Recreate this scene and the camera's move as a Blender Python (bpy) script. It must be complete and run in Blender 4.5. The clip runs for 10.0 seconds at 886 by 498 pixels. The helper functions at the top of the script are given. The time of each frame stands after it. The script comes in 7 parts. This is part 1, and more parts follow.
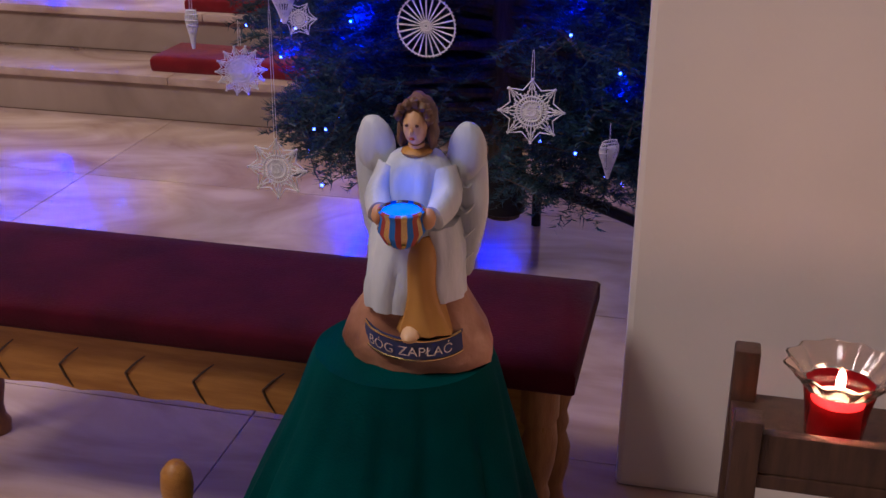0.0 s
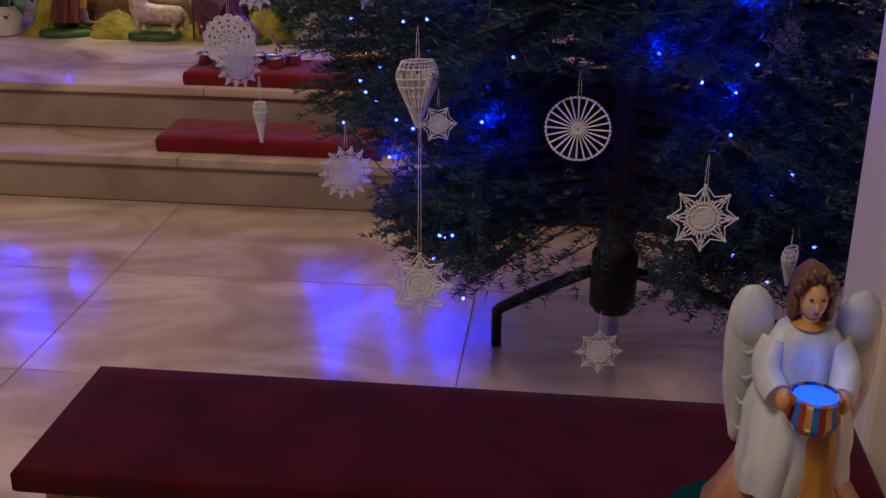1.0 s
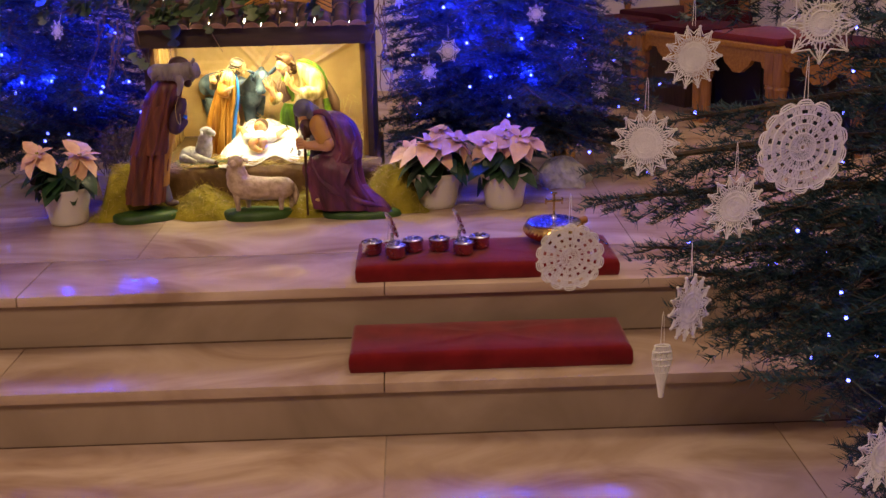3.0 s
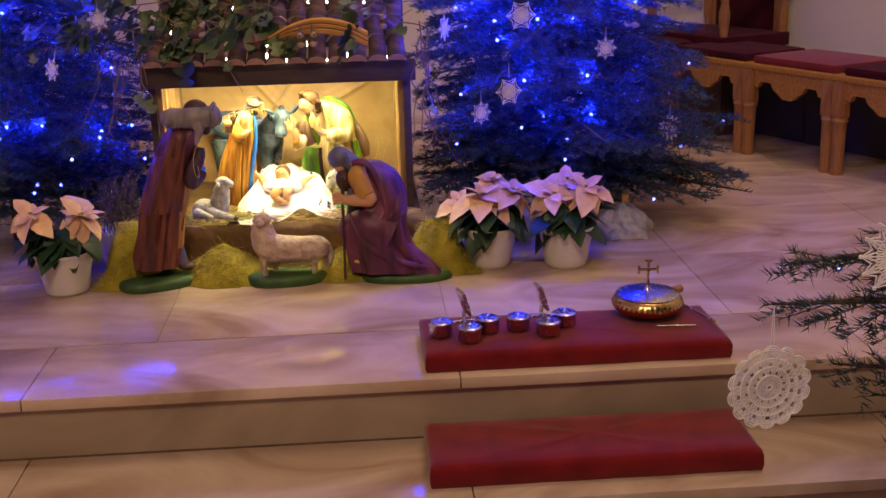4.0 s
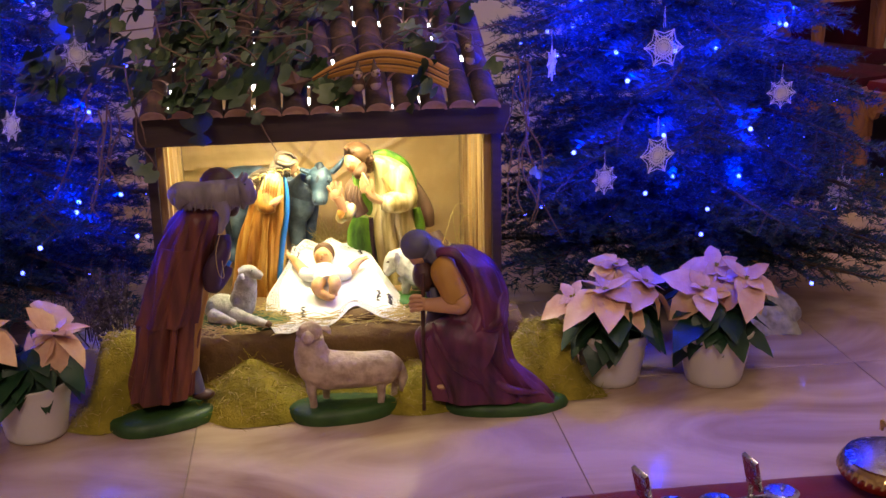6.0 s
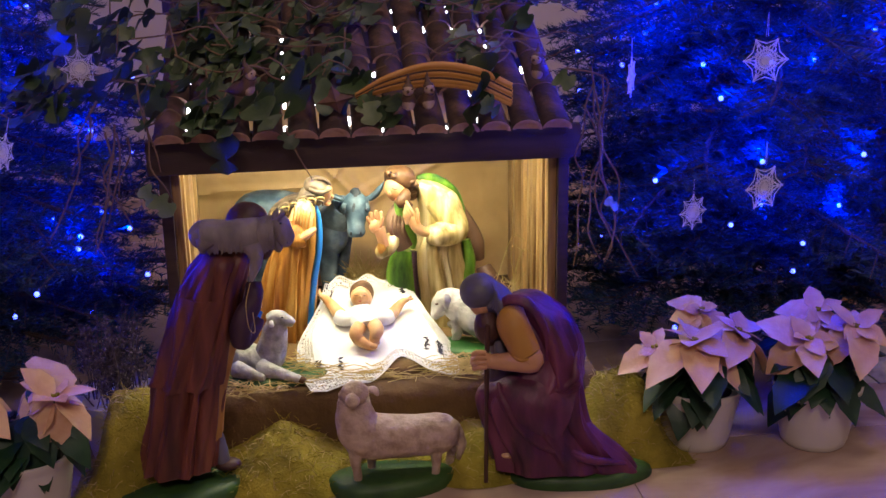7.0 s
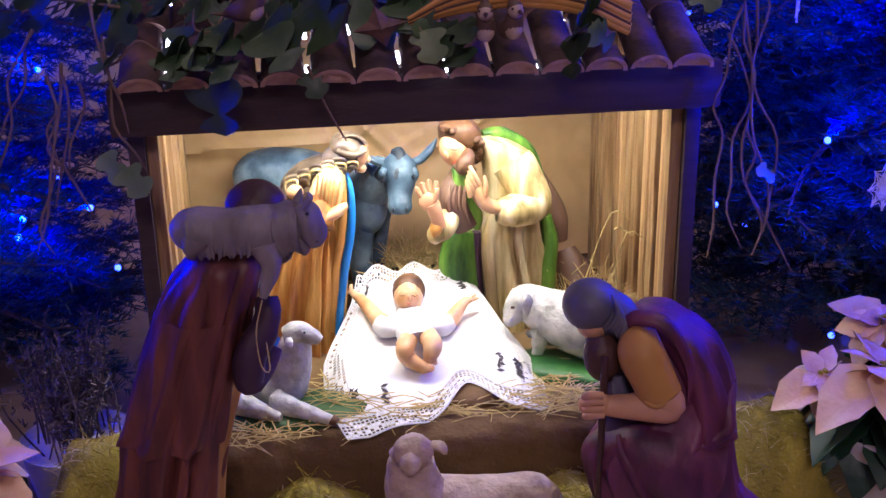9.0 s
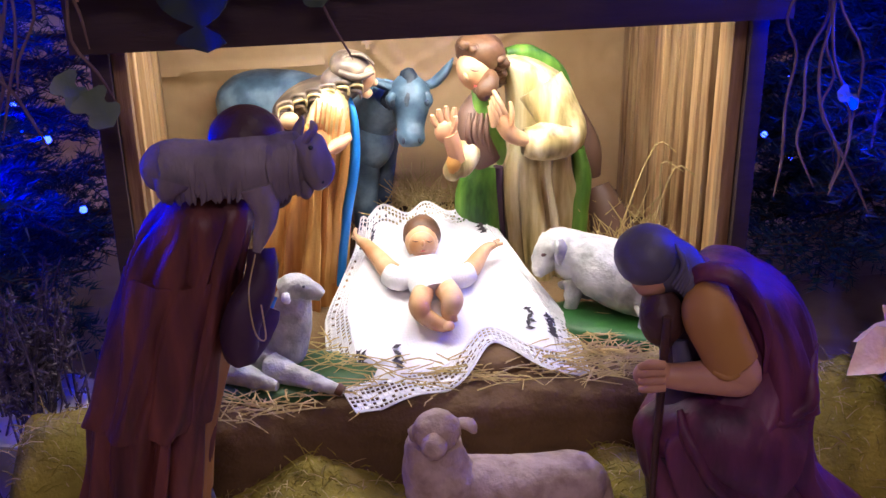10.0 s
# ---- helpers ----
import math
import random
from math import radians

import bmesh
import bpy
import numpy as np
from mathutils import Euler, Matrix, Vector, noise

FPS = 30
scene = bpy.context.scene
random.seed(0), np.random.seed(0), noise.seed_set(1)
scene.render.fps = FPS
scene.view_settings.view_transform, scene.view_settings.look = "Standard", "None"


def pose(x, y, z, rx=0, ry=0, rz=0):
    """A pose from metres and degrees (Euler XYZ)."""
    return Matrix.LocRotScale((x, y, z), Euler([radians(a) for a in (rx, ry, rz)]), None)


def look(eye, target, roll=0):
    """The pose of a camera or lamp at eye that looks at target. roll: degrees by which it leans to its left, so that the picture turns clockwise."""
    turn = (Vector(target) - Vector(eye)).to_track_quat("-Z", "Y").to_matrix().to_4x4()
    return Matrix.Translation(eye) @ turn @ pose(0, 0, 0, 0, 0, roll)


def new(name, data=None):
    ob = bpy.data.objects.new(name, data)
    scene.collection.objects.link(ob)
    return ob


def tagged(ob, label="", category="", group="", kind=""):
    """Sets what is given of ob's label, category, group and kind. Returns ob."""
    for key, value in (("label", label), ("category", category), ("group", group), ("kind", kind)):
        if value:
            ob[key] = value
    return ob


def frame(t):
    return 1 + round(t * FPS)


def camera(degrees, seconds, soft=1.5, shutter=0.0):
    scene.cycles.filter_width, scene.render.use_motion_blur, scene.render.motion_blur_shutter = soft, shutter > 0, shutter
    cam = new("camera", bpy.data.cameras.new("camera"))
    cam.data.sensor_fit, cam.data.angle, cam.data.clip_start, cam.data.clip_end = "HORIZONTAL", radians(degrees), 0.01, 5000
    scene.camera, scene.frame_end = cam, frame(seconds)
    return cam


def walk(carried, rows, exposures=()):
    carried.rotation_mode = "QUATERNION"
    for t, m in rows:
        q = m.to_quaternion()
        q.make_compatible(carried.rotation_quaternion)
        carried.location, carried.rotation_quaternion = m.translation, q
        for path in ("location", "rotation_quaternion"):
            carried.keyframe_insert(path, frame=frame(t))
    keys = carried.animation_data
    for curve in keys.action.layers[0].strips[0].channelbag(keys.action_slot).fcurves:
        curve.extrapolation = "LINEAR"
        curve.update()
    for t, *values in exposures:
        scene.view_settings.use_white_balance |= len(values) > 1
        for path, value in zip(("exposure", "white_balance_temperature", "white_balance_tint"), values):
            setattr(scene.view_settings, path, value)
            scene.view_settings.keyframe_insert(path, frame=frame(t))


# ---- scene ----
cam = camera(42.6, 10.0)
PATH = [
    (0, (2.049, -3.808, 1.232), (1.623, -2.017, 0.451), 0.3),
    (0.5, (1.769, -3.763, 1.282), (1.361, -1.957, 0.526), -0.3),
    (1, (1.432, -3.708, 1.337), (1.231, -1.858, 0.602), 0.5),
    (1.5, (1.052, -3.537, 1.376), (1.023, -1.643, 0.736), 0.5),
    (2, (0.683, -3.416, 1.403), (0.714, -1.514, 0.784), -0.0),
    (2.5, (0.482, -3.161, 1.41), (0.516, -1.255, 0.803), -1.5),
    (3, (0.208, -2.951, 1.418), (0.25, -1.035, 0.847), -1.4),
    (4.5, (-0.227, -2.065, 1.51), (-0.045, -0.157, 0.939), -1.4),
    (5, (-0.338, -1.79, 1.522), (-0.129, 0.113, 0.944), -1.2),
    (5.5, (-0.379, -1.543, 1.496), (-0.166, 0.359, 0.917), -1.2),
    (7, (-0.536, -0.898, 1.481), (-0.293, 0.996, 0.886), -1.0),
    (7.5, (-0.544, -0.722, 1.452), (-0.315, 1.172, 0.854), -1.3),
    (8, (-0.566, -0.518, 1.43), (-0.326, 1.362, 0.792), -1.2),
    (8.5, (-0.578, -0.359, 1.405), (-0.341, 1.512, 0.737), -1.3),
    (9, (-0.583, -0.201, 1.364), (-0.339, 1.651, 0.651), -1.1),
    (9.5, (-0.596, -0.069, 1.327), (-0.333, 1.761, 0.563), -0.8),
    (10, (-0.602, 0.053, 1.284), (-0.337, 1.854, 0.455), -0.9),
]
EXPOSURES = [(0, 0.95, 4950, 0), (0.5, 0.46, 5250, -4), (1, 0.40, 5700, -8), (1.5, 0.52, 6200, -8), (2.5, 0.70, 7000, -6), (4.5, 0.58, 7400, -3), (5.5, 0.42, 6700, -2), (7, 0.0, 5700, 6), (7.5, -0.42, 5450, 10), (8, -0.52, 5250, 15), (8.5, -0.12, 5000, 20), (9, 0.05, 4800, 24), (10, -0.15, 4800, 26)]
walk(cam, [(t, look(eye, target, roll)) for t, eye, target, roll in PATH], EXPOSURES)
NAVE, CHANCEL, STABLE, LED = 120, 45, 5.4, 9.0
NEAR_LED, BACK_LED = 0.85, 3.2
# ---- light of the church ----
world = bpy.data.worlds.new("dim_interior")
world.use_nodes = True
world.node_tree.nodes["Background"].inputs[0].default_value = (0.30, 0.22, 0.30, 1)
world.node_tree.nodes["Background"].inputs[1].default_value = 0.02
scene.world = world


def area_lamp(name, m, power, size, size_y, colour):
    data = bpy.data.lights.new(name, "AREA")
    data.shape, data.size, data.size_y = "RECTANGLE", size, size_y
    data.energy, data.color = power, colour
    ob = new(name, data)
    ob.matrix_world = m
    return ob


def point_lamp(name, place, power, radius, colour):
    data = bpy.data.lights.new(name, "POINT")
    data.energy, data.color, data.shadow_soft_size = power, colour, radius
    ob = new(name, data)
    ob.location = place
    return ob


# ceiling luminaires of the nave and of the chancel, and the lamp under the stable's eave
area_lamp("nave_lamp", look((-1.0, -4.6, 5.6), (-0.2, -1.0, 0.0)), NAVE, 2.2, 1.2, (1.0, 0.69, 0.55))
area_lamp("chancel_lamp", look((1.6, 1.4, 5.6), (1.4, 1.3, 0.0)), CHANCEL, 1.6, 1.6, (1.0, 0.70, 0.50))
area_lamp("stable_lamp", look((-0.40, 1.53, 1.0), (-0.40, 1.66, 0.5)), STABLE, 0.62, 0.06, (1.0, 0.84, 0.48)).data.spread = radians(150)

# ---- materials ----


def mat(name, c1, c2=None, scale=8.0, rough=0.6, metal=0.0, bump=0.0, bscale=60.0, spec=0.5, emit=None, power=0.0, stretch=(1, 1, 1), detail=6.0, c3=None, var=0.0, trans=0.0, sheen=0.0, coord="Object", sub=0.0):
    """A node material: two or three colours mixed by noise at two scales, with relief and uneven gloss."""
    m = bpy.data.materials.new(name)
    m.use_nodes = True
    nt = m.node_tree
    nodes, links = nt.nodes, nt.links
    b = nodes["Principled BSDF"]
    b.inputs["Roughness"].default_value = rough
    b.inputs["Metallic"].default_value = metal
    b.inputs["Specular IOR Level"].default_value = spec
    b.inputs["Transmission Weight"].default_value = trans
    b.inputs["Sheen Weight"].default_value = sheen
    if sub:
        b.inputs["Subsurface Weight"].default_value = sub
        b.inputs["Subsurface Radius"].default_value = (0.01, 0.006, 0.004)
    tc = nodes.new("ShaderNodeTexCoord")
    mp = nodes.new("ShaderNodeMapping")
    mp.inputs["Scale"].default_value = stretch
    links.new(tc.outputs[coord], mp.inputs["Vector"])
    n1 = nodes.new("ShaderNodeTexNoise")
    n1.inputs["Scale"].default_value, n1.inputs["Detail"].default_value = scale, detail
    links.new(mp.outputs[0], n1.inputs["Vector"])
    ramp = nodes.new("ShaderNodeValToRGB")
    ramp.color_ramp.elements[0].position, ramp.color_ramp.elements[1].position = 0.32, 0.68
    ramp.color_ramp.elements[0].color = (*c1, 1)
    ramp.color_ramp.elements[1].color = (*(c2 or c1), 1)
    if c3:
        e = ramp.color_ramp.elements.new(0.5)
        e.color = (*c3, 1)
    links.new(n1.outputs["Fac"], ramp.inputs["Fac"])
    col = ramp.outputs["Color"]
    if var:
        info = nodes.new("ShaderNodeObjectInfo")
        hsv = nodes.new("ShaderNodeHueSaturation")
        mr = nodes.new("ShaderNodeMapRange")
        mr.inputs["To Min"].default_value, mr.inputs["To Max"].default_value = 1 - var, 1 + var
        links.new(info.outputs["Random"], mr.inputs["Value"])
        links.new(mr.outputs[0], hsv.inputs["Value"])
        links.new(col, hsv.inputs["Color"])
        col = hsv.outputs["Color"]
    links.new(col, b.inputs["Base Color"])
    n2 = nodes.new("ShaderNodeTexNoise")
    n2.inputs["Scale"].default_value, n2.inputs["Detail"].default_value = bscale, 4.0
    links.new(mp.outputs[0], n2.inputs["Vector"])
    rr = nodes.new("ShaderNodeMapRange")
    rr.inputs["To Min"].default_value, rr.inputs["To Max"].default_value = max(rough - 0.10, 0.02), min(rough + 0.10, 1)
    links.new(n2.outputs["Fac"], rr.inputs["Value"])
    links.new(rr.outputs[0], b.inputs["Roughness"])
    if bump:
        bp = nodes.new("ShaderNodeBump")
        bp.inputs["Strength"].default_value, bp.inputs["Distance"].default_value = min(bump, 1.0), 0.004
        links.new(n2.outputs["Fac"], bp.inputs["Height"])
        links.new(bp.outputs[0], b.inputs["Normal"])
    if emit:
        b.inputs["Emission Color"].default_value = (*emit, 1)
        b.inputs["Emission Strength"].default_value = power
    return m


def marble_mat(name, c1, c2, c3, rough):
    """Polished marble: cloudy ground, soft bands and thin veins."""
    m = mat(name, c1, c2, 1.7, rough, c3=c3, var=0.10, coord="Object", stretch=(1.0, 2.0, 1.0), bscale=9.0)
    nt = m.node_tree
    big = [n for n in nt.nodes if n.type == "TEX_NOISE"][0]
    big.inputs["Distortion"].default_value = 1.6
    info = [n for n in nt.nodes if n.type == "OBJECT_INFO"][0]
    mp = [n for n in nt.nodes if n.type == "MAPPING"][0]
    nt.links.new(info.outputs["Location"], mp.inputs["Location"])
    b = nt.nodes["Principled BSDF"]
    base = b.inputs["Base Color"].links[0].from_socket
    tc = nt.nodes.new("ShaderNodeNewGeometry")
    w = nt.nodes.new("ShaderNodeTexNoise")
    w.noise_type = "RIDGED_MULTIFRACTAL"
    w.inputs["Scale"].default_value, w.inputs["Detail"].default_value, w.inputs["Distortion"].default_value = 1.3, 5.0, 1.2
    nt.links.new(tc.outputs["Position"], w.inputs["Vector"])
    r = nt.nodes.new("ShaderNodeMapRange")
    r.inputs["From Min"].default_value, r.inputs["From Max"].default_value, r.inputs["To Max"].default_value = 0.9, 1.6, 0.30
    nt.links.new(w.outputs["Fac"], r.inputs["Value"])
    mix = nt.nodes.new("ShaderNodeMix")
    mix.data_type = "RGBA"
    mix.inputs["B"].default_value = (c1[0] * 0.45, c1[1] * 0.40, c1[2] * 0.38, 1)
    nt.links.new(r.outputs[0], mix.inputs["Factor"])
    nt.links.new(base, mix.inputs["A"])
    nt.links.new(mix.outputs["Result"], b.inputs["Base Color"])
    return m


def glass_mat(name, colour, rough=0.03):
    m = bpy.data.materials.new(name)
    m.use_nodes = True
    b = m.node_tree.nodes["Principled BSDF"]
    b.inputs["Base Color"].default_value = (*colour, 1)
    b.inputs["Transmission Weight"].default_value, b.inputs["Roughness"].default_value, b.inputs["IOR"].default_value = 1.0, rough, 1.45
    return m


MARBLE = marble_mat("pink_marble", (0.34, 0.225, 0.165), (0.64, 0.50, 0.41), (0.50, 0.37, 0.29), 0.14)
RISER = marble_mat("grey_beige_marble", (0.25, 0.19, 0.14), (0.40, 0.31, 0.24), (0.33, 0.25, 0.19), 0.35)
GROUT = mat("grey_grout", (0.33, 0.25, 0.20), (0.42, 0.33, 0.27), 20, 0.9)
PLASTER = mat("cream_plaster", (0.70, 0.64, 0.57), (0.78, 0.72, 0.65), 1.5, 0.85, bump=0.15, bscale=40)
VELVET = mat("red_velvet", (0.135, 0.006, 0.010), (0.20, 0.010, 0.016), 14, 0.9, bump=0.35, bscale=240, sheen=0.25, spec=0.1)
VELVET_DARK = mat("dark_red_velvet", (0.036, 0.002, 0.008), (0.066, 0.003, 0.012), 9, 0.92, bump=0.35, bscale=240, sheen=0.05, spec=0.1)
OAK = mat("honey_oak", (0.30, 0.125, 0.016), (0.44, 0.21, 0.035), 9, 0.42, bump=0.25, bscale=60, stretch=(1.2, 9, 9))
OAK_UP = mat("honey_oak_upright", (0.24, 0.10, 0.028), (0.38, 0.17, 0.05), 9, 0.42, bump=0.25, bscale=60, stretch=(9, 9, 1.2))
OAK_DARK = mat("dark_stained_oak", (0.045, 0.022, 0.012), (0.085, 0.042, 0.022), 9, 0.45, bump=0.25, bscale=60, stretch=(9, 9, 1.2))
# dark colour for the shade below stall seats and in the cutwork openings
SHADE = mat("dark_shade_fill", (0.035, 0.03, 0.035), (0.06, 0.05, 0.055), 6, 0.8)
GREENCLOTH = mat("dark_green_cloth", (0.0, 0.030, 0.030), (0.001, 0.058, 0.054), 6, 0.9, bump=0.3, bscale=300, spec=0.1)
LACE = mat("white_cotton_thread", (0.72, 0.70, 0.70), (0.84, 0.82, 0.82), 40, 0.85, bump=0.4, bscale=500)
BARK = mat("fir_bark", (0.045, 0.03, 0.02), (0.10, 0.07, 0.05), 20, 0.9, bump=0.8, bscale=60, stretch=(3, 3, 0.6))
NEEDLE = mat("fir_needles", (0.010, 0.036, 0.045), (0.026, 0.070, 0.100), 5, 0.45, c3=(0.016, 0.050, 0.070))
WIRE = mat("green_cable", (0.008, 0.016, 0.012), (0.012, 0.022, 0.016), 20, 0.5)
BULB = mat("blue_led", (0.2, 0.3, 1.0), rough=0.2, emit=(0.07, 0.085, 1.0), power=LED)
METAL_BLACK = mat("black_iron", (0.012, 0.012, 0.014), (0.022, 0.022, 0.024), 20, 0.5, metal=0.6)
SILVER = mat("worn_silver", (0.55, 0.55, 0.56), (0.70, 0.69, 0.68), 20, 0.25, metal=1.0, bump=0.1, bscale=80)
BRASS = mat("polished_brass", (0.62, 0.43, 0.15), (0.75, 0.55, 0.24), 20, 0.22, metal=1.0, bump=0.1, bscale=80)
TERRA = mat("terracotta_tile", (0.09, 0.05, 0.042), (0.19, 0.10, 0.075), 14, 0.85, bump=0.6, bscale=80, c3=(0.07, 0.042, 0.038), var=0.3)
MORTAR = mat("pale_terracotta_mortar", (0.36, 0.21, 0.16), (0.50, 0.31, 0.24), 30, 0.9, bump=0.6, bscale=120)
JOINT = mat("dark_joint", (0.09, 0.055, 0.035), (0.15, 0.09, 0.06), 30, 0.9)
PINE = mat("light_pine_lath", (0.24, 0.12, 0.04), (0.60, 0.40, 0.17), 7, 0.5, bump=0.5, bscale=50, stretch=(12, 12, 0.8), var=0.30, c3=(0.46, 0.28, 0.11))
BEAM = mat("dark_brown_board", (0.040, 0.024, 0.020), (0.065, 0.040, 0.032), 6, 0.55, bump=0.25, bscale=40, stretch=(1.2, 9, 9))
PAPER = mat("brown_kraft_paper", (0.43, 0.27, 0.11), (0.62, 0.43, 0.20), 5, 0.7, bump=0.6, bscale=14)
STRAWBURNT = mat("burnt_wood_star", (0.52, 0.23, 0.04), (0.78, 0.42, 0.11), 9, 0.45, bump=0.4, bscale=30)
CHAR = mat("charred_wood", (0.05, 0.02, 0.01), (0.09, 0.04, 0.02), 12, 0.7)
POT = mat("white_ceramic_pot", (0.66, 0.62, 0.58), (0.72, 0.68, 0.64), 6, 0.35)
BRACT = mat("cream_pink_bract", (0.62, 0.34, 0.20), (0.84, 0.62, 0.40), 18, 0.55, c3=(0.74, 0.47, 0.30), bump=0.5, bscale=70, var=0.12, sub=0.1)
LEAF = mat("dark_poinsettia_leaf", (0.008, 0.030, 0.014), (0.020, 0.060, 0.024), 18, 0.45, bump=0.3, bscale=70)
IVY = mat("ivy_leaf", (0.022, 0.048, 0.016), (0.060, 0.095, 0.036), 16, 0.45, bump=0.3, bscale=80, var=0.3)
IVY_PALE = mat("pale_ivy_leaf", (0.10, 0.15, 0.06), (0.20, 0.24, 0.12), 16, 0.5, bump=0.3, bscale=80, var=0.3)
TWIG = mat("dry_vine_stem", (0.14, 0.085, 0.055), (0.22, 0.15, 0.10), 30, 0.8, bump=0.5, bscale=90)
STRAW = mat("dry_straw", (0.42, 0.30, 0.10), (0.62, 0.48, 0.20), 40, 0.7, c3=(0.50, 0.38, 0.13))
MOSS = mat("yellow_green_hay_cover", (0.19, 0.155, 0.010), (0.40, 0.32, 0.032), 16, 0.95, bump=0.9, bscale=170, c3=(0.29, 0.24, 0.020), detail=10)
SACK = mat("brown_sackcloth", (0.105, 0.060, 0.020), (0.17, 0.10, 0.035), 9, 0.9, bump=0.6, bscale=150)
GREENBASE = mat("painted_green_base", (0.020, 0.060, 0.014), (0.050, 0.12, 0.025), 12, 0.5, bump=0.4, bscale=60)
GREENBASE2 = mat("bright_green_base", (0.012, 0.075, 0.012), (0.07, 0.22, 0.035), 16, 0.5, bump=0.4, bscale=60)
SKIN = mat("painted_skin", (0.55, 0.28, 0.13), (0.64, 0.35, 0.18), 10, 0.45)
SKIN_PALE = mat("pale_painted_skin", (0.50, 0.25, 0.09), (0.74, 0.50, 0.27), 22, 0.4)
HAIR = mat("painted_dark_hair", (0.045, 0.018, 0.014), (0.085, 0.035, 0.025), 20, 0.5, bump=0.5, bscale=90)
HAIR_MID = mat("painted_brown_hair", (0.07, 0.030, 0.012), (0.17, 0.085, 0.035), 40, 0.5, bump=0.5, bscale=90)
CAPGREY = mat("painted_grey_blue_cap", (0.10, 0.095, 0.14), (0.16, 0.15, 0.21), 14, 0.5, bump=0.3, bscale=60)
# robe colours hold dark and light streaks that imitate shade on the folds
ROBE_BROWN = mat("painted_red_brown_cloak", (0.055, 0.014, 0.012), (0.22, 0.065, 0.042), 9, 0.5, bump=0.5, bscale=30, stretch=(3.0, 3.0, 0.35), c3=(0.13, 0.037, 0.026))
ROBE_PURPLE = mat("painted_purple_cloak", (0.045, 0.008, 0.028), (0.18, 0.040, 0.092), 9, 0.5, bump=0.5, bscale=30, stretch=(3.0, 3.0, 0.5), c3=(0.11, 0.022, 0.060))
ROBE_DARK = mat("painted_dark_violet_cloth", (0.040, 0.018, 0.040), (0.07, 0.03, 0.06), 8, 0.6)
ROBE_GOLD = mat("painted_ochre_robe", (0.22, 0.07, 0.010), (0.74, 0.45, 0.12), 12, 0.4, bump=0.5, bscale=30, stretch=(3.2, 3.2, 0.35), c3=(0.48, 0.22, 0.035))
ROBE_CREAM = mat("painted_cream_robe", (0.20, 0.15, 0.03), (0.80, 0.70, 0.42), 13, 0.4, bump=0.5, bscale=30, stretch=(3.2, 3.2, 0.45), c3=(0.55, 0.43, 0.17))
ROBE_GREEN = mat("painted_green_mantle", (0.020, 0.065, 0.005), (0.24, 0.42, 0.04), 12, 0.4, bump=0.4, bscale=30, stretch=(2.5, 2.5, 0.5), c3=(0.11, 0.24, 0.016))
ROBE_OCHRE = mat("painted_yellow_sleeve", (0.42, 0.20, 0.03), (0.52, 0.27, 0.05), 7, 0.55)
# grey-blue streaks in the white stand in for shaded folds as well
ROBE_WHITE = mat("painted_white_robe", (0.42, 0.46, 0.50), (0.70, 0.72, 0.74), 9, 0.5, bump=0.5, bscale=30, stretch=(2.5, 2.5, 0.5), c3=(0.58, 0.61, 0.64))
ROBE_TAUPE = mat("painted_brown_mantle", (0.11, 0.06, 0.035), (0.18, 0.10, 0.06), 7, 0.55)
VEIL = mat("painted_grey_veil", (0.045, 0.030, 0.024), (0.30, 0.23, 0.15), 30, 0.35, c3=(0.13, 0.095, 0.065))
BLUE = mat("painted_blue_trim", (0.02, 0.16, 0.60), (0.04, 0.26, 0.75), 7, 0.5)
DONKEY = mat("painted_blue_grey_hide", (0.025, 0.045, 0.075), (0.24, 0.34, 0.44), 18, 0.45, bump=0.6, bscale=60, c3=(0.09, 0.145, 0.21))
MANE = mat("painted_dark_mane", (0.012, 0.018, 0.030), (0.04, 0.055, 0.08), 30, 0.5, bump=0.8, bscale=80)
GOAT = mat("painted_grey_fleece", (0.13, 0.11, 0.12), (0.30, 0.255, 0.27), 22, 0.6, bump=1.0, bscale=45, stretch=(1, 1, 0.35))
FLEECE = mat("painted_cream_fleece", (0.36, 0.25, 0.18), (0.64, 0.50, 0.40), 45, 0.55, bump=1.0, bscale=90, c3=(0.52, 0.39, 0.30))
FLEECE_GREY = mat("painted_grey_white_fleece", (0.33, 0.32, 0.29), (0.62, 0.60, 0.57), 45, 0.55, bump=1.0, bscale=90, c3=(0.50, 0.49, 0.46))
PLASTERROCK = mat("painted_pinkish_rock", (0.20, 0.075, 0.04), (0.48, 0.26, 0.16), 14, 0.45, bump=0.9, bscale=30, c3=(0.36, 0.17, 0.09))
BANNER = mat("dark_blue_banner", (0.02, 0.03, 0.10), (0.04, 0.05, 0.16), 12, 0.4)
SHEET = mat("white_linen", (0.78, 0.77, 0.78), (0.84, 0.83, 0.84), 20, 0.8, bump=0.3, bscale=300)
BIRD = mat("painted_bird_breast", (0.42, 0.30, 0.23), (0.56, 0.42, 0.33), 30, 0.6)
BIRD_DARK = mat("painted_bird_back", (0.09, 0.05, 0.035), (0.15, 0.09, 0.06), 30, 0.6)
REDGLASS = glass_mat("red_glass", (0.75, 0.02, 0.03))
CLEARGLASS = glass_mat("clear_fluted_glass", (0.95, 0.80, 0.70), 0.08)
FLAME = mat("candle_flame", (1, 0.6, 0.2), emit=(1.0, 0.50, 0.22), power=60)
WAX = mat("white_wax", (0.75, 0.70, 0.62), (0.8, 0.75, 0.68), 10, 0.5, sub=0.2)
HEATHER = mat("dry_heather", (0.035, 0.022, 0.03), (0.16, 0.12, 0.14), 60, 0.7, c3=(0.07, 0.05, 0.06))
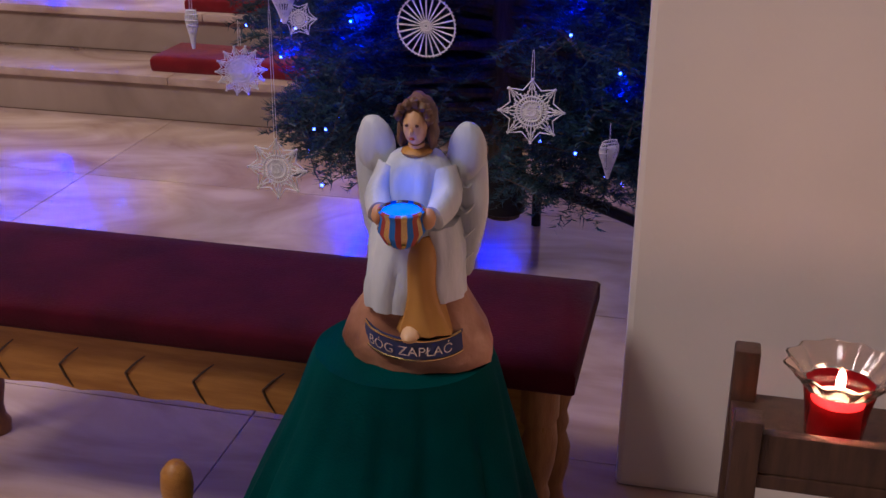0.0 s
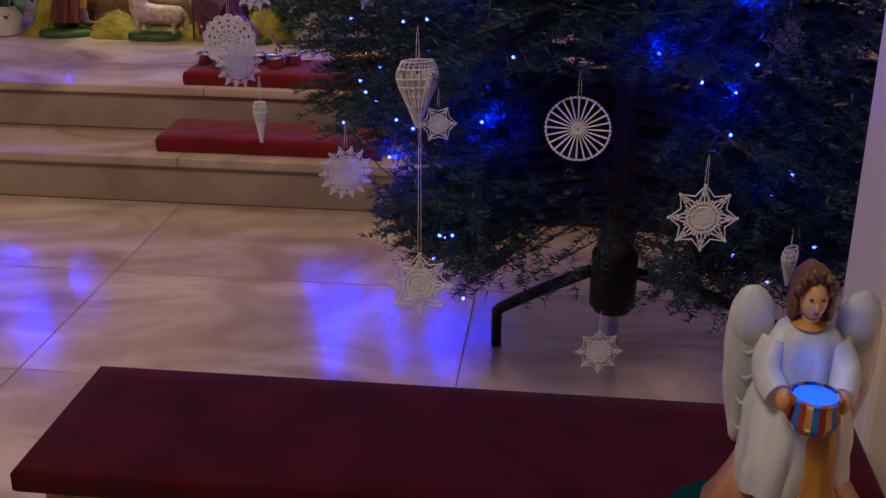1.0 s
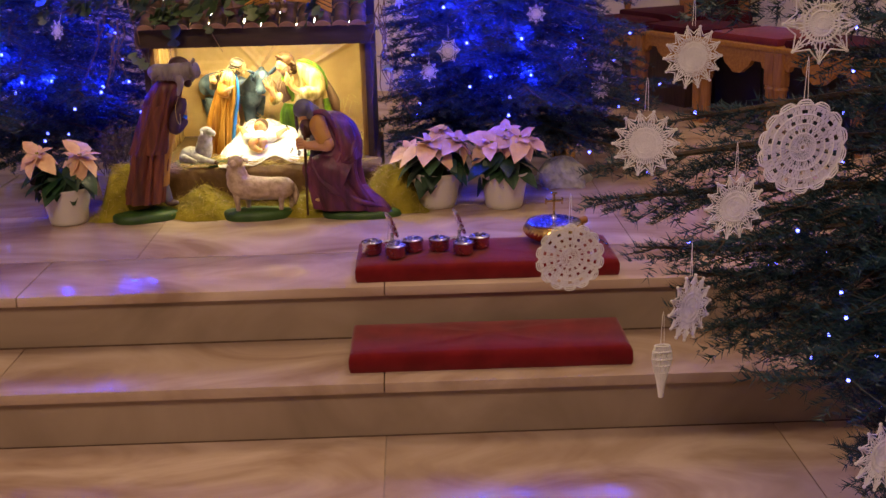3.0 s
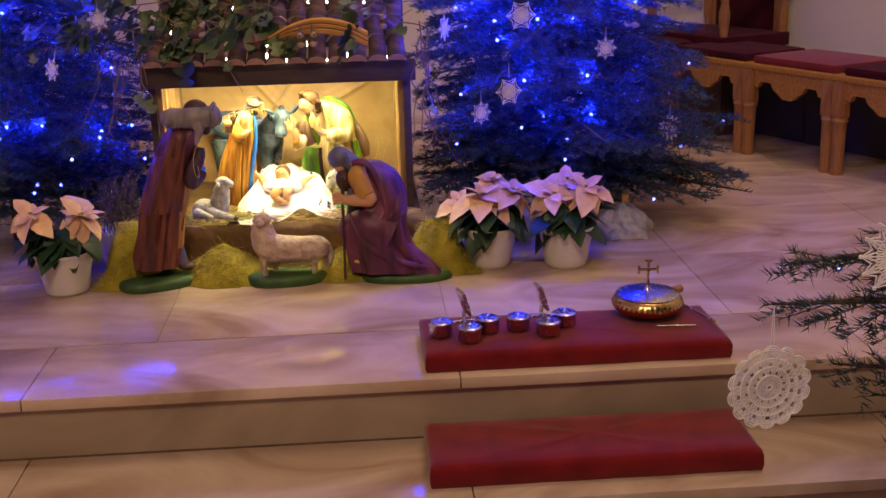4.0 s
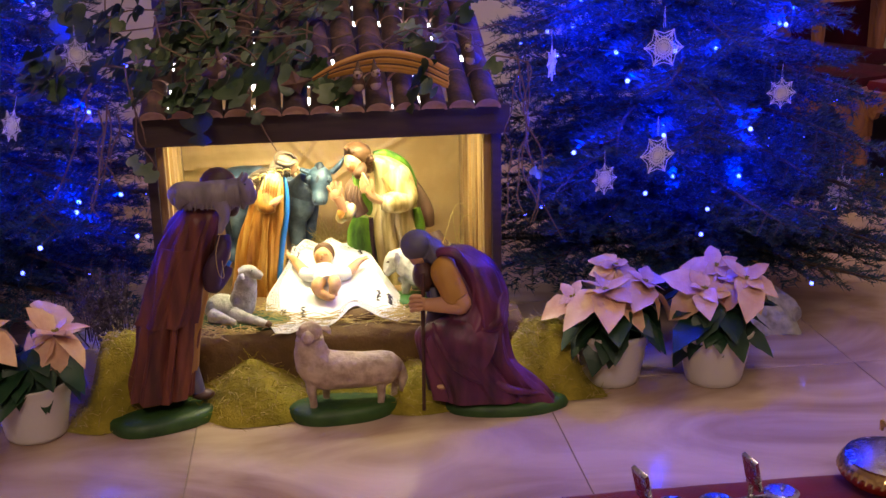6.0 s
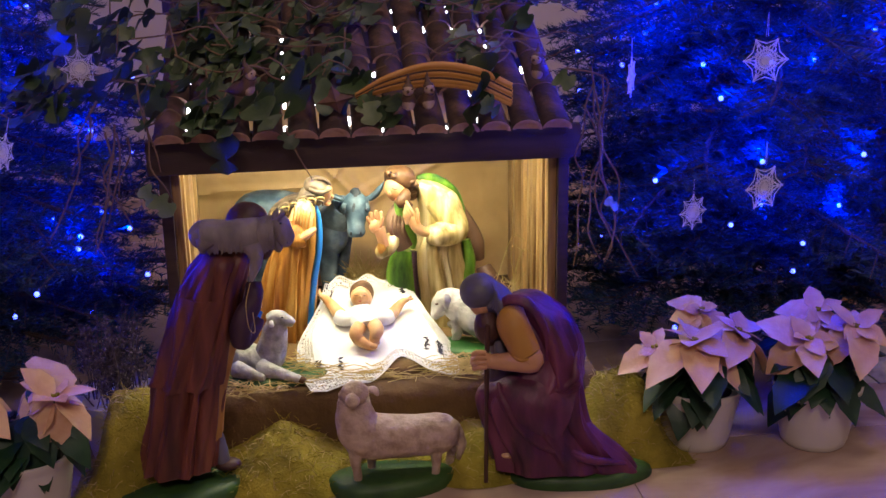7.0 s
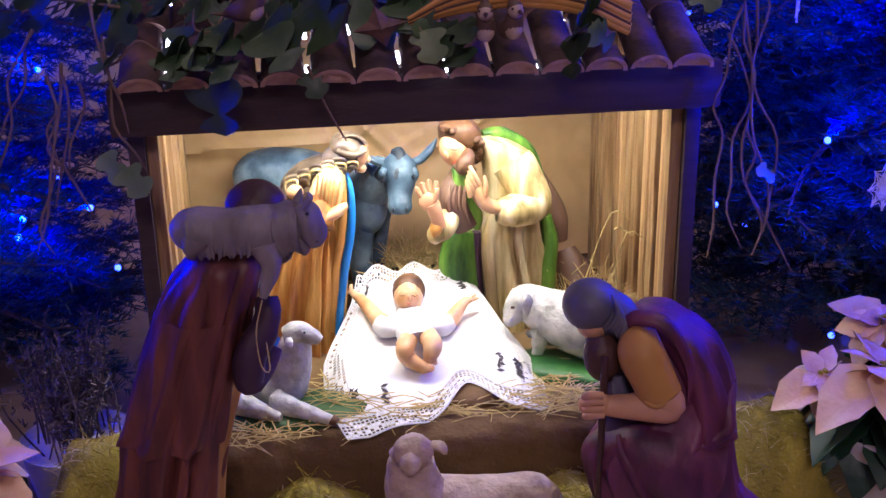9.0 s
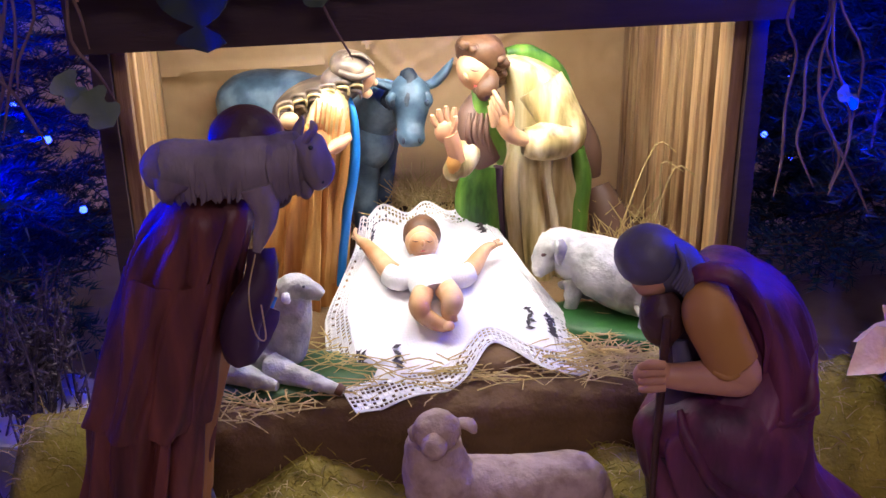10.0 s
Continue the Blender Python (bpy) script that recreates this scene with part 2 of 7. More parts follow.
SOIL = mat("dark_soil", (0.02, 0.014, 0.01), (0.04, 0.03, 0.02), 40, 0.95, bump=0.9, bscale=80)
# glow that imitates stable light leaking through the roof, not a lamp
LEAK_GLOW = mat("light_leak_glow", (1, 1, 1), emit=(1.0, 0.90, 0.78), power=14)
REDBLOOM = mat("red_paint", (0.30, 0.03, 0.02), (0.42, 0.05, 0.03), 12, 0.5)

# ---- mesh helpers ----


def catmull(pts, n):
    """n points a span along a smooth curve through the points (tuples of any length)."""
    p = [np.array(q, float) for q in pts]
    p = [2 * p[0] - p[1]] + p + [2 * p[-1] - p[-2]]
    out = []
    for i in range(1, len(p) - 2):
        a, b, c, d = p[i - 1], p[i], p[i + 1], p[i + 2]
        for k in range(n):
            t = k / n
            out.append(0.5 * (2 * b + (c - a) * t + (2 * a - 5 * b + 4 * c - d) * t * t + (3 * b - a - 3 * c + d) * t ** 3))
    out.append(p[-2])
    return out


class Shape:
    """Collects the faces of ONE mesh, each with its material."""

    def __init__(self):
        self.v, self.f, self.m, self.mats = [], [], [], []

    def slot(self, material):
        if material not in self.mats:
            self.mats.append(material)
        return self.mats.index(material)

    def add(self, verts, faces, material):
        o, s = len(self.v), self.slot(material)
        self.v.extend(tuple(map(float, q)) for q in verts)
        self.f.extend(tuple(o + i for i in f) for f in faces)
        self.m.extend([s] * len(faces))
        return self

    def rings(self, rings, material, cap=True, close=True):
        n = len(rings[0])
        verts = [q for r in rings for q in r]
        faces = []
        for i in range(len(rings) - 1):
            for j in range(n if close else n - 1):
                k = (j + 1) % n
                faces.append((i * n + j, i * n + k, (i + 1) * n + k, (i + 1) * n + j))
        if cap and close:
            faces.append(tuple(range(n - 1, -1, -1)))
            faces.append(tuple((len(rings) - 1) * n + j for j in range(n)))
        return self.add(verts, faces, material)

    def loft(self, spine, material, seg=40, folds=0, phase=0.0, twist=0.0, turn=0.0, steps=5, sharp=1.0):
        """A robe or body: level rings through (x, y, z, rx, ry, fold depth), with folds that run down it."""
        rings = []
        pts = catmull(spine, steps)
        c0, s0 = math.cos(turn), math.sin(turn)
        for i, q in enumerate(pts):
            x, y, z, rx, ry, amp = q
            u = i / (len(pts) - 1)
            ring = []
            for j in range(seg):
                a = 2 * math.pi * j / seg
                b = a + 0.22 * noise.noise((2.2 * math.cos(a) + phase, 2.2 * math.sin(a), 1.6 * u))
                w = 2 * abs(math.sin(0.5 * (folds * b + phase + twist * u))) ** (1 / sharp) - 1
                w += 0.35 * math.sin(2 * folds * b + 3 * phase - 1.4 * twist * u) if folds else 0
                k = 1 + amp * w
                px, py = rx * k * math.cos(a), ry * k * math.sin(a)
                ring.append((x + px * c0 - py * s0, y + px * s0 + py * c0, z))
            rings.append(ring)
        return self.rings(rings, material)

    def tube(self, pts, radii, material, seg=10, steps=4, flat=1.0, lump=0.0):
        """A round limb or rod along a curve; radii at each of the points."""
        if isinstance(radii, (int, float)):
            radii = [radii] * len(pts)
        q = catmull([(*p, r) for p, r in zip(pts, radii)], steps) if steps > 1 else [np.array((*p, r), float) for p, r in zip(pts, radii)]
        rings, side = [], None
        for i, w in enumerate(q):
            d = (q[min(i + 1, len(q) - 1)] - q[max(i - 1, 0)])[:3]
            d = d / (np.linalg.norm(d) + 1e-9)
            if side is None:
                ref = np.array((0, 0, 1.0)) if abs(d[2]) < 0.9 else np.array((1.0, 0, 0))
                side = np.cross(ref, d)
            side = side - d * np.dot(side, d)
            side /= np.linalg.norm(side) + 1e-9
            up = np.cross(d, side)
            r = max(w[3], 1e-4)
            ring = []
            for j in range(seg):
                a = 2 * math.pi * j / seg
                k = 1 + (lump * math.sin(7 * a + i * 1.9) if lump else 0)
                ring.append(w[:3] + r * k * (math.cos(a) * side + flat * math.sin(a) * up))
            rings.append(ring)
        return self.rings(rings, material)

    def ball(self, c, r, material, seg=16, rot=None, lump=0.0, freq=30.0):
        """An ellipsoid, turned by rot (a matrix), lumpy where asked for."""
        rx, ry, rz = (r, r, r) if isinstance(r, (int, float)) else r
        R = rot.to_3x3() if rot else Matrix.Identity(3)
        rows = seg // 2
        verts, faces = [], []
        for i in range(rows + 1):
            p = math.pi * i / rows
            for j in range(seg):
                a = 2 * math.pi * j / seg
                q = Vector((rx * math.sin(p) * math.cos(a), ry * math.sin(p) * math.sin(a), rz * math.cos(p)))
                if lump:
                    q = q * (1 + lump * noise.noise((q + Vector(c)) * freq))
                verts.append(Vector(c) + R @ q)
        for i in range(rows):
            for j in range(seg):
                k = (j + 1) % seg
                faces.append((i * seg + j, (i + 1) * seg + j, (i + 1) * seg + k, i * seg + k))
        return self.add(verts, faces, material)

    def turned(self, profile, c, material, seg=24, cap=True, scale=(1, 1)):
        """A turned piece: (radius, height) pairs round an upright axis at c."""
        rings = [[(c[0] + scale[0] * r * math.cos(2 * math.pi * j / seg), c[1] + scale[1] * r * math.sin(2 * math.pi * j / seg), c[2] + h) for j in range(seg)] for r, h in profile]
        return self.rings(rings, material, cap)

    def box(self, lo, hi, material, bevel=0.0, m=None):
        """A block with chamfered edges."""
        (x0, y0, z0), (x1, y1, z1) = lo, hi
        b = min(bevel, 0.49 * min(x1 - x0, y1 - y0, z1 - z0))
        M = m or Matrix.Identity(4)
        if b <= 0:
            verts = [(x, y, z) for z in (z0, z1) for y in (y0, y1) for x in (x0, x1)]
            faces = [(0, 2, 3, 1), (4, 5, 7, 6), (0, 1, 5, 4), (2, 6, 7, 3), (0, 4, 6, 2), (1, 3, 7, 5)]
            return self.add([M @ Vector(q) for q in verts], faces, material)
        bm = bmesh.new()
        bmesh.ops.create_cube(bm, size=1, matrix=Matrix.LocRotScale(((x0 + x1) / 2, (y0 + y1) / 2, (z0 + z1) / 2), None, (x1 - x0, y1 - y0, z1 - z0)))
        bmesh.ops.bevel(bm, geom=bm.edges[:], offset=b, segments=2, profile=0.6, affect="EDGES")
        bm.verts.index_update()
        self.add([M @ q.co for q in bm.verts], [tuple(q.index for q in f.verts) for f in bm.faces], material)
        bm.free()
        return self

    def sheet(self, grid, material, thick=0.0):
        """A surface from rows of points, with a thickness downwards where asked for."""
        n, k = len(grid), len(grid[0])
        verts = [q for row in grid for q in row]
        faces = [(i * k + j, i * k + j + 1, (i + 1) * k + j + 1, (i + 1) * k + j) for i in range(n - 1) for j in range(k - 1)]
        if thick:
            o = len(verts)
            verts += [(q[0], q[1], q[2] - thick) for q in verts]
            faces += [tuple(o + a for a in reversed(f)) for f in faces]
            rim = [i for i in range(k)] + [i * k + k - 1 for i in range(1, n)] + [(n - 1) * k + j for j in range(k - 2, -1, -1)] + [i * k for i in range(n - 2, 0, -1)]
            for a, b in zip(rim, rim[1:] + rim[:1]):
                faces.append((b, a, o + a, o + b))
        return self.add(verts, faces, material)

    def ruffle(self, material, amp, freq):
        """Uneven folds, locks or dents: shifts the points of one material by a stretched noise."""
        k = self.slot(material)
        used = {i for f, m in zip(self.f, self.m) if m == k for i in f}
        for i in used:
            q = self.v[i]
            w = noise.noise_vector((q[0] * freq[0], q[1] * freq[1], q[2] * freq[2]))
            self.v[i] = (q[0] + amp * w[0], q[1] + amp * w[1], q[2] + 0.3 * amp * w[2])
        return self

    def mesh(self, name, smooth=True, origin=(0, 0, 0)):
        me = bpy.data.meshes.new(name)
        o = Vector(origin)
        me.from_pydata([Vector(q) - o for q in self.v], [], self.f)
        for material in self.mats:
            me.materials.append(material)
        me.polygons.foreach_set("material_index", self.m)
        me.polygons.foreach_set("use_smooth", [smooth] * len(self.f))
        if smooth:
            me.set_sharp_from_angle(angle=radians(48))
        me.update()
        return me


def thing(name, shape, origin, label, category, group="", kind="", smooth=True):
    """A top-level object of one mesh with its origin at its foot."""
    ob = new(name, shape.mesh(name, smooth, origin))
    ob.location = origin
    return tagged(ob, label, category, group, kind)


def group_of(name, origin, label, category, group="", kind=""):
    """A top-level Empty that will parent its parts."""
    ob = new(name)
    ob.empty_display_size = 0.05
    ob.location = origin
    return tagged(ob, label, category, group, kind)


def part(name, shape, parent, label="", smooth=True, kind=""):
    """One mesh under a thing or under a part; its points are given in the world."""
    base = parent.matrix_basis.copy()
    if parent.parent:
        base = parent.parent.matrix_basis @ base
    ob = new(name, shape.mesh(name, smooth, base.translation))
    ob.parent = parent
    return tagged(ob, label, kind=kind)


def piece(name, me, parent, m):
    """A piece on shared mesh data, at a pose in its parent's frame."""
    ob = new(name, me)
    ob.parent = parent
    ob.matrix_basis = m
    return ob
# ---- the setting ----
FLOOR_Z, TREAD_Z, DAIS_Z = 0.0, 0.17, 0.34


def slabs(name, x0, x1, y0, y1, z, sx, sy, material, label, under=0.04):
    """A floor of slabs: a bed of grout with each slab a piece of its own."""
    bed = Shape().box((x0, y0, z - under - 0.02), (x1, y1, z - 0.004), GROUT)
    ob = tagged(new(name, bed.mesh(name, False)), label, kind="structure")
    nx, ny = max(1, round((x1 - x0) / sx)), max(1, round((y1 - y0) / sy))
    dx, dy = (x1 - x0) / nx, (y1 - y0) / ny
    me = Shape().box((-dx / 2 + 0.0012, -dy / 2 + 0.0012, -0.03), (dx / 2 - 0.0012, dy / 2 - 0.0012, 0), material, 0.0018).mesh("slab", False)
    for j in range(ny):
        for i in range(nx):
            piece("slab", me, ob, pose(x0 + (i + 0.5) * dx, y0 + (j + 0.5) * dy, z))
    return ob


def walls():
    """The church round the place: thick walls, pillar and ceiling."""
    s = Shape().box((-6.0, 4.2, 0), (6.0, 4.5, 6.2), PLASTER)
    tagged(new("wall_north", s.mesh("wall_north", False)), "cream plastered church wall behind the chancel", kind="structure")
    s = Shape().box((-6.3, -10, 0), (-6.0, 4.5, 6.2), PLASTER)
    tagged(new("wall_west", s.mesh("wall_west", False)), "cream plastered side wall of the church", kind="structure")
    s = Shape().box((6.0, -10, 0), (6.3, 4.5, 6.2), PLASTER)
    tagged(new("wall_east", s.mesh("wall_east", False)), "cream plastered side wall of the church", kind="structure")
    s = Shape().box((-6.0, -10.3, 0), (6.0, -10, 6.2), PLASTER)
    tagged(new("wall_south", s.mesh("wall_south", False)), "cream plastered end wall of the church", kind="structure")
    s = Shape().box((-6.3, -10.3, 6.2), (6.3, 4.5, 6.4), PLASTER)
    tagged(new("ceiling", s.mesh("ceiling", False)), "plain plastered church ceiling", kind="structure")
    s = Shape().box((1.95, -2.00, 0), (3.4, -1.74, 6.2), PLASTER, 0.012)
    tagged(new("pillar", s.mesh("pillar", False)), "cream plastered square pillar beside the bench", kind="structure")
    # the wall behind the stalls, which stands askew
    m = pose(2.55, 2.75, 0, 0, 0, -65)
    s = Shape().box((-1.6, 0, 0.3), (3.0, 0.25, 6.2), PLASTER, 0, m)
    tagged(new("wall_stalls", s.mesh("wall_stalls", False)), "beige plastered wall behind the wooden stalls", kind="structure")


walls()
slabs("floor", -3.2, 3.4, -6.4, -0.02, FLOOR_Z, 1.1, 0.64, MARBLE, "polished pinkish brown marble church floor with fine joints")
bed = Shape().box((-6, -10, -0.2), (6, 4.2, -0.065), GROUT)
tagged(new("ground", bed.mesh("ground", False)), "plain floor of the church", kind="structure")


def step(name, y_riser, y_back, z, x0=-3.2, x1=3.4):
    """A step: recessed riser and tread slabs with a rounded nose."""
    s = Shape().box((x0, y_riser, z - 0.17), (x1, y_riser + 0.05, z - 0.032), RISER, 0.0)
    ob = tagged(new(name, s.mesh(name, False)), "marble step with a grey-beige riser and pinkish tread", kind="structure")
    part("joint", Shape().box((x0, y_riser - 0.003, z - 0.172), (x1, y_riser + 0.003, z - 0.1668), JOINT), ob, "dark joint at the foot of the riser")
    n = 6
    dx = (x1 - x0) / n
    me = Shape().box((-dx / 2 + 0.0007, y_riser - 0.020, -0.032), (dx / 2 - 0.0007, y_back, 0), MARBLE, 0.006).mesh("tread_slab", True)
    for i in range(n):
        piece("tread_slab", me, ob, pose(x0 + (i + 0.5) * dx, 0, z))
    return ob


step("step_1", -0.022, 0.3125, TREAD_Z)
step("step_2", 0.313, 0.66, DAIS_Z)
slabs("dais_floor", -3.2, 3.4, 0.662, 4.2, DAIS_Z, 0.82, 0.59, MARBLE, "polished pinkish marble floor of the dais")


def cushion(name, lo, hi, material, label, group=""):
    """A flat velvet kneeling cushion, slightly domed, with a soft edge."""
    (x0, y0, z0), (x1, y1, z1) = lo, hi
    s = Shape()
    n, k = 26, 14
    cx, cy = (x0 + x1) / 2, (y0 + y1) / 2
    rings = []
    for u, inset in ((0.0, 0.004), (0.25, 0.0), (0.7, 0.0), (0.92, 0.005), (1.0, 0.016)):
        ring = []
        for (ax, ay), (bx, by), m in (((x0, y0), (x1, y0), n), ((x1, y0), (x1, y1), k), ((x1, y1), (x0, y1), n), ((x0, y1), (x0, y0), k)):
            for i in range(m):
                t = i / m
                px, py = ax + (bx - ax) * t, ay + (by - ay) * t
                dx, dy = cx - px, cy - py
                px += math.copysign(min(inset, abs(dx)), dx) * (1 if abs(dx) > 1e-6 else 0)
                py += math.copysign(min(inset, abs(dy)), dy)
                px, py = px + 0.003 * noise.noise((px * 9, py * 9, u)), py + 0.003 * noise.noise((px * 9, py * 9, u + 7))
                ring.append((px, py, z0 + (z1 - z0) * u + 0.002 * noise.noise((px * 7, py * 7, 3)) * u))
        rings.append(ring)
    for sh in (0.72, 0.35, 0.02):
        rings.append([(cx + (q[0] - cx) * sh, cy + (q[1] - cy) * sh, z1 + 0.006 * (1 - sh) + 0.002 * noise.noise((q[0] * 5, q[1] * 5, sh))) for q in rings[4]])
    s.rings(rings, material)
    return thing(name, s, (cx, cy, z0), label, "cushion", group)


cushion("kneeling_cushion", (0.0, 0.03, TREAD_Z), (0.805, 0.285, TREAD_Z + 0.058), VELVET, "flat red velvet kneeling cushion lying on the lower step", "kneeling cushions on the steps")
cushion("kneeling_cushion", (0.012, 0.33, DAIS_Z), (0.817, 0.615, DAIS_Z + 0.052), VELVET, "flat red velvet cushion on the upper step under silver vessels", "kneeling cushions on the steps")
# ---- the stable ----
SX0, SX1, SY0, SY1 = -0.80, 0.018, 1.457, 1.97


def stable():
    ob = group_of("nativity_stable", (-0.39, 1.7, DAIS_Z), "small wooden nativity stable with a terracotta tile roof, lit inside", "nativity stable")
    # plinth under the figures
    part("plinth", Shape().box((SX0 - 0.05, 1.315, DAIS_Z), (SX1 + 0.05, SY1 + 0.02, 0.494), SACK, 0.012), ob, "low box under brown sackcloth")
    grid = []
    for i in range(44):
        v = i / 43
        row = []
        for j in range(150):
            x = SX0 - 0.056 + (SX1 - SX0 + 0.112) * j / 149
            if v < 0.5:
                y, z = 1.286, DAIS_Z + 0.118 * v / 0.5
            elif v < 0.75:
                a = (v - 0.5) / 0.25 * math.pi / 2
                y, z = 1.325 - 0.039 * math.cos(a), DAIS_Z + 0.118 + 0.039 * math.sin(a)
            else:
                y, z = 1.325 + 0.10 * (v - 0.75) / 0.25, DAIS_Z + 0.157
            sag = 0.010 * noise.noise((x * 7, z * 5, 1.0)) + 0.006 * abs(noise.noise((x * 19, z * 8 + 3 * x, 4.0))) + 0.003 * noise.noise((x * 60, y * 60, z * 60))
            row.append((x, y - sag * (v < 0.75), z + (0.5 * sag if v > 0.5 else 0)))
        grid.append(row)
    part("sackcloth_cover", Shape().sheet(list(reversed(grid)), SACK), ob, "brown sackcloth sagging over the box's rounded edge")
    # crumpled paper on the back wall
    part("back_wall", Shape().box((SX0 - 0.03, SY1 + 0.006, 0.497), (SX1 + 0.03, SY1 + 0.03, 1.02), BEAM), ob)
    grid = []
    creases = ((0.0, 0.012, 0.775, -0.85, -0.52), (0.0, -0.05, 0.905, -0.30, 0.1), (1.4, 0.0, 1.42, -0.9, 0.1), (-1.1, 0.0, 0.30, -0.9, -0.35), (0.55, 0.0, 0.92, -0.5, 0.1))
    for i in range(80):
        z = 0.50 + 0.50 * i / 79
        row = []
        for j in range(130):
            x = SX0 + (SX1 - SX0) * j / 129
            cell = noise.voronoi((x * 7, z * 7, 2.0))[0]
            a = noise.noise((x * 4, z * 4, 2.0)) + 0.9 * (cell[1] - cell[0]) + 0.35 * abs(noise.noise((x * 21, z * 23, 8.0)))
            for lean, tilt, z0, xa, xb in creases:
                d = z - z0 - (lean + tilt) * x
                if xa < x < xb:
                    a += 0.9 * max(0, 1 - abs(d) * 60) + (0.5 if 0 < d < 0.05 else 0)
            row.append((x, SY1 - 0.006 - 0.011 * a, z))
        grid.append(row)
    s = Shape().sheet(grid, PAPER)
    part("back_paper", s, ob, "crumpled brown kraft paper backdrop with a fold across")
    # side walls: a board and laths
    for x0, x1, sign, xin in ((SX1 + 0.004, SX1 + 0.028, -1, SX1 + 0.004), (SX0 - 0.028, SX0 - 0.004, 1, SX0 - 0.004)):
        w = part("side_wall", Shape().box((x0, SY0 + 0.002, 0.34), (x1, SY1 + 0.005, 1.0), BEAM, 0.002), ob, "dark brown side board")
        n = 11
        for i in range(n):
            y = SY0 + 0.004 + (i + 0.5) * (SY1 - SY0 - 0.02) / n
            d = 0.5 * (SY1 - SY0 - 0.02) / n - random.uniform(0.006, 0.011)
            r = random.uniform(0.006, 0.024)
            lo, hi = (xin - r, y - d, 0.498), (xin - 0.0005, y + d, 0.985)
            if sign > 0:
                lo, hi = (xin + 0.0005, y - d, 0.498), (xin + r, y + d, 0.985)
            part("lath", Shape().box(lo, hi, PINE, 0.002), w)
    # front beam and ceiling strip
    part("front_beam", Shape().box((SX0 - 0.045, 1.425, 0.940), (SX1 + 0.045, 1.452, 1.012), BEAM, 0.003), ob, "dark brown fascia board")
    part("ridge_beam", Shape().box((SX0 - 0.04, 1.93, 1.22), (SX1 + 0.04, 1.97, 1.26), BEAM, 0.003), ob)
    part("gable", Shape().box((SX0 - 0.03, 1.975, 1.02), (SX1 + 0.03, 1.995, 1.24), BEAM), ob)
    # half-round tiles in four courses
    slope = math.atan2(0.24, 0.56)
    roof = part("roof", Shape().box((SX0 - 0.03, 1.44, -0.012), (SX1 + 0.03, 1.46, 0.0), BEAM, 0, Matrix.Translation((0, 0, 1.02))), ob, "tiled lean-to roof")
    n, w = 13, 0.0662
    for c in range(4):
        for i in range(n):
            r0, r1, L, th = 0.0320, 0.027, 0.165, 0.007
            s = Shape()
            outer, inner = [], []
            wob = random.uniform(-0.003, 0.003)
            for k in range(4):
                u = k / 3
                r = r0 + (r1 - r0) * u
                outer.append([(r * math.cos(math.pi * j / 10), L * u, r * 0.78 * math.sin(math.pi * j / 10)) for j in range(11)])
                inner.append([((r - th) * math.cos(math.pi * j / 10), L * u, (r - th) * 0.78 * math.sin(math.pi * j / 10)) for j in range(11)])
            s.rings(outer, TERRA, close=False)
            s.rings([list(reversed(q)) for q in inner], TERRA, close=False)
            s.rings([inner[0], outer[0]], MORTAR, close=False)
            s.rings([outer[-1], inner[-1]], TERRA, close=False)
            for e in (0, 10):
                s.rings([[q[e] for q in (outer if e else inner)], [q[e] for q in (inner if e else outer)]], TERRA, close=False)
            if c == 0:
                # mortar plug that closes the eaves tile
                s.add([(0, 0.004, 0.0)] + [((r0 - th) * math.cos(math.pi * j / 10), 0.004, (r0 - th) * 0.78 * math.sin(math.pi * j / 10)) for j in range(11)], [(0, j + 2, j + 1) for j in range(10)], MORTAR)
            me = s.mesh("tile")
            x = SX0 - 0.025 + (i + 0.5) * w + wob
            y, z = 1.388 + c * 0.142 * math.cos(slope), 1.006 + c * 0.142 * math.sin(slope) + 0.006
            piece("tile", me, roof, Matrix.Translation(Vector((x, y, z)) - Vector(ob.location)) @ Euler((slope + random.uniform(-0.02, 0.02), random.uniform(-0.05, 0.05), random.uniform(-0.03, 0.03))).to_matrix().to_4x4())
    # added glowing tubes under the joints between the tiles imitate leaking light
    for i in range(n + 1):
        x = SX0 - 0.025 + i * w
        if i in (0, n):
            continue
        y0, z0 = 1.405, 1.008
        s = Shape()
        for k in range(6):
            a = 0.02 + 0.095 * k + random.uniform(-0.02, 0.02)
            if random.random() < 0.55:
                continue
            b = a + random.uniform(0.006, 0.026)
            s.tube([(x, y0 + a * math.cos(slope), z0 + a * math.sin(slope) + 0.008), (x, y0 + b * math.cos(slope), z0 + b * math.sin(slope) + 0.008)], 0.0033, LEAK_GLOW, 6, 1)
        if s.f:
            part("light_slit", s, roof, "glowing tubes in place of light leaking between the roof tiles")
    return ob


stable()
# ---- the figures: painted plaster, one plain mesh each ----


def base_plate(s, c, rx, ry, h, material, turn=0.0, wob=0.06):
    rings = []
    for r, z in ((1.0, 0), (1.02, 0.3 * h), (0.98, 0.8 * h), (0.9, h), (0.5, h * 1.1), (0.02, h * 1.12)):
        ring = []
        for j in range(36):
            a = 2 * math.pi * j / 36
            k = r * (1 + wob * math.sin(3 * a + 1) + wob * 0.5 * math.sin(5 * a))
            px, py = rx * k * math.cos(a), ry * k * math.sin(a)
            ring.append((c[0] + px * math.cos(turn) - py * math.sin(turn), c[1] + px * math.sin(turn) + py * math.cos(turn), c[2] + z))
        rings.append(ring)
    s.rings(rings, material)


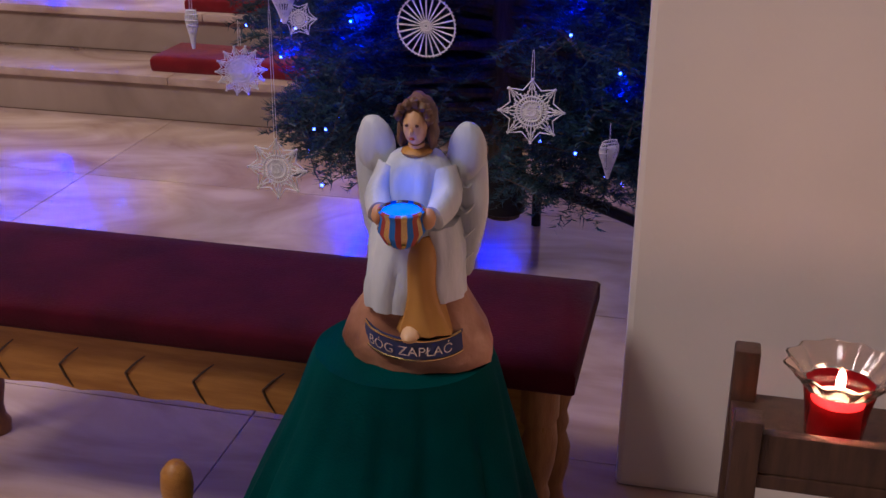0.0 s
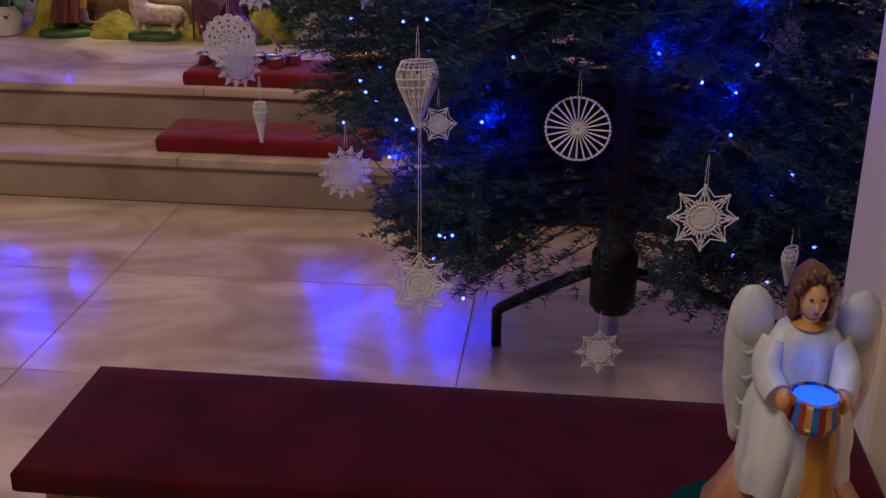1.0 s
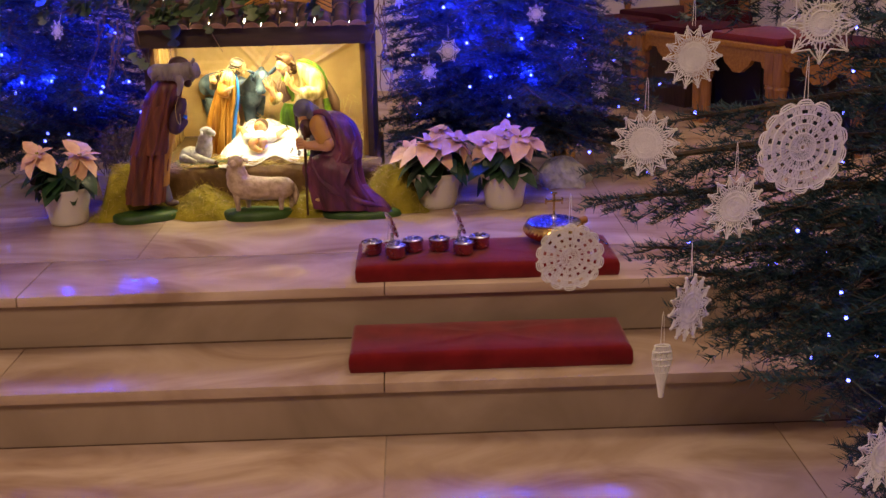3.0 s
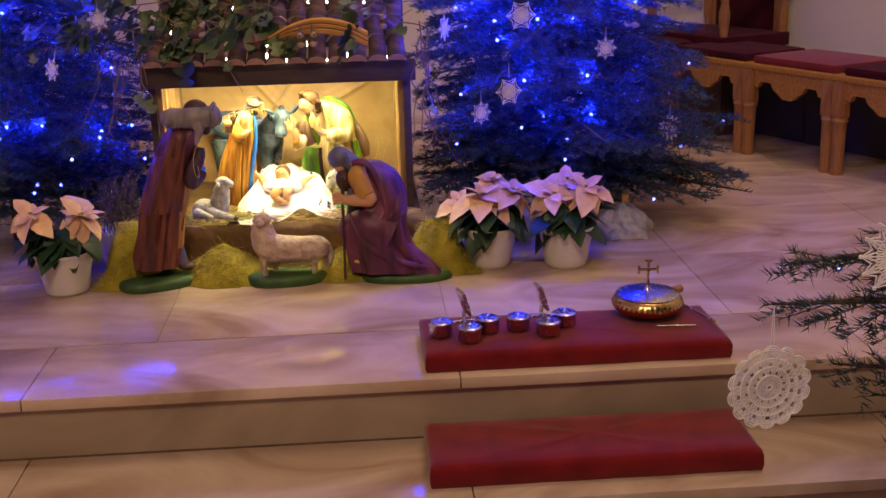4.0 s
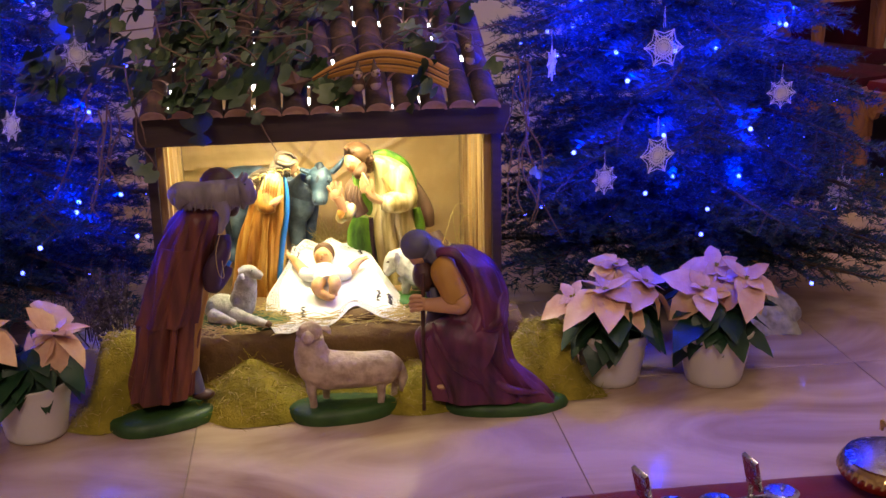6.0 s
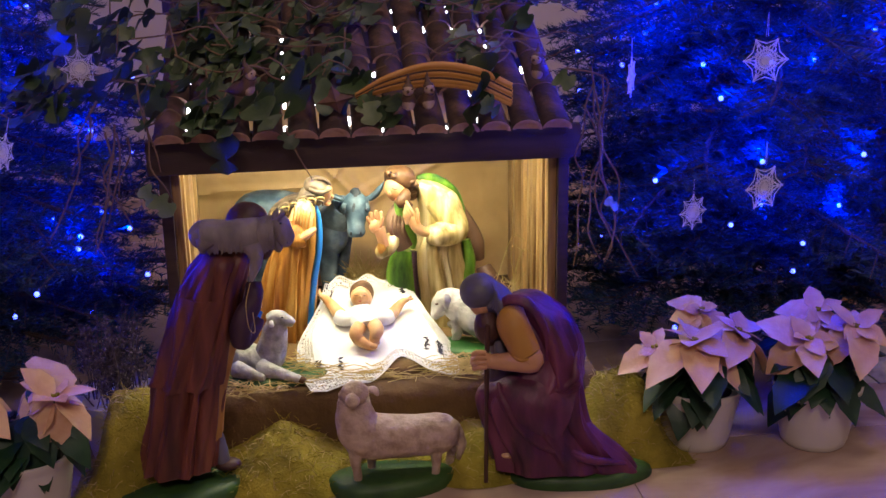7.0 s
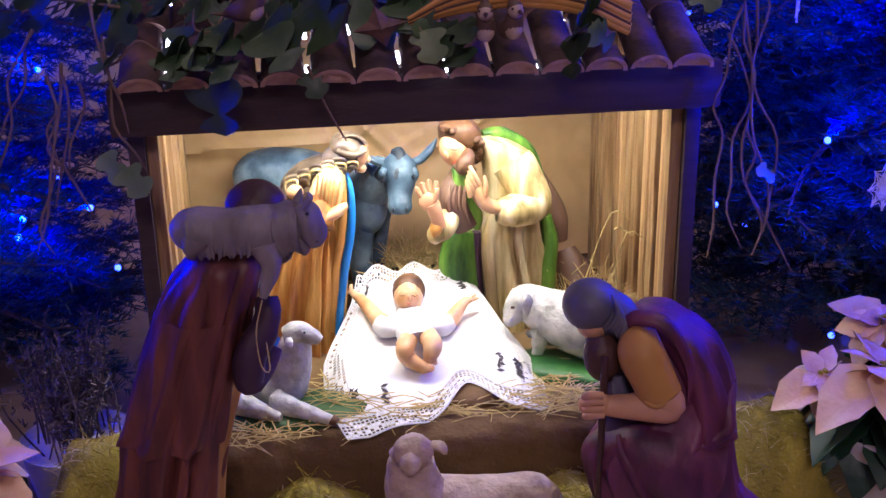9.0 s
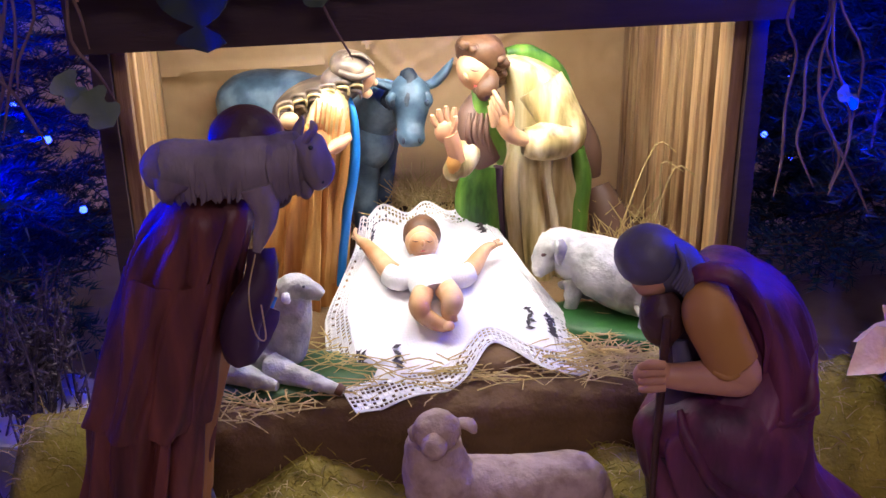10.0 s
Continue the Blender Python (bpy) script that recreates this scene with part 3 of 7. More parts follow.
def standing_shepherd():
    s = Shape()
    X, Y, Z = -0.790, 1.195, DAIS_Z
    base_plate(s, (X - .012, Y - .010, Z), 0.138, 0.078, 0.030, GREENBASE, 0.30)
    # stockings and shoes
    s.tube([(-.79, 1.160, .488), (-.787, 1.160, .454), (-.805, 1.160, .427)], [0.0127, 0.0161, 0.0131], CAPGREY, 14)
    s.tube([(-.729, 1.200, .462), (-.725, 1.200, .427), (-.718, 1.200, .397)], [0.0134, 0.0165, 0.0134], CAPGREY, 14)
    s.ball((-.8, 1.155, .418), (0.0301, 0.0200, 0.0121), HAIR, 14)
    s.ball((-.71, 1.200, .394), (0.0268, 0.0200, 0.0124), HAIR, 14)
    # ochre robe under the cloak
    s.loft([(-.739, 1.200, .463, .022, .035, .1), (-.729, 1.200, .548, .024, .04, .1), (-.71, 1.200, .636, .03, .045, .06), (-.682, 1.200, .743, .04, .045, .03)], ROBE_OCHRE, 40, 9, 0.4)
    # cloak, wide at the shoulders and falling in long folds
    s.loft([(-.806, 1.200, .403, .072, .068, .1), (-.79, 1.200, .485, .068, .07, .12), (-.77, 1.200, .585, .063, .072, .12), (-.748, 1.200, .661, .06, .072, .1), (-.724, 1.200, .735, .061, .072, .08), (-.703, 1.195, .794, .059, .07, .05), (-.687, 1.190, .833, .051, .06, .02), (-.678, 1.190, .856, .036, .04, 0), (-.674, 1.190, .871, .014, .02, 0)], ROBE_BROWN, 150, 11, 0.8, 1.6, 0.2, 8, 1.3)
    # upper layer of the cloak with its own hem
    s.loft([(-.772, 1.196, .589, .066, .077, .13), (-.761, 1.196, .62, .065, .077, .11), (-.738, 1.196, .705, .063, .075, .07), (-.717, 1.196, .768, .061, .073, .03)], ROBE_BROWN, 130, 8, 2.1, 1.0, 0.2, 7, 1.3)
    # dark sleeve bent up to the chest, blue cuff and hand
    s.tube([(-.633, 1.170, .787), (-.636, 1.155, .754), (-.656, 1.145, .721), (-.664, 1.145, .68), (-.645, 1.165, .688), (-.629, 1.180, .71)], [0.0144, 0.0181, 0.0219, 0.0205, 0.0157, 0.0109], ROBE_DARK, 20, lump=0.03)
    s.tube([(-.634, 1.180, .714), (-.628, 1.185, .724)], [0.0096, 0.0090], BLUE, 14, 2)
    s.ball((-.629, 1.185, .739), (0.0082, 0.0130, 0.0150), SKIN, 14)
    # head from behind: a dark dome of hair, face and beard
    s.ball((-.624, 1.200, .896), (0.0264, 0.0300, 0.0336), SKIN, 20)
    s.ball((-.639, 1.195, .901), (0.0392, 0.0420, 0.0358), HAIR, 28, lump=0.02, freq=30)
    s.ball((-.611, 1.190, .848), (0.0173, 0.0200, 0.0230), HAIR, 16, lump=0.08)
    s.tube([(-.64, 1.200, .866), (-.648, 1.200, .834)], [0.0173, 0.0205], SKIN, 14, 2)
    # goat across the shoulders
    s.tube([(-.73, 1.175, .87), (-.719, 1.165, .884), (-.691, 1.158, .887), (-.655, 1.155, .882), (-.621, 1.152, .882), (-.595, 1.148, .895), (-.58, 1.145, .905)], [0.0150, 0.0288, 0.0286, 0.0286, 0.0298, 0.0289, 0.0199], GOAT, 34, 7)
    s.tube([(-.586, 1.145, .915), (-.577, 1.140, .903), (-.57, 1.136, .884), (-.568, 1.134, .872), (-.568, 1.134, .865)], [0.0144, 0.0208, 0.0173, 0.0115, 0.0058], GOAT, 22, 5)
    s.tube([(-.58, 1.128, .918), (-.572, 1.126, .931), (-.574, 1.126, .94)], [0.0066, 0.0066, 0.0017], GOAT, 10, 3, flat=.6)
    s.tube([(-.59, 1.160, .91), (-.584, 1.165, .922), (-.581, 1.165, .932)], [0.0069, 0.0069, 0.0017], GOAT, 10, 3, flat=.6)
    s.tube([(-.585, 1.142, .872), (-.583, 1.138, .861), (-.581, 1.138, .853)], [0.0121, 0.0088, 0.0023], GOAT, 12, 3)
    s.tube([(-.63, 1.125, .875), (-.624, 1.120, .849), (-.63, 1.120, .825), (-.635, 1.120, .806)], [0.0188, 0.0133, 0.0092, 0.0046], GOAT, 16)
    s.tube([(-.715, 1.130, .882), (-.718, 1.125, .872), (-.717, 1.125, .862)], [0.0188, 0.0110, 0.0033], GOAT, 14)
    s.ball((-.575, 1.118, .914), (0.0028, 0.0030, 0.0022), MANE, 8)
    s.ball((-.565, 1.124, .875), (0.0017, 0.0030, 0.0017), MANE, 8)
    # strands of its coat, parted along the back and hanging down the flank
    for k in range(96):
        a = (k + random.random()) / 96
        px, py, pz = -.722 + .13 * a, 1.160 + -.012 * a, .886 + .006 * a
        drop = .026 + .016 * math.exp(-((a - .80) / .10) ** 2) + random.uniform(-.004, .006)
        sway = random.uniform(-.004, .004)
        r = .0285
        s.tube([(px, py - .004, pz + r * .98), (px + .3 * sway, py - r * .80, pz + r * .62), (px + .6 * sway, py - r * 1.06, pz), (px + sway, py - r * 1.02, pz - drop * .7), (px + 1.6 * sway, py - r * .90, pz - drop)], [.0016, .0034, .0036, .0030, .0006], GOAT, 6, 3)
    # thin cord
    s.tube([(-.638, 1.130, .799), (-.648, 1.115, .762), (-.645, 1.115, .715), (-.635, 1.120, .705), (-.637, 1.130, .74)], [0.0009, 0.0009, 0.0009, 0.0009, 0.0009], STRAW, 6)
    s.ruffle(ROBE_BROWN, .0075, (34, 34, 5))
    s.ruffle(ROBE_DARK, .004, (40, 40, 25))
    s.ruffle(GOAT, .0030, (70, 70, 40))
    return thing("shepherd_statue", s, (X, Y, Z), "standing plaster shepherd in a red-brown cloak carrying a grey goat", "statue")


def kneeling_shepherd():
    s = Shape()
    X, Y, Z = -0.020, 1.150, DAIS_Z
    base_plate(s, (X + .005, Y - .012, Z), 0.150, 0.066, 0.026, GREENBASE, -0.18)
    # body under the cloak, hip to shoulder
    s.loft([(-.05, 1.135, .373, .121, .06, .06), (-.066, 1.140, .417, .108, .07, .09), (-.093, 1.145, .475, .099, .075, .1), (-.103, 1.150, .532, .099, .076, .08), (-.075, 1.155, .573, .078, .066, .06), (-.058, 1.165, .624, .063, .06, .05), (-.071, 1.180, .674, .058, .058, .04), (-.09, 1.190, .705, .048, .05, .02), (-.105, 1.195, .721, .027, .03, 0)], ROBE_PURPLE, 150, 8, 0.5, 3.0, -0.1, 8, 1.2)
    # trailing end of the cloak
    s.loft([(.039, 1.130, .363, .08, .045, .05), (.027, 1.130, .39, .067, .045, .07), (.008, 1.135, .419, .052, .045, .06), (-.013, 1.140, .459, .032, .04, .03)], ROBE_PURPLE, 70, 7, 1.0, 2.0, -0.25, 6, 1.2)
    # raised knee under the cloak, lower leg and foot
    s.tube([(-.059, 1.130, .492), (-.119, 1.125, .522), (-.163, 1.140, .521), (-.177, 1.150, .492)], [0.0737, 0.0633, 0.0421, 0.0211], ROBE_PURPLE, 26)
    s.tube([(-.163, 1.150, .502), (-.16, 1.155, .441), (-.155, 1.155, .393)], [0.0367, 0.0324, 0.0302], ROBE_DARK, 16)
    s.ball((-.177, 1.150, .524), (0.0137, 0.0120, 0.0179), SKIN, 12)
    s.ball((-.169, 1.130, .425), (0.0119, 0.0120, 0.0076), SKIN_PALE, 12)
    s.ball((-.154, 1.120, .41), (0.0151, 0.0140, 0.0076), SKIN_PALE, 12)
    # curved folds sweeping from the knee down to the trailing end
    s.tube([(-.173, 1.115, .569), (-.164, 1.088, .533), (-.13, 1.075, .478), (-.061, 1.075, .431), (-.004, 1.090, .401)], [0.0041, 0.0082, 0.0095, 0.0086, 0.0032], ROBE_PURPLE, 10, 5)
    s.tube([(-.163, 1.114, .565), (-.154, 1.088, .525), (-.117, 1.075, .471), (-.052, 1.075, .428), (.007, 1.090, .399)], [0.0041, 0.0082, 0.0093, 0.0084, 0.0032], ROBE_PURPLE, 10, 5)
    s.tube([(-.154, 1.113, .56), (-.145, 1.088, .518), (-.105, 1.075, .464), (-.042, 1.075, .424), (.018, 1.090, .397)], [0.0042, 0.0084, 0.0095, 0.0086, 0.0032], ROBE_PURPLE, 10, 5)
    s.tube([(-.145, 1.112, .555), (-.136, 1.088, .51), (-.092, 1.075, .457), (-.033, 1.075, .421), (.029, 1.090, .394)], [0.0042, 0.0082, 0.0095, 0.0084, 0.0032], ROBE_PURPLE, 10, 5)
    s.tube([(-.136, 1.111, .55), (-.126, 1.088, .502), (-.08, 1.075, .451), (-.023, 1.075, .418), (.039, 1.090, .392)], [0.0042, 0.0084, 0.0095, 0.0084, 0.0032], ROBE_PURPLE, 10, 5)
    s.tube([(-.127, 1.110, .546), (-.117, 1.088, .495), (-.067, 1.075, .444), (-.014, 1.075, .415), (.05, 1.090, .39)], [0.0042, 0.0084, 0.0095, 0.0086, 0.0032], ROBE_PURPLE, 10, 5)
    s.tube([(-.118, 1.109, .541), (-.107, 1.088, .487), (-.054, 1.075, .437), (-.004, 1.075, .412), (.061, 1.090, .388)], [0.0041, 0.0084, 0.0095, 0.0084, 0.0033], ROBE_PURPLE, 10, 5)
    s.tube([(-.108, 1.108, .536), (-.098, 1.088, .48), (-.041, 1.075, .43), (.006, 1.075, .408), (.072, 1.090, .386)], [0.0042, 0.0084, 0.0097, 0.0086, 0.0033], ROBE_PURPLE, 10, 5)
    s.tube([(-.099, 1.107, .531), (-.088, 1.088, .472), (-.029, 1.075, .423), (.015, 1.075, .405), (.083, 1.090, .384)], [0.0042, 0.0084, 0.0095, 0.0086, 0.0033], ROBE_PURPLE, 10, 5)
    s.tube([(-.101, 1.090, .554), (-.06, 1.088, .548), (-.019, 1.105, .557), (-.002, 1.130, .578)], [0.0031, 0.0084, 0.0074, 0.0022], ROBE_PURPLE, 10, 4)
    s.tube([(-.089, 1.090, .557), (-.05, 1.088, .557), (-.02, 1.105, .573), (-.003, 1.130, .596)], [0.0032, 0.0084, 0.0074, 0.0021], ROBE_PURPLE, 10, 4)
    s.tube([(-.077, 1.090, .559), (-.04, 1.088, .565), (-.02, 1.105, .589), (-.003, 1.130, .614)], [0.0031, 0.0084, 0.0074, 0.0021], ROBE_PURPLE, 10, 4)
    s.tube([(-.064, 1.090, .561), (-.03, 1.088, .573), (-.021, 1.105, .604), (-.004, 1.130, .632)], [0.0032, 0.0082, 0.0072, 0.0021], ROBE_PURPLE, 10, 4)
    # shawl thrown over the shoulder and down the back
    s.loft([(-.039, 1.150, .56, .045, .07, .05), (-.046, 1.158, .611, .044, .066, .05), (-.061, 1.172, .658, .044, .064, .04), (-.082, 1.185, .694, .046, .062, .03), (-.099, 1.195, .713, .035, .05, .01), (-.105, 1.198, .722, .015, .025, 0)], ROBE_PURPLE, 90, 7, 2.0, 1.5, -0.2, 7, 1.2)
    s.tube([(-.161, 1.155, .703), (-.15, 1.145, .73), (-.124, 1.128, .73), (-.097, 1.115, .708), (-.081, 1.110, .663), (-.081, 1.105, .615)], [0.0081, 0.0111, 0.0129, 0.0098, 0.0068, 0.0034], ROBE_PURPLE, 14, 6, flat=.6)
    # ochre short sleeve, bare forearm, folded hands
    s.tube([(-.138, 1.150, .709), (-.144, 1.125, .69), (-.131, 1.108, .655), (-.119, 1.100, .63)], [0.0203, 0.0311, 0.0301, 0.0285], ROBE_OCHRE, 26, 6, flat=.85)
    s.tube([(-.147, 1.092, .632), (-.132, 1.082, .627), (-.111, 1.085, .634)], [0.0039, 0.0046, 0.0041], ROBE_OCHRE, 10, 4)
    s.tube([(-.116, 1.103, .63), (-.11, 1.100, .615), (-.139, 1.105, .615), (-.172, 1.115, .613), (-.195, 1.120, .614)], [0.0244, 0.0224, 0.0204, 0.0163, 0.0136], SKIN, 20, 6)
    s.ball((-.2, 1.120, .617), (0.0177, 0.0160, 0.0163), SKIN, 16)
    s.ball((-.212, 1.128, .612), (0.0149, 0.0140, 0.0149), SKIN, 16)
    s.tube([(-.2, 1.103, .638), (-.216, 1.104, .64), (-.223, 1.115, .631)], [0.0052, 0.0058, 0.0046], SKIN, 8, 3)
    s.tube([(-.199, 1.103, .629), (-.215, 1.104, .63), (-.223, 1.115, .621)], [0.0054, 0.0056, 0.0048], SKIN, 8, 3)
    s.tube([(-.199, 1.103, .619), (-.214, 1.104, .619), (-.222, 1.115, .612)], [0.0054, 0.0056, 0.0046], SKIN, 8, 3)
    s.tube([(-.198, 1.103, .609), (-.214, 1.104, .609), (-.221, 1.115, .602)], [0.0052, 0.0058, 0.0048], SKIN, 8, 3)
    # staff
    s.tube([(-.192, 1.125, .687), (-.194, 1.122, .616), (-.196, 1.120, .534)], [0.0046, 0.0048, 0.0049], HAIR, 10, 2)
    s.tube([(-.196, 1.120, .534), (-.198, 1.118, Z + .012)], .0040, HAIR, 10, 1)
    # dark chest, beard, bowed head in a grey cap with a neck cloth
    s.tube([(-.14, 1.170, .681), (-.147, 1.170, .637), (-.148, 1.165, .586), (-.159, 1.155, .547)], [0.0351, 0.0337, 0.0324, 0.0282], ROBE_DARK, 20)
    s.tube([(-.167, 1.145, .645), (-.164, 1.140, .618), (-.159, 1.140, .606)], [0.0095, 0.0109, 0.0068], CAPGREY, 10)
    s.ball((-.196, 1.180, .71), (0.0231, 0.0280, 0.0231), SKIN, 18)
    s.ball((-.198, 1.185, .735), (0.0394, 0.0400, 0.0367), CAPGREY, 30, lump=0.02, freq=25)
    s.tube([(-.186, 1.185, .729), (-.163, 1.180, .715), (-.145, 1.178, .696), (-.137, 1.178, .677)], [0.0340, 0.0324, 0.0239, 0.0155], CAPGREY, 22, 5)
    s.tube([(-.179, 1.152, .763), (-.172, 1.140, .741), (-.183, 1.143, .716)], [0.0020, 0.0041, 0.0020], CAPGREY, 8, 4)
    s.tube([(-.173, 1.155, .754), (-.17, 1.140, .737), (-.179, 1.143, .712)], [0.0020, 0.0039, 0.0020], CAPGREY, 8, 4)
    s.tube([(-.168, 1.158, .745), (-.168, 1.140, .733), (-.175, 1.143, .709)], [0.0020, 0.0039, 0.0020], CAPGREY, 8, 4)
    s.tube([(-.162, 1.161, .736), (-.166, 1.140, .728), (-.172, 1.143, .705)], [0.0020, 0.0041, 0.0020], CAPGREY, 8, 4)
    s.tube([(-.156, 1.164, .727), (-.163, 1.140, .724), (-.168, 1.143, .701)], [0.0020, 0.0039, 0.0020], CAPGREY, 8, 4)
    s.tube([(-.15, 1.167, .718), (-.161, 1.140, .719), (-.165, 1.143, .697)], [0.0020, 0.0039, 0.0020], CAPGREY, 8, 4)
    s.tube([(-.144, 1.170, .709), (-.159, 1.140, .715), (-.161, 1.143, .693)], [0.0020, 0.0041, 0.0020], CAPGREY, 8, 4)
    s.tube([(-.19, 1.165, .695), (-.188, 1.155, .674), (-.185, 1.152, .65), (-.181, 1.150, .635)], [0.0190, 0.0257, 0.0217, 0.0070], HAIR, 20, 5)
    s.ruffle(ROBE_PURPLE, .0055, (26, 26, 9))
    s.ruffle(HAIR, .0018, (90, 90, 60))
    s.ruffle(ROBE_OCHRE, .002, (45, 45, 25))
    return thing("kneeling_statue", s, (X, Y, Z), "kneeling plaster shepherd in a purple cloak holding a thin staff", "statue")


def kneeling_woman():
    s = Shape()
    X, Y, Z = -0.585, 1.650, 0.497
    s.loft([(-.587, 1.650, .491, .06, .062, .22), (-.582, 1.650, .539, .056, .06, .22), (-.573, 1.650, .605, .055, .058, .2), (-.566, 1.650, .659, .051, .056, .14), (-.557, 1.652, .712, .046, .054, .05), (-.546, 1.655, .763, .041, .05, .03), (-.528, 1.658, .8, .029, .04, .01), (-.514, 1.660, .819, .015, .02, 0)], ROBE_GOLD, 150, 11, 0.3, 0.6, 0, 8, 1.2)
    # ribbed cream bodice below the veil
    s.tube([(-.523, 1.635, .82), (-.532, 1.615, .796), (-.544, 1.605, .762), (-.556, 1.605, .724)], [0.0182, 0.0273, 0.0273, 0.0192], ROBE_CREAM, 30, 7, lump=0.05)
    s.tube([(-.551, 1.588, .819), (-.556, 1.578, .793), (-.562, 1.582, .752)], [0.0012, 0.0018, 0.0012], ROBE_GOLD, 6, 3)
    s.tube([(-.544, 1.588, .817), (-.549, 1.578, .792), (-.554, 1.582, .754)], [0.0012, 0.0018, 0.0012], ROBE_GOLD, 6, 3)
    s.tube([(-.537, 1.588, .814), (-.542, 1.578, .792), (-.547, 1.582, .756)], [0.0012, 0.0018, 0.0012], ROBE_GOLD, 6, 3)
    s.tube([(-.53, 1.588, .811), (-.535, 1.578, .791), (-.54, 1.582, .759)], [0.0012, 0.0018, 0.0012], ROBE_GOLD, 6, 3)
    s.tube([(-.523, 1.588, .808), (-.528, 1.578, .791), (-.532, 1.582, .761)], [0.0012, 0.0018, 0.0012], ROBE_GOLD, 6, 3)
    s.tube([(-.516, 1.588, .805), (-.521, 1.578, .79), (-.525, 1.582, .763)], [0.0012, 0.0018, 0.0012], ROBE_GOLD, 6, 3)
    # blue mantle with a yellow edge
    s.tube([(-.504, 1.630, .815), (-.497, 1.615, .777), (-.5, 1.610, .714), (-.514, 1.610, .644), (-.525, 1.610, .581), (-.533, 1.610, .525)], [0.0048, 0.0088, 0.0116, 0.0124, 0.0136, 0.0154], BLUE, 16, 6, flat=0.6)
    s.tube([(-.515, 1.620, .823), (-.511, 1.602, .782), (-.516, 1.598, .72), (-.529, 1.598, .65), (-.539, 1.598, .588), (-.547, 1.598, .532)], [0.0056, 0.0064, 0.0072, 0.0066, 0.0068, 0.0077], ROBE_OCHRE, 14, 6, flat=0.6)
    # sleeve and praying hands
    s.tube([(-.553, 1.600, .777), (-.552, 1.580, .746), (-.531, 1.575, .744)], [0.0208, 0.0208, 0.0155], ROBE_GOLD, 18)
    s.tube([(-.54, 1.572, .749), (-.522, 1.570, .759), (-.506, 1.570, .769)], [0.0128, 0.0120, 0.0048], SKIN, 14, 5, flat=.7)
    s.tube([(-.536, 1.582, .754), (-.519, 1.582, .761), (-.507, 1.580, .77)], [0.0104, 0.0096, 0.0040], SKIN, 12, 5, flat=.7)
    # bowed head in profile, veil with a ruffled edge
    s.ball((-.483, 1.635, .835), (0.0184, 0.0230, 0.0240), SKIN_PALE, 22, Euler((0, 0.5, 0)).to_matrix().to_4x4())
    s.ball((-.465, 1.632, .828), (0.0048, 0.0050, 0.0064), SKIN_PALE, 10)
    s.ball((-.477, 1.635, .812), (0.0091, 0.0120, 0.0074), SKIN_PALE, 12)
    s.ball((-.496, 1.645, .848), (0.0337, 0.0340, 0.0240), VEIL, 28, Euler((0, 0.35, 0)).to_matrix().to_4x4(), lump=0.03)
    s.ball((-.512, 1.650, .825), (0.0298, 0.0360, 0.0281), VEIL, 24, lump=0.04)
    s.tube([(-.519, 1.632, .856), (-.504, 1.630, .87), (-.482, 1.624, .871), (-.466, 1.622, .857)], [0.0048, 0.0056, 0.0056, 0.0032], VEIL, 12, 5, flat=.6)
    s.tube([(-.516, 1.615, .85), (-.491, 1.608, .843), (-.467, 1.608, .85)], [0.0048, 0.0056, 0.0032], VEIL, 10, 5)
    s.tube([(-.485, 1.612, .826), (-.487, 1.609, .838), (-.503, 1.615, .836), (-.505, 1.612, .826), (-.507, 1.609, .837), (-.523, 1.616, .834), (-.525, 1.612, .823), (-.527, 1.609, .834), (-.543, 1.616, .83), (-.545, 1.612, .819), (-.547, 1.609, .829), (-.563, 1.616, .824), (-.566, 1.612, .812), (-.567, 1.609, .822), (-.584, 1.616, .817), (-.586, 1.612, .804), (-.588, 1.609, .813), (-.604, 1.616, .807), (-.606, 1.612, .794)], [0.0012, 0.0029, 0.0029, 0.0029, 0.0029, 0.0029, 0.0029, 0.0029, 0.0029, 0.0028, 0.0029, 0.0028, 0.0028, 0.0028, 0.0029, 0.0029, 0.0029, 0.0029, 0.0012], VEIL, 10, 4)
    s.tube([(-.484, 1.609, .82), (-.486, 1.606, .832), (-.502, 1.612, .83), (-.504, 1.609, .819), (-.506, 1.606, .83), (-.522, 1.613, .828), (-.524, 1.609, .816), (-.526, 1.606, .827), (-.542, 1.613, .824), (-.544, 1.609, .812), (-.546, 1.606, .822), (-.562, 1.613, .818), (-.565, 1.609, .806), (-.566, 1.606, .815), (-.583, 1.613, .81), (-.585, 1.609, .798), (-.587, 1.606, .807), (-.603, 1.613, .801), (-.605, 1.609, .788)], [0.0008, 0.0020, 0.0020, 0.0020, 0.0020, 0.0020, 0.0020, 0.0020, 0.0020, 0.0020, 0.0020, 0.0020, 0.0020, 0.0020, 0.0020, 0.0020, 0.0020, 0.0020, 0.0008], ROBE_CREAM, 10, 4)
    s.tube([(-.488, 1.614, .81), (-.489, 1.611, .822), (-.505, 1.617, .82), (-.508, 1.614, .809), (-.509, 1.611, .821), (-.525, 1.618, .818), (-.528, 1.614, .807), (-.529, 1.611, .818), (-.546, 1.618, .814), (-.548, 1.614, .802), (-.55, 1.611, .813), (-.566, 1.618, .808), (-.568, 1.614, .796), (-.57, 1.611, .806), (-.586, 1.618, .801), (-.589, 1.614, .788), (-.591, 1.611, .797), (-.607, 1.618, .791), (-.609, 1.614, .778)], [0.0014, 0.0032, 0.0032, 0.0032, 0.0032, 0.0032, 0.0032, 0.0031, 0.0031, 0.0032, 0.0032, 0.0032, 0.0032, 0.0032, 0.0031, 0.0031, 0.0031, 0.0032, 0.0013], VEIL, 10, 4)
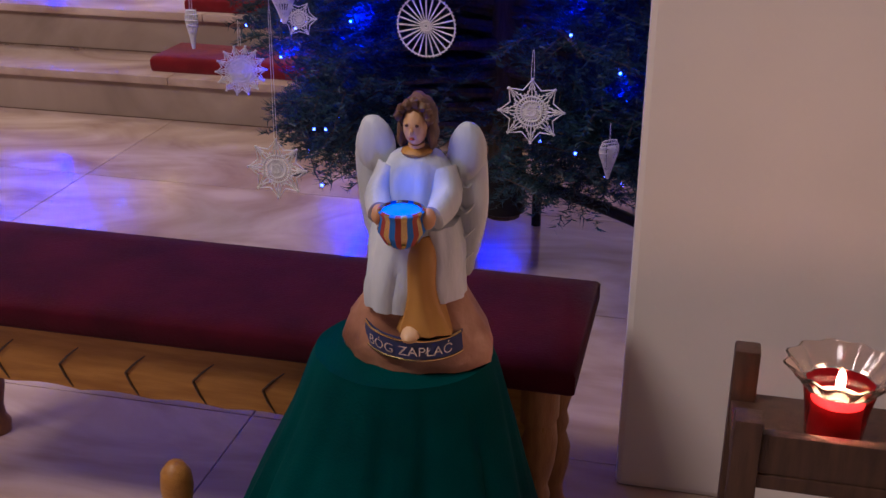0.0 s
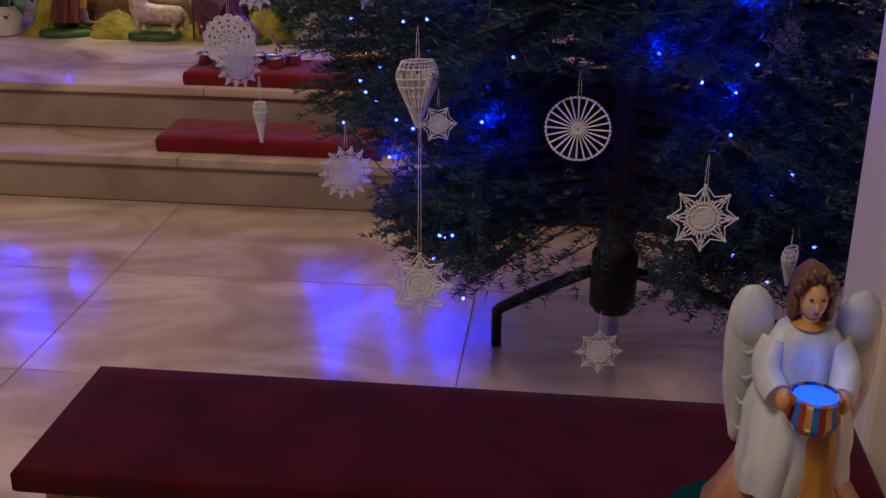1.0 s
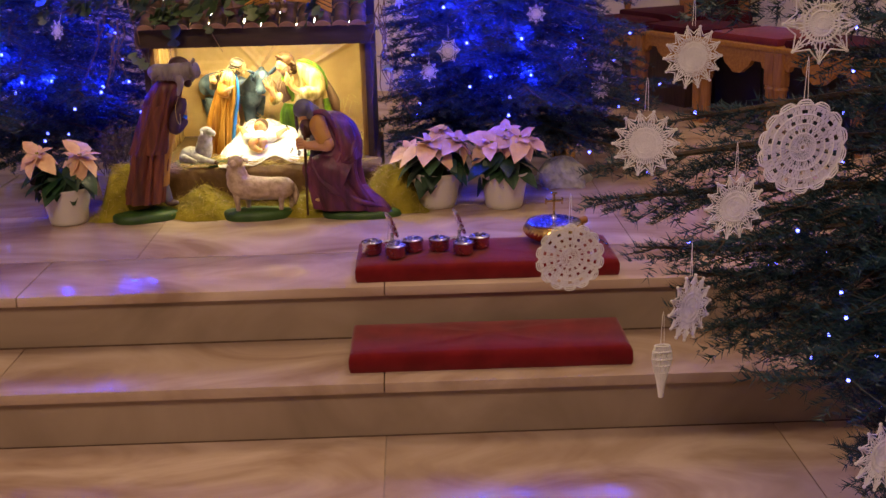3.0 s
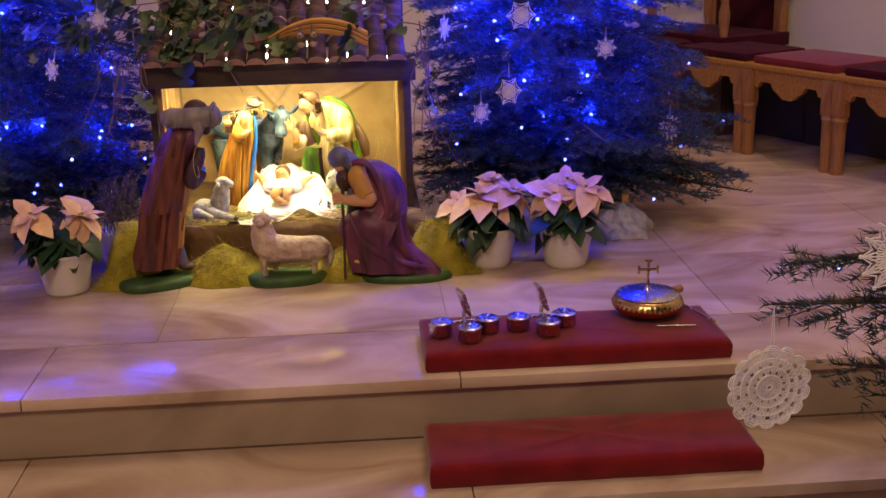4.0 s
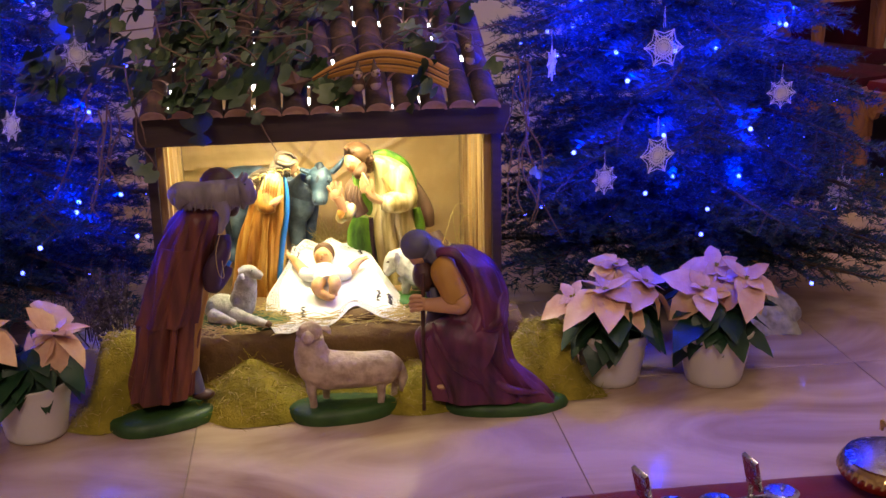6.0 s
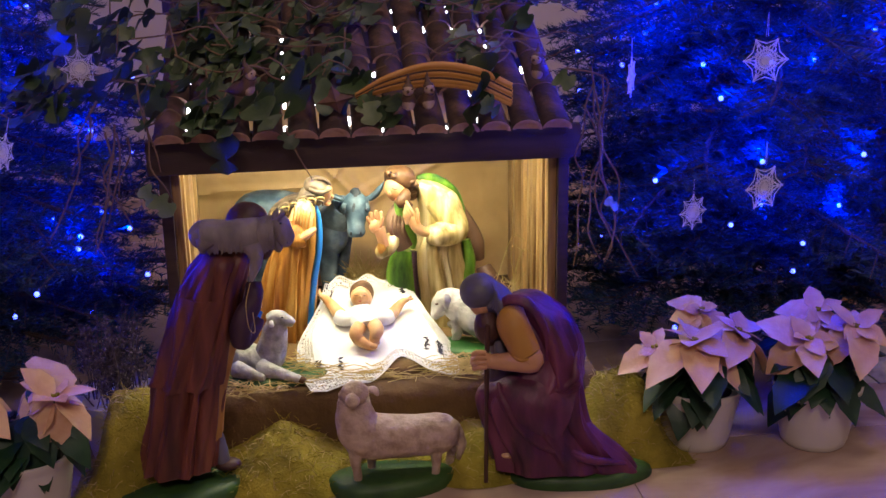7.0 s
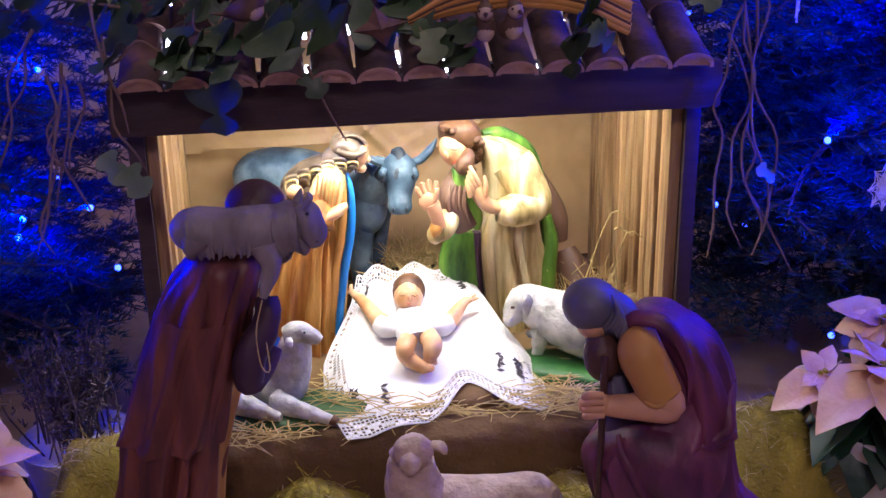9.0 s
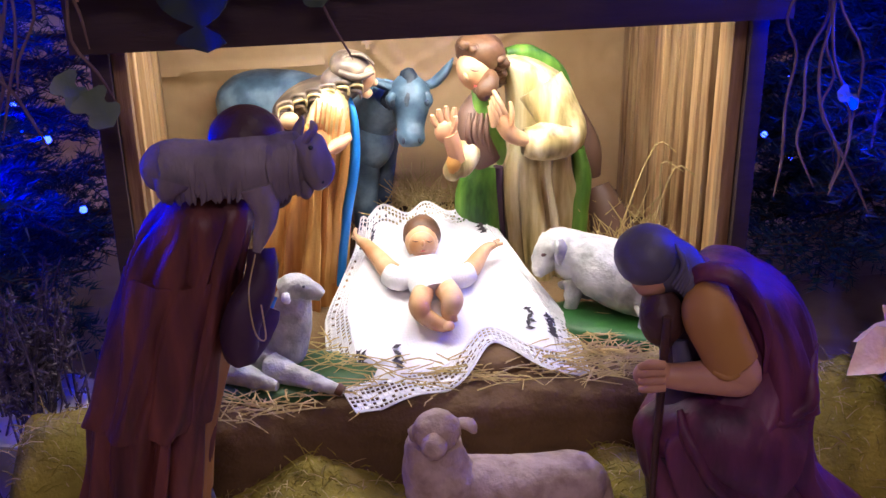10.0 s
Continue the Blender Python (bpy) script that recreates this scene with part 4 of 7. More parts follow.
    s.loft([(-.584, 1.665, .749, .033, .045, .04), (-.576, 1.665, .779, .038, .05, .05), (-.558, 1.665, .802, .04, .05, .05), (-.535, 1.660, .821, .034, .045, .03), (-.516, 1.658, .828, .017, .03, 0)], VEIL, 60, 8, 0.7, 1, 0, 6)
    s.ball((-.59, 1.600, .788), (0.0144, 0.0120, 0.0128), SKIN_PALE, 14)
    s.ruffle(ROBE_GOLD, .0045, (42, 42, 4))
    s.ruffle(VEIL, .0016, (60, 60, 60))
    return thing("kneeling_woman_statue", s, (X, Y, Z), "plaster kneeling woman in ochre robe, grey veil and blue-edged mantle", "statue")


def bowing_man():
    s = Shape()
    X, Y, Z = -0.215, 1.690, 0.497
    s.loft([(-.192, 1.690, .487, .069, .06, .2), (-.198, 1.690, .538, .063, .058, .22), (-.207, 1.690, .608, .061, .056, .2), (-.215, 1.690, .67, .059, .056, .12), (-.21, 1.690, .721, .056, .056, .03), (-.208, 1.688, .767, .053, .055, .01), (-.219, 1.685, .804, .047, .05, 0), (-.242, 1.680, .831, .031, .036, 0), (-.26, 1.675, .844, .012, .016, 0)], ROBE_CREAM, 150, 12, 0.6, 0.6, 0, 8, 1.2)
    # green mantle: a band down the breast, an edge along the back, panels beside the robe
    s.tube([(-.31, 1.645, .82), (-.306, 1.630, .79), (-.298, 1.622, .749), (-.286, 1.620, .714), (-.282, 1.620, .695)], [0.0102, 0.0187, 0.0204, 0.0137, 0.0044], ROBE_GREEN, 18, 6, flat=.5)
    s.tube([(-.263, 1.690, .844), (-.229, 1.700, .842), (-.186, 1.710, .813), (-.162, 1.715, .769), (-.149, 1.715, .727)], [0.0085, 0.0119, 0.0158, 0.0144, 0.0074], ROBE_GREEN, 16, 6)
    s.tube([(-.154, 1.665, .696), (-.145, 1.660, .653), (-.15, 1.660, .596), (-.157, 1.660, .528)], [0.0162, 0.0217, 0.0241, 0.0287], ROBE_GREEN, 18, 6, flat=.7)
    s.tube([(-.159, 1.725, .766), (-.136, 1.720, .72), (-.12, 1.715, .674), (-.111, 1.715, .63)], [0.0108, 0.0167, 0.0204, 0.0130], ROBE_TAUPE, 16, 6)
    s.tube([(-.101, 1.720, .608), (-.088, 1.700, .565), (-.079, 1.690, .518), (-.073, 1.690, .477)], [0.0191, 0.0323, 0.0430, 0.0489], ROBE_TAUPE, 20)
    s.tube([(-.299, 1.675, .677), (-.306, 1.670, .632), (-.304, 1.670, .575), (-.3, 1.670, .506)], [0.0263, 0.0361, 0.0397, 0.0445], ROBE_GREEN, 20)
    s.tube([(-.278, 1.660, .676), (-.28, 1.655, .617), (-.275, 1.655, .54)], [0.0123, 0.0163, 0.0163], ROBE_DARK, 14, 5, flat=.6)
    # brown wide sleeve and the raised hand
    s.tube([(-.29, 1.660, .798), (-.316, 1.640, .77), (-.319, 1.625, .736), (-.302, 1.625, .699)], [0.0158, 0.0239, 0.0255, 0.0222], ROBE_TAUPE, 20, 6)
    s.tube([(-.33, 1.612, .78), (-.335, 1.602, .749), (-.323, 1.606, .712)], [0.0025, 0.0043, 0.0025], ROBE_TAUPE, 8, 4)
    s.tube([(-.321, 1.612, .78), (-.326, 1.602, .749), (-.314, 1.606, .712)], [0.0025, 0.0041, 0.0026], ROBE_TAUPE, 8, 4)
    s.tube([(-.313, 1.612, .779), (-.317, 1.602, .748), (-.306, 1.606, .711)], [0.0026, 0.0041, 0.0026], ROBE_TAUPE, 8, 4)
    s.tube([(-.305, 1.612, .778), (-.307, 1.602, .747), (-.297, 1.606, .71)], [0.0025, 0.0041, 0.0026], ROBE_TAUPE, 8, 4)
    s.tube([(-.329, 1.615, .725), (-.346, 1.600, .707), (-.357, 1.595, .697), (-.361, 1.595, .685)], [0.0187, 0.0207, 0.0166, 0.0068], ROBE_CREAM, 18, 5)
    s.tube([(-.356, 1.588, .728), (-.359, 1.584, .712), (-.362, 1.584, .7)], [0.0099, 0.0111, 0.0050], ROBE_OCHRE, 14, 4)
    s.tube([(-.353, 1.588, .716), (-.359, 1.585, .741), (-.365, 1.585, .759)], [0.0116, 0.0124, 0.0128], SKIN, 14, 4)
    s.ball((-.371, 1.585, .764), (0.0157, 0.0100, 0.0182), SKIN, 14)
    s.tube([(-.381, 1.585, .77), (-.388, 1.584, .782), (-.389, 1.584, .789)], [0.0048, 0.0045, 0.0032], SKIN, 8, 3)
    s.tube([(-.374, 1.585, .771), (-.379, 1.584, .788), (-.38, 1.584, .797)], [0.0050, 0.0044, 0.0033], SKIN, 8, 3)
    s.tube([(-.366, 1.585, .772), (-.369, 1.584, .79), (-.369, 1.584, .801)], [0.0050, 0.0044, 0.0032], SKIN, 8, 3)
    s.tube([(-.359, 1.585, .773), (-.358, 1.584, .788), (-.357, 1.584, .798)], [0.0048, 0.0045, 0.0032], SKIN, 8, 3)
    s.tube([(-.362, 1.580, .763), (-.357, 1.578, .779), (-.357, 1.578, .787)], [0.0050, 0.0044, 0.0032], SKIN, 8, 3)
    # white sleeve bent across the breast, hand on the heart
    s.tube([(-.217, 1.655, .803), (-.194, 1.640, .763), (-.185, 1.625, .734), (-.222, 1.610, .729), (-.251, 1.610, .731)], [0.0375, 0.0351, 0.0316, 0.0281, 0.0193], ROBE_CREAM, 26, 7)
    s.tube([(-.244, 1.605, .734), (-.271, 1.600, .747), (-.284, 1.600, .768), (-.292, 1.602, .789)], [0.0128, 0.0154, 0.0157, 0.0116], SKIN_PALE, 16, 5, flat=.8)
    s.tube([(-.283, 1.592, .783), (-.292, 1.590, .801), (-.299, 1.596, .817)], [0.0050, 0.0050, 0.0033], SKIN_PALE, 8, 3)
    s.tube([(-.288, 1.592, .777), (-.296, 1.590, .795), (-.3, 1.596, .809)], [0.0050, 0.0050, 0.0033], SKIN_PALE, 8, 3)
    s.tube([(-.293, 1.592, .77), (-.299, 1.590, .788), (-.302, 1.596, .802)], [0.0050, 0.0050, 0.0033], SKIN_PALE, 8, 3)
    s.tube([(-.298, 1.592, .764), (-.302, 1.590, .782), (-.304, 1.596, .794)], [0.0050, 0.0050, 0.0033], SKIN_PALE, 8, 3)
    s.tube([(-.274, 1.588, .765), (-.273, 1.588, .786), (-.276, 1.590, .8)], [0.0050, 0.0041, 0.0033], SKIN_PALE, 8, 3)
    # bowed head, wavy hair and beard
    s.ball((-.319, 1.645, .833), (0.0239, 0.0270, 0.0305), SKIN_PALE, 24, Euler((0.1, -0.35, 0)).to_matrix().to_4x4())
    s.ball((-.334, 1.622, .831), (0.0033, 0.0050, 0.0074), SKIN_PALE, 10, Euler((0, -0.3, 0)).to_matrix().to_4x4())
    s.tube([(-.329, 1.617, .843), (-.322, 1.614, .841), (-.316, 1.615, .841)], [0.0007, 0.0012, 0.0007], HAIR, 6, 3)
    s.ball((-.306, 1.660, .858), (0.0375, 0.0360, 0.0289), HAIR_MID, 28, Euler((0, 0.2, 0)).to_matrix().to_4x4(), lump=0.06, freq=50)
    s.ball((-.335, 1.626, .877), (0.0072, 0.0080, 0.0064), HAIR_MID, 10, lump=0.3, freq=110)
    s.ball((-.334, 1.635, .873), (0.0074, 0.0080, 0.0066), HAIR_MID, 10, lump=0.3, freq=110)
    s.ball((-.329, 1.638, .871), (0.0074, 0.0080, 0.0066), HAIR_MID, 10, lump=0.3, freq=110)
    s.ball((-.323, 1.629, .87), (0.0074, 0.0080, 0.0066), HAIR_MID, 10, lump=0.3, freq=110)
    s.ball((-.318, 1.637, .87), (0.0074, 0.0080, 0.0066), HAIR_MID, 10, lump=0.3, freq=110)
    s.ball((-.318, 1.642, .863), (0.0074, 0.0080, 0.0066), HAIR_MID, 10, lump=0.3, freq=110)
    s.ball((-.319, 1.633, .87), (0.0074, 0.0080, 0.0066), HAIR_MID, 10, lump=0.3, freq=110)
    s.ball((-.313, 1.638, .859), (0.0074, 0.0080, 0.0066), HAIR_MID, 10, lump=0.3, freq=110)
    s.ball((-.305, 1.645, .864), (0.0074, 0.0080, 0.0066), HAIR_MID, 10, lump=0.3, freq=110)
    s.ball((-.303, 1.637, .855), (0.0074, 0.0080, 0.0066), HAIR_MID, 10, lump=0.3, freq=110)
    s.ball((-.304, 1.639, .864), (0.0074, 0.0080, 0.0066), HAIR_MID, 10, lump=0.3, freq=110)
    s.ball((-.301, 1.648, .849), (0.0074, 0.0080, 0.0066), HAIR_MID, 10, lump=0.3, freq=110)
    s.ball((-.297, 1.641, .86), (0.0074, 0.0080, 0.0066), HAIR_MID, 10, lump=0.3, freq=110)
    s.ball((-.291, 1.640, .848), (0.0074, 0.0080, 0.0066), HAIR_MID, 10, lump=0.3, freq=110)
    s.ball((-.286, 1.651, .853), (0.0077, 0.0080, 0.0068), HAIR_MID, 10, lump=0.3, freq=110)
    s.ball((-.288, 1.645, .845), (0.0077, 0.0080, 0.0068), HAIR_MID, 10, lump=0.3, freq=110)
    s.ball((-.287, 1.642, .852), (0.0074, 0.0080, 0.0066), HAIR_MID, 10, lump=0.3, freq=110)
    s.ball((-.279, 1.653, .842), (0.0074, 0.0080, 0.0066), HAIR_MID, 10, lump=0.3, freq=110)
    s.ball((-.273, 1.650, .845), (0.0077, 0.0080, 0.0068), HAIR_MID, 10, lump=0.3, freq=110)
    s.ball((-.272, 1.644, .842), (0.0077, 0.0080, 0.0068), HAIR_MID, 10, lump=0.3, freq=110)
    s.ball((-.271, 1.655, .839), (0.0077, 0.0080, 0.0068), HAIR_MID, 10, lump=0.3, freq=110)
    s.ball((-.27, 1.654, .838), (0.0077, 0.0080, 0.0068), HAIR_MID, 10, lump=0.3, freq=110)
    s.ball((-.281, 1.640, .85), (0.0094, 0.0100, 0.0068), HAIR_MID, 10, lump=0.3, freq=110)
    s.ball((-.283, 1.644, .845), (0.0091, 0.0100, 0.0066), HAIR_MID, 10, lump=0.3, freq=110)
    s.ball((-.275, 1.648, .84), (0.0094, 0.0100, 0.0068), HAIR_MID, 10, lump=0.3, freq=110)
    s.ball((-.281, 1.652, .835), (0.0094, 0.0100, 0.0068), HAIR_MID, 10, lump=0.3, freq=110)
    s.ball((-.279, 1.656, .829), (0.0094, 0.0100, 0.0068), HAIR_MID, 10, lump=0.3, freq=110)
    s.ball((-.273, 1.660, .823), (0.0094, 0.0100, 0.0068), HAIR_MID, 10, lump=0.3, freq=110)
    s.ball((-.28, 1.664, .818), (0.0094, 0.0100, 0.0068), HAIR_MID, 10, lump=0.3, freq=110)
    s.ball((-.274, 1.668, .813), (0.0094, 0.0100, 0.0068), HAIR_MID, 10, lump=0.3, freq=110)
    s.ball((-.272, 1.672, .807), (0.0094, 0.0100, 0.0068), HAIR_MID, 10, lump=0.3, freq=110)
    s.ball((-.278, 1.676, .802), (0.0094, 0.0100, 0.0068), HAIR_MID, 10, lump=0.3, freq=110)
    s.tube([(-.296, 1.632, .833), (-.3, 1.618, .821), (-.308, 1.612, .809), (-.31, 1.612, .798)], [0.0085, 0.0141, 0.0136, 0.0041], HAIR_MID, 14, 5)
    s.ball((-.314, 1.625, .809), (0.0111, 0.0100, 0.0060), HAIR_MID, 12, lump=0.3, freq=90)
    s.ball((-.32, 1.620, .817), (0.0041, 0.0030, 0.0013), REDBLOOM, 8)
    s.ruffle(ROBE_CREAM, .0035, (46, 46, 6))
    s.ruffle(ROBE_GREEN, .003, (50, 50, 8))
    s.ruffle(ROBE_TAUPE, .003, (50, 50, 12))
    s.ruffle(HAIR_MID, .002, (110, 110, 110))
    return thing("bowing_man_statue", s, (X, Y, Z), "plaster bowing bearded man in cream robe and green mantle", "statue")


def donkey():
    s = Shape()
    X, Y, Z = -0.45, 1.80, 0.497
    s.tube([(-.692, 1.900, .698), (-.662, 1.900, .726), (-.597, 1.890, .725), (-.534, 1.860, .715), (-.483, 1.800, .707), (-.454, 1.755, .743), (-.435, 1.720, .782)], [0.0185, 0.0488, 0.0575, 0.0556, 0.0505, 0.0403, 0.0280], DONKEY, 30, 6)
    s.ball((-.467, 1.765, .699), (0.0415, 0.0450, 0.0541), DONKEY, 24)
    # long head with a pale muzzle
    s.tube([(-.408, 1.705, .809), (-.409, 1.690, .796), (-.409, 1.675, .774), (-.411, 1.662, .752), (-.412, 1.652, .733), (-.412, 1.650, .722)], [0.0170, 0.0307, 0.0289, 0.0213, 0.0213, 0.0145], DONKEY, 28, 6, flat=.85)
    s.tube([(-.434, 1.672, .797), (-.44, 1.668, .789), (-.437, 1.668, .775)], [0.0058, 0.0077, 0.0034], DONKEY, 10, 3)
    s.ball((-.438, 1.655, .788), (0.0041, 0.0040, 0.0050), MANE, 10)
    s.ball((-.426, 1.632, .736), (0.0034, 0.0030, 0.0051), MANE, 8)
    s.tube([(-.387, 1.672, .795), (-.383, 1.668, .785), (-.387, 1.668, .771)], [0.0060, 0.0077, 0.0034], DONKEY, 10, 3)
    s.ball((-.387, 1.655, .785), (0.0043, 0.0040, 0.0051), MANE, 10)
    s.ball((-.402, 1.632, .735), (0.0033, 0.0030, 0.0050), MANE, 8)
    s.tube([(-.423, 1.700, .801), (-.441, 1.695, .803), (-.456, 1.690, .811), (-.469, 1.690, .815)], [0.0085, 0.0136, 0.0124, 0.0026], DONKEY, 16, 5, flat=.5)
    s.tube([(-.39, 1.700, .799), (-.37, 1.695, .804), (-.353, 1.690, .822), (-.341, 1.690, .842)], [0.0085, 0.0153, 0.0131, 0.0026], DONKEY, 16, 5, flat=.5)
    s.tube([(-.415, 1.700, .816), (-.407, 1.690, .817), (-.413, 1.668, .798), (-.417, 1.655, .781)], [0.0088, 0.0119, 0.0077, 0.0026], MANE, 12, 5)
    s.tube([(-.428, 1.700, .803), (-.437, 1.695, .792), (-.438, 1.700, .764)], [0.0051, 0.0068, 0.0018], MANE, 8, 3)
    s.tube([(-.432, 1.706, .794), (-.442, 1.701, .782), (-.442, 1.706, .754)], [0.0053, 0.0068, 0.0018], MANE, 8, 3)
    s.tube([(-.435, 1.712, .786), (-.447, 1.707, .773), (-.447, 1.712, .744)], [0.0053, 0.0068, 0.0018], MANE, 8, 3)
    s.tube([(-.439, 1.718, .777), (-.452, 1.713, .763), (-.452, 1.718, .735)], [0.0053, 0.0070, 0.0018], MANE, 8, 3)
    s.tube([(-.443, 1.724, .768), (-.457, 1.719, .754), (-.457, 1.724, .725)], [0.0053, 0.0070, 0.0018], MANE, 8, 3)
    s.tube([(-.448, 1.730, .76), (-.462, 1.725, .744), (-.462, 1.730, .715)], [0.0053, 0.0070, 0.0018], MANE, 8, 3)
    s.tube([(-.452, 1.736, .751), (-.467, 1.731, .734), (-.468, 1.736, .705)], [0.0053, 0.0070, 0.0018], MANE, 8, 3)
    s.tube([(-.456, 1.742, .742), (-.472, 1.737, .724), (-.473, 1.742, .695)], [0.0053, 0.0070, 0.0018], MANE, 8, 3)
    s.tube([(-.478, 1.760, .706), (-.478, 1.760, Z + .12), (-.478, 1.756, Z + .05), (-.478, 1.748, Z)], [.036, .024, .017, .022], DONKEY, 16)
    s.tube([(-.449, 1.800, .691), (-.449, 1.800, Z + .12), (-.449, 1.796, Z + .05), (-.449, 1.788, Z)], [.036, .024, .017, .022], DONKEY, 16)
    s.tube([(-.642, 1.860, .683), (-.642, 1.860, Z + .12), (-.642, 1.856, Z + .05), (-.642, 1.848, Z)], [.036, .024, .017, .022], DONKEY, 16)
    s.tube([(-.668, 1.930, .662), (-.668, 1.930, Z + .12), (-.668, 1.926, Z + .05), (-.668, 1.918, Z)], [.036, .024, .017, .022], DONKEY, 16)
    s.ruffle(DONKEY, .0018, (60, 60, 40))
    s.ruffle(MANE, .002, (90, 90, 60))
    return thing("donkey_statue", s, (X, Y, Z), "blue-grey painted plaster donkey with spread ears", "statue")


def sheep_standing():
    s = Shape()
    X, Y, Z = -0.390, 1.165, DAIS_Z
    base_plate(s, (X, Y - .012, Z), 0.128, 0.062, 0.030, GREENBASE, 0.03, 0.05)
    s.tube([(-.255, 1.165, .438), (-.279, 1.160, .447), (-.34, 1.158, .448), (-.404, 1.155, .453), (-.44, 1.153, .465), (-.454, 1.150, .51), (-.454, 1.148, .541)], [0.0238, 0.0401, 0.0421, 0.0453, 0.0474, 0.0380, 0.0309], FLEECE, 30, 7)
    s.ball((-.453, 1.140, .556), (0.0278, 0.0260, 0.0237), FLEECE, 20, Euler((0.5, 0, 0)).to_matrix().to_4x4())
    s.ball((-.459, 1.118, .552), (0.0150, 0.0180, 0.0140), FLEECE, 16, Euler((0.6, 0, 0)).to_matrix().to_4x4())
    s.tube([(-.43, 1.145, .561), (-.414, 1.140, .56), (-.408, 1.140, .548)], [0.0072, 0.0103, 0.0030], FLEECE, 10, 3, flat=.6)
    s.tube([(-.472, 1.150, .56), (-.479, 1.148, .55), (-.478, 1.148, .534)], [0.0070, 0.0090, 0.0031], FLEECE, 10, 3, flat=.6)
    s.tube([(-.452, 1.135, .454), (-.456, 1.135, Z + .075), (-.454, 1.135, Z + .026)], [.024, .011, .009], FLEECE, 14)
    s.tube([(-.423, 1.180, .428), (-.423, 1.180, Z + .075), (-.423, 1.180, Z + .026)], [.024, .011, .009], FLEECE, 14)
    s.tube([(-.299, 1.140, .438), (-.295, 1.140, Z + .075), (-.297, 1.140, Z + .026)], [.024, .011, .009], FLEECE, 14)
    s.tube([(-.266, 1.180, .414), (-.26, 1.180, Z + .075), (-.263, 1.180, Z + .026)], [.024, .011, .009], FLEECE, 14)
    s.tube([(-.252, 1.165, .456), (-.242, 1.165, .42), (-.247, 1.165, .384)], [0.0108, 0.0116, 0.0054], FLEECE, 12)
    s.ruffle(FLEECE, .0034, (75, 75, 75))
    return thing("sheep_statue", s, (X, Y, Z), "cream plaster sheep standing on a dark green oval base", "statue", "plaster sheep of the crib")


def sheep_lying():
    s = Shape()
    X, Y, Z = -0.640, 1.410, 0.497
    base_plate(s, (X + .022, Y - .022, Z), 0.118, 0.064, 0.013, GREENBASE, -0.12, 0.05)
    s.tube([(-.704, 1.430, .507), (-.68, 1.430, .523), (-.65, 1.425, .518), (-.623, 1.420, .531), (-.611, 1.415, .572), (-.604, 1.412, .606), (-.602, 1.412, .62)], [0.0196, 0.0362, 0.0392, 0.0347, 0.0301, 0.0234, 0.0146], FLEECE_GREY, 30, 7)
    s.tube([(-.618, 1.412, .616), (-.6, 1.408, .622), (-.58, 1.404, .617), (-.566, 1.402, .609)], [0.0160, 0.0188, 0.0136, 0.0073], FLEECE_GREY, 22, 5)
    s.tube([(-.613, 1.385, .625), (-.613, 1.380, .619), (-.609, 1.380, .614)], [0.0044, 0.0063, 0.0028], SHEET, 10, 3)
    s.ball((-.589, 1.386, .632), (0.0022, 0.0020, 0.0018), MANE, 8)
    s.tube([(-.639, 1.375, .523), (-.603, 1.345, .522), (-.572, 1.322, .52), (-.553, 1.312, .516)], [0.0204, 0.0131, 0.0102, 0.0077], FLEECE_GREY, 18)
    s.tube([(-.557, 1.312, .52), (-.549, 1.308, .516)], [0.0087, 0.0070], HAIR_MID, 10, 2)
    s.tube([(-.691, 1.375, .525), (-.662, 1.350, .522), (-.633, 1.335, .517)], [0.0190, 0.0131, 0.0063], FLEECE_GREY, 16)
    s.ruffle(FLEECE_GREY, .0026, (75, 75, 75))
    return thing("sheep_statue", s, (X, Y, Z), "grey-white plaster sheep lying with raised head on a green base", "statue", "plaster sheep of the crib")


def sheep_grazing():
    s = Shape()
    X, Y, Z = -0.150, 1.455, 0.497
    base_plate(s, (X + .012, Y - .020, Z), 0.135, 0.052, 0.018, GREENBASE2, -0.48, 0.04)
    s.tube([(-.237, 1.525, .584), (-.219, 1.520, .596), (-.189, 1.505, .586), (-.153, 1.480, .574), (-.114, 1.455, .563), (-.08, 1.430, .554), (-.064, 1.425, .546)], [0.0154, 0.0307, 0.0381, 0.0478, 0.0495, 0.0382, 0.0171], FLEECE_GREY, 32, 7)
    s.tube([(-.22, 1.515, .607), (-.235, 1.510, .591), (-.245, 1.505, .574), (-.249, 1.505, .563)], [0.0256, 0.0224, 0.0149, 0.0075], FLEECE_GREY, 22, 5)
    s.tube([(-.226, 1.478, .628), (-.226, 1.470, .614), (-.226, 1.474, .592)], [0.0064, 0.0096, 0.0033], FLEECE_GREY, 12, 3, flat=.6)
    s.ball((-.247, 1.484, .604), (0.0041, 0.0030, 0.0025), HAIR, 8)
    s.tube([(-.2, 1.490, .554), (-.2, 1.486, Z + .05), (-.204, 1.486, Z + .018)], [.024, .014, .011], FLEECE_GREY, 14)
    s.tube([(-.17, 1.520, .532), (-.17, 1.516, Z + .05), (-.174, 1.516, Z + .018)], [.024, .014, .011], FLEECE_GREY, 14)
    s.tube([(-.111, 1.410, .545), (-.111, 1.406, Z + .05), (-.115, 1.406, Z + .018)], [.024, .014, .011], FLEECE_GREY, 14)
    s.tube([(-.08, 1.460, .521), (-.08, 1.456, Z + .05), (-.084, 1.456, Z + .018)], [.024, .014, .011], FLEECE_GREY, 14)
    s.ruffle(FLEECE_GREY, .0034, (75, 75, 75))
    return thing("sheep_statue", s, (X, Y, Z), "white plaster sheep with lowered head on a bright green base", "statue", "plaster sheep of the crib")


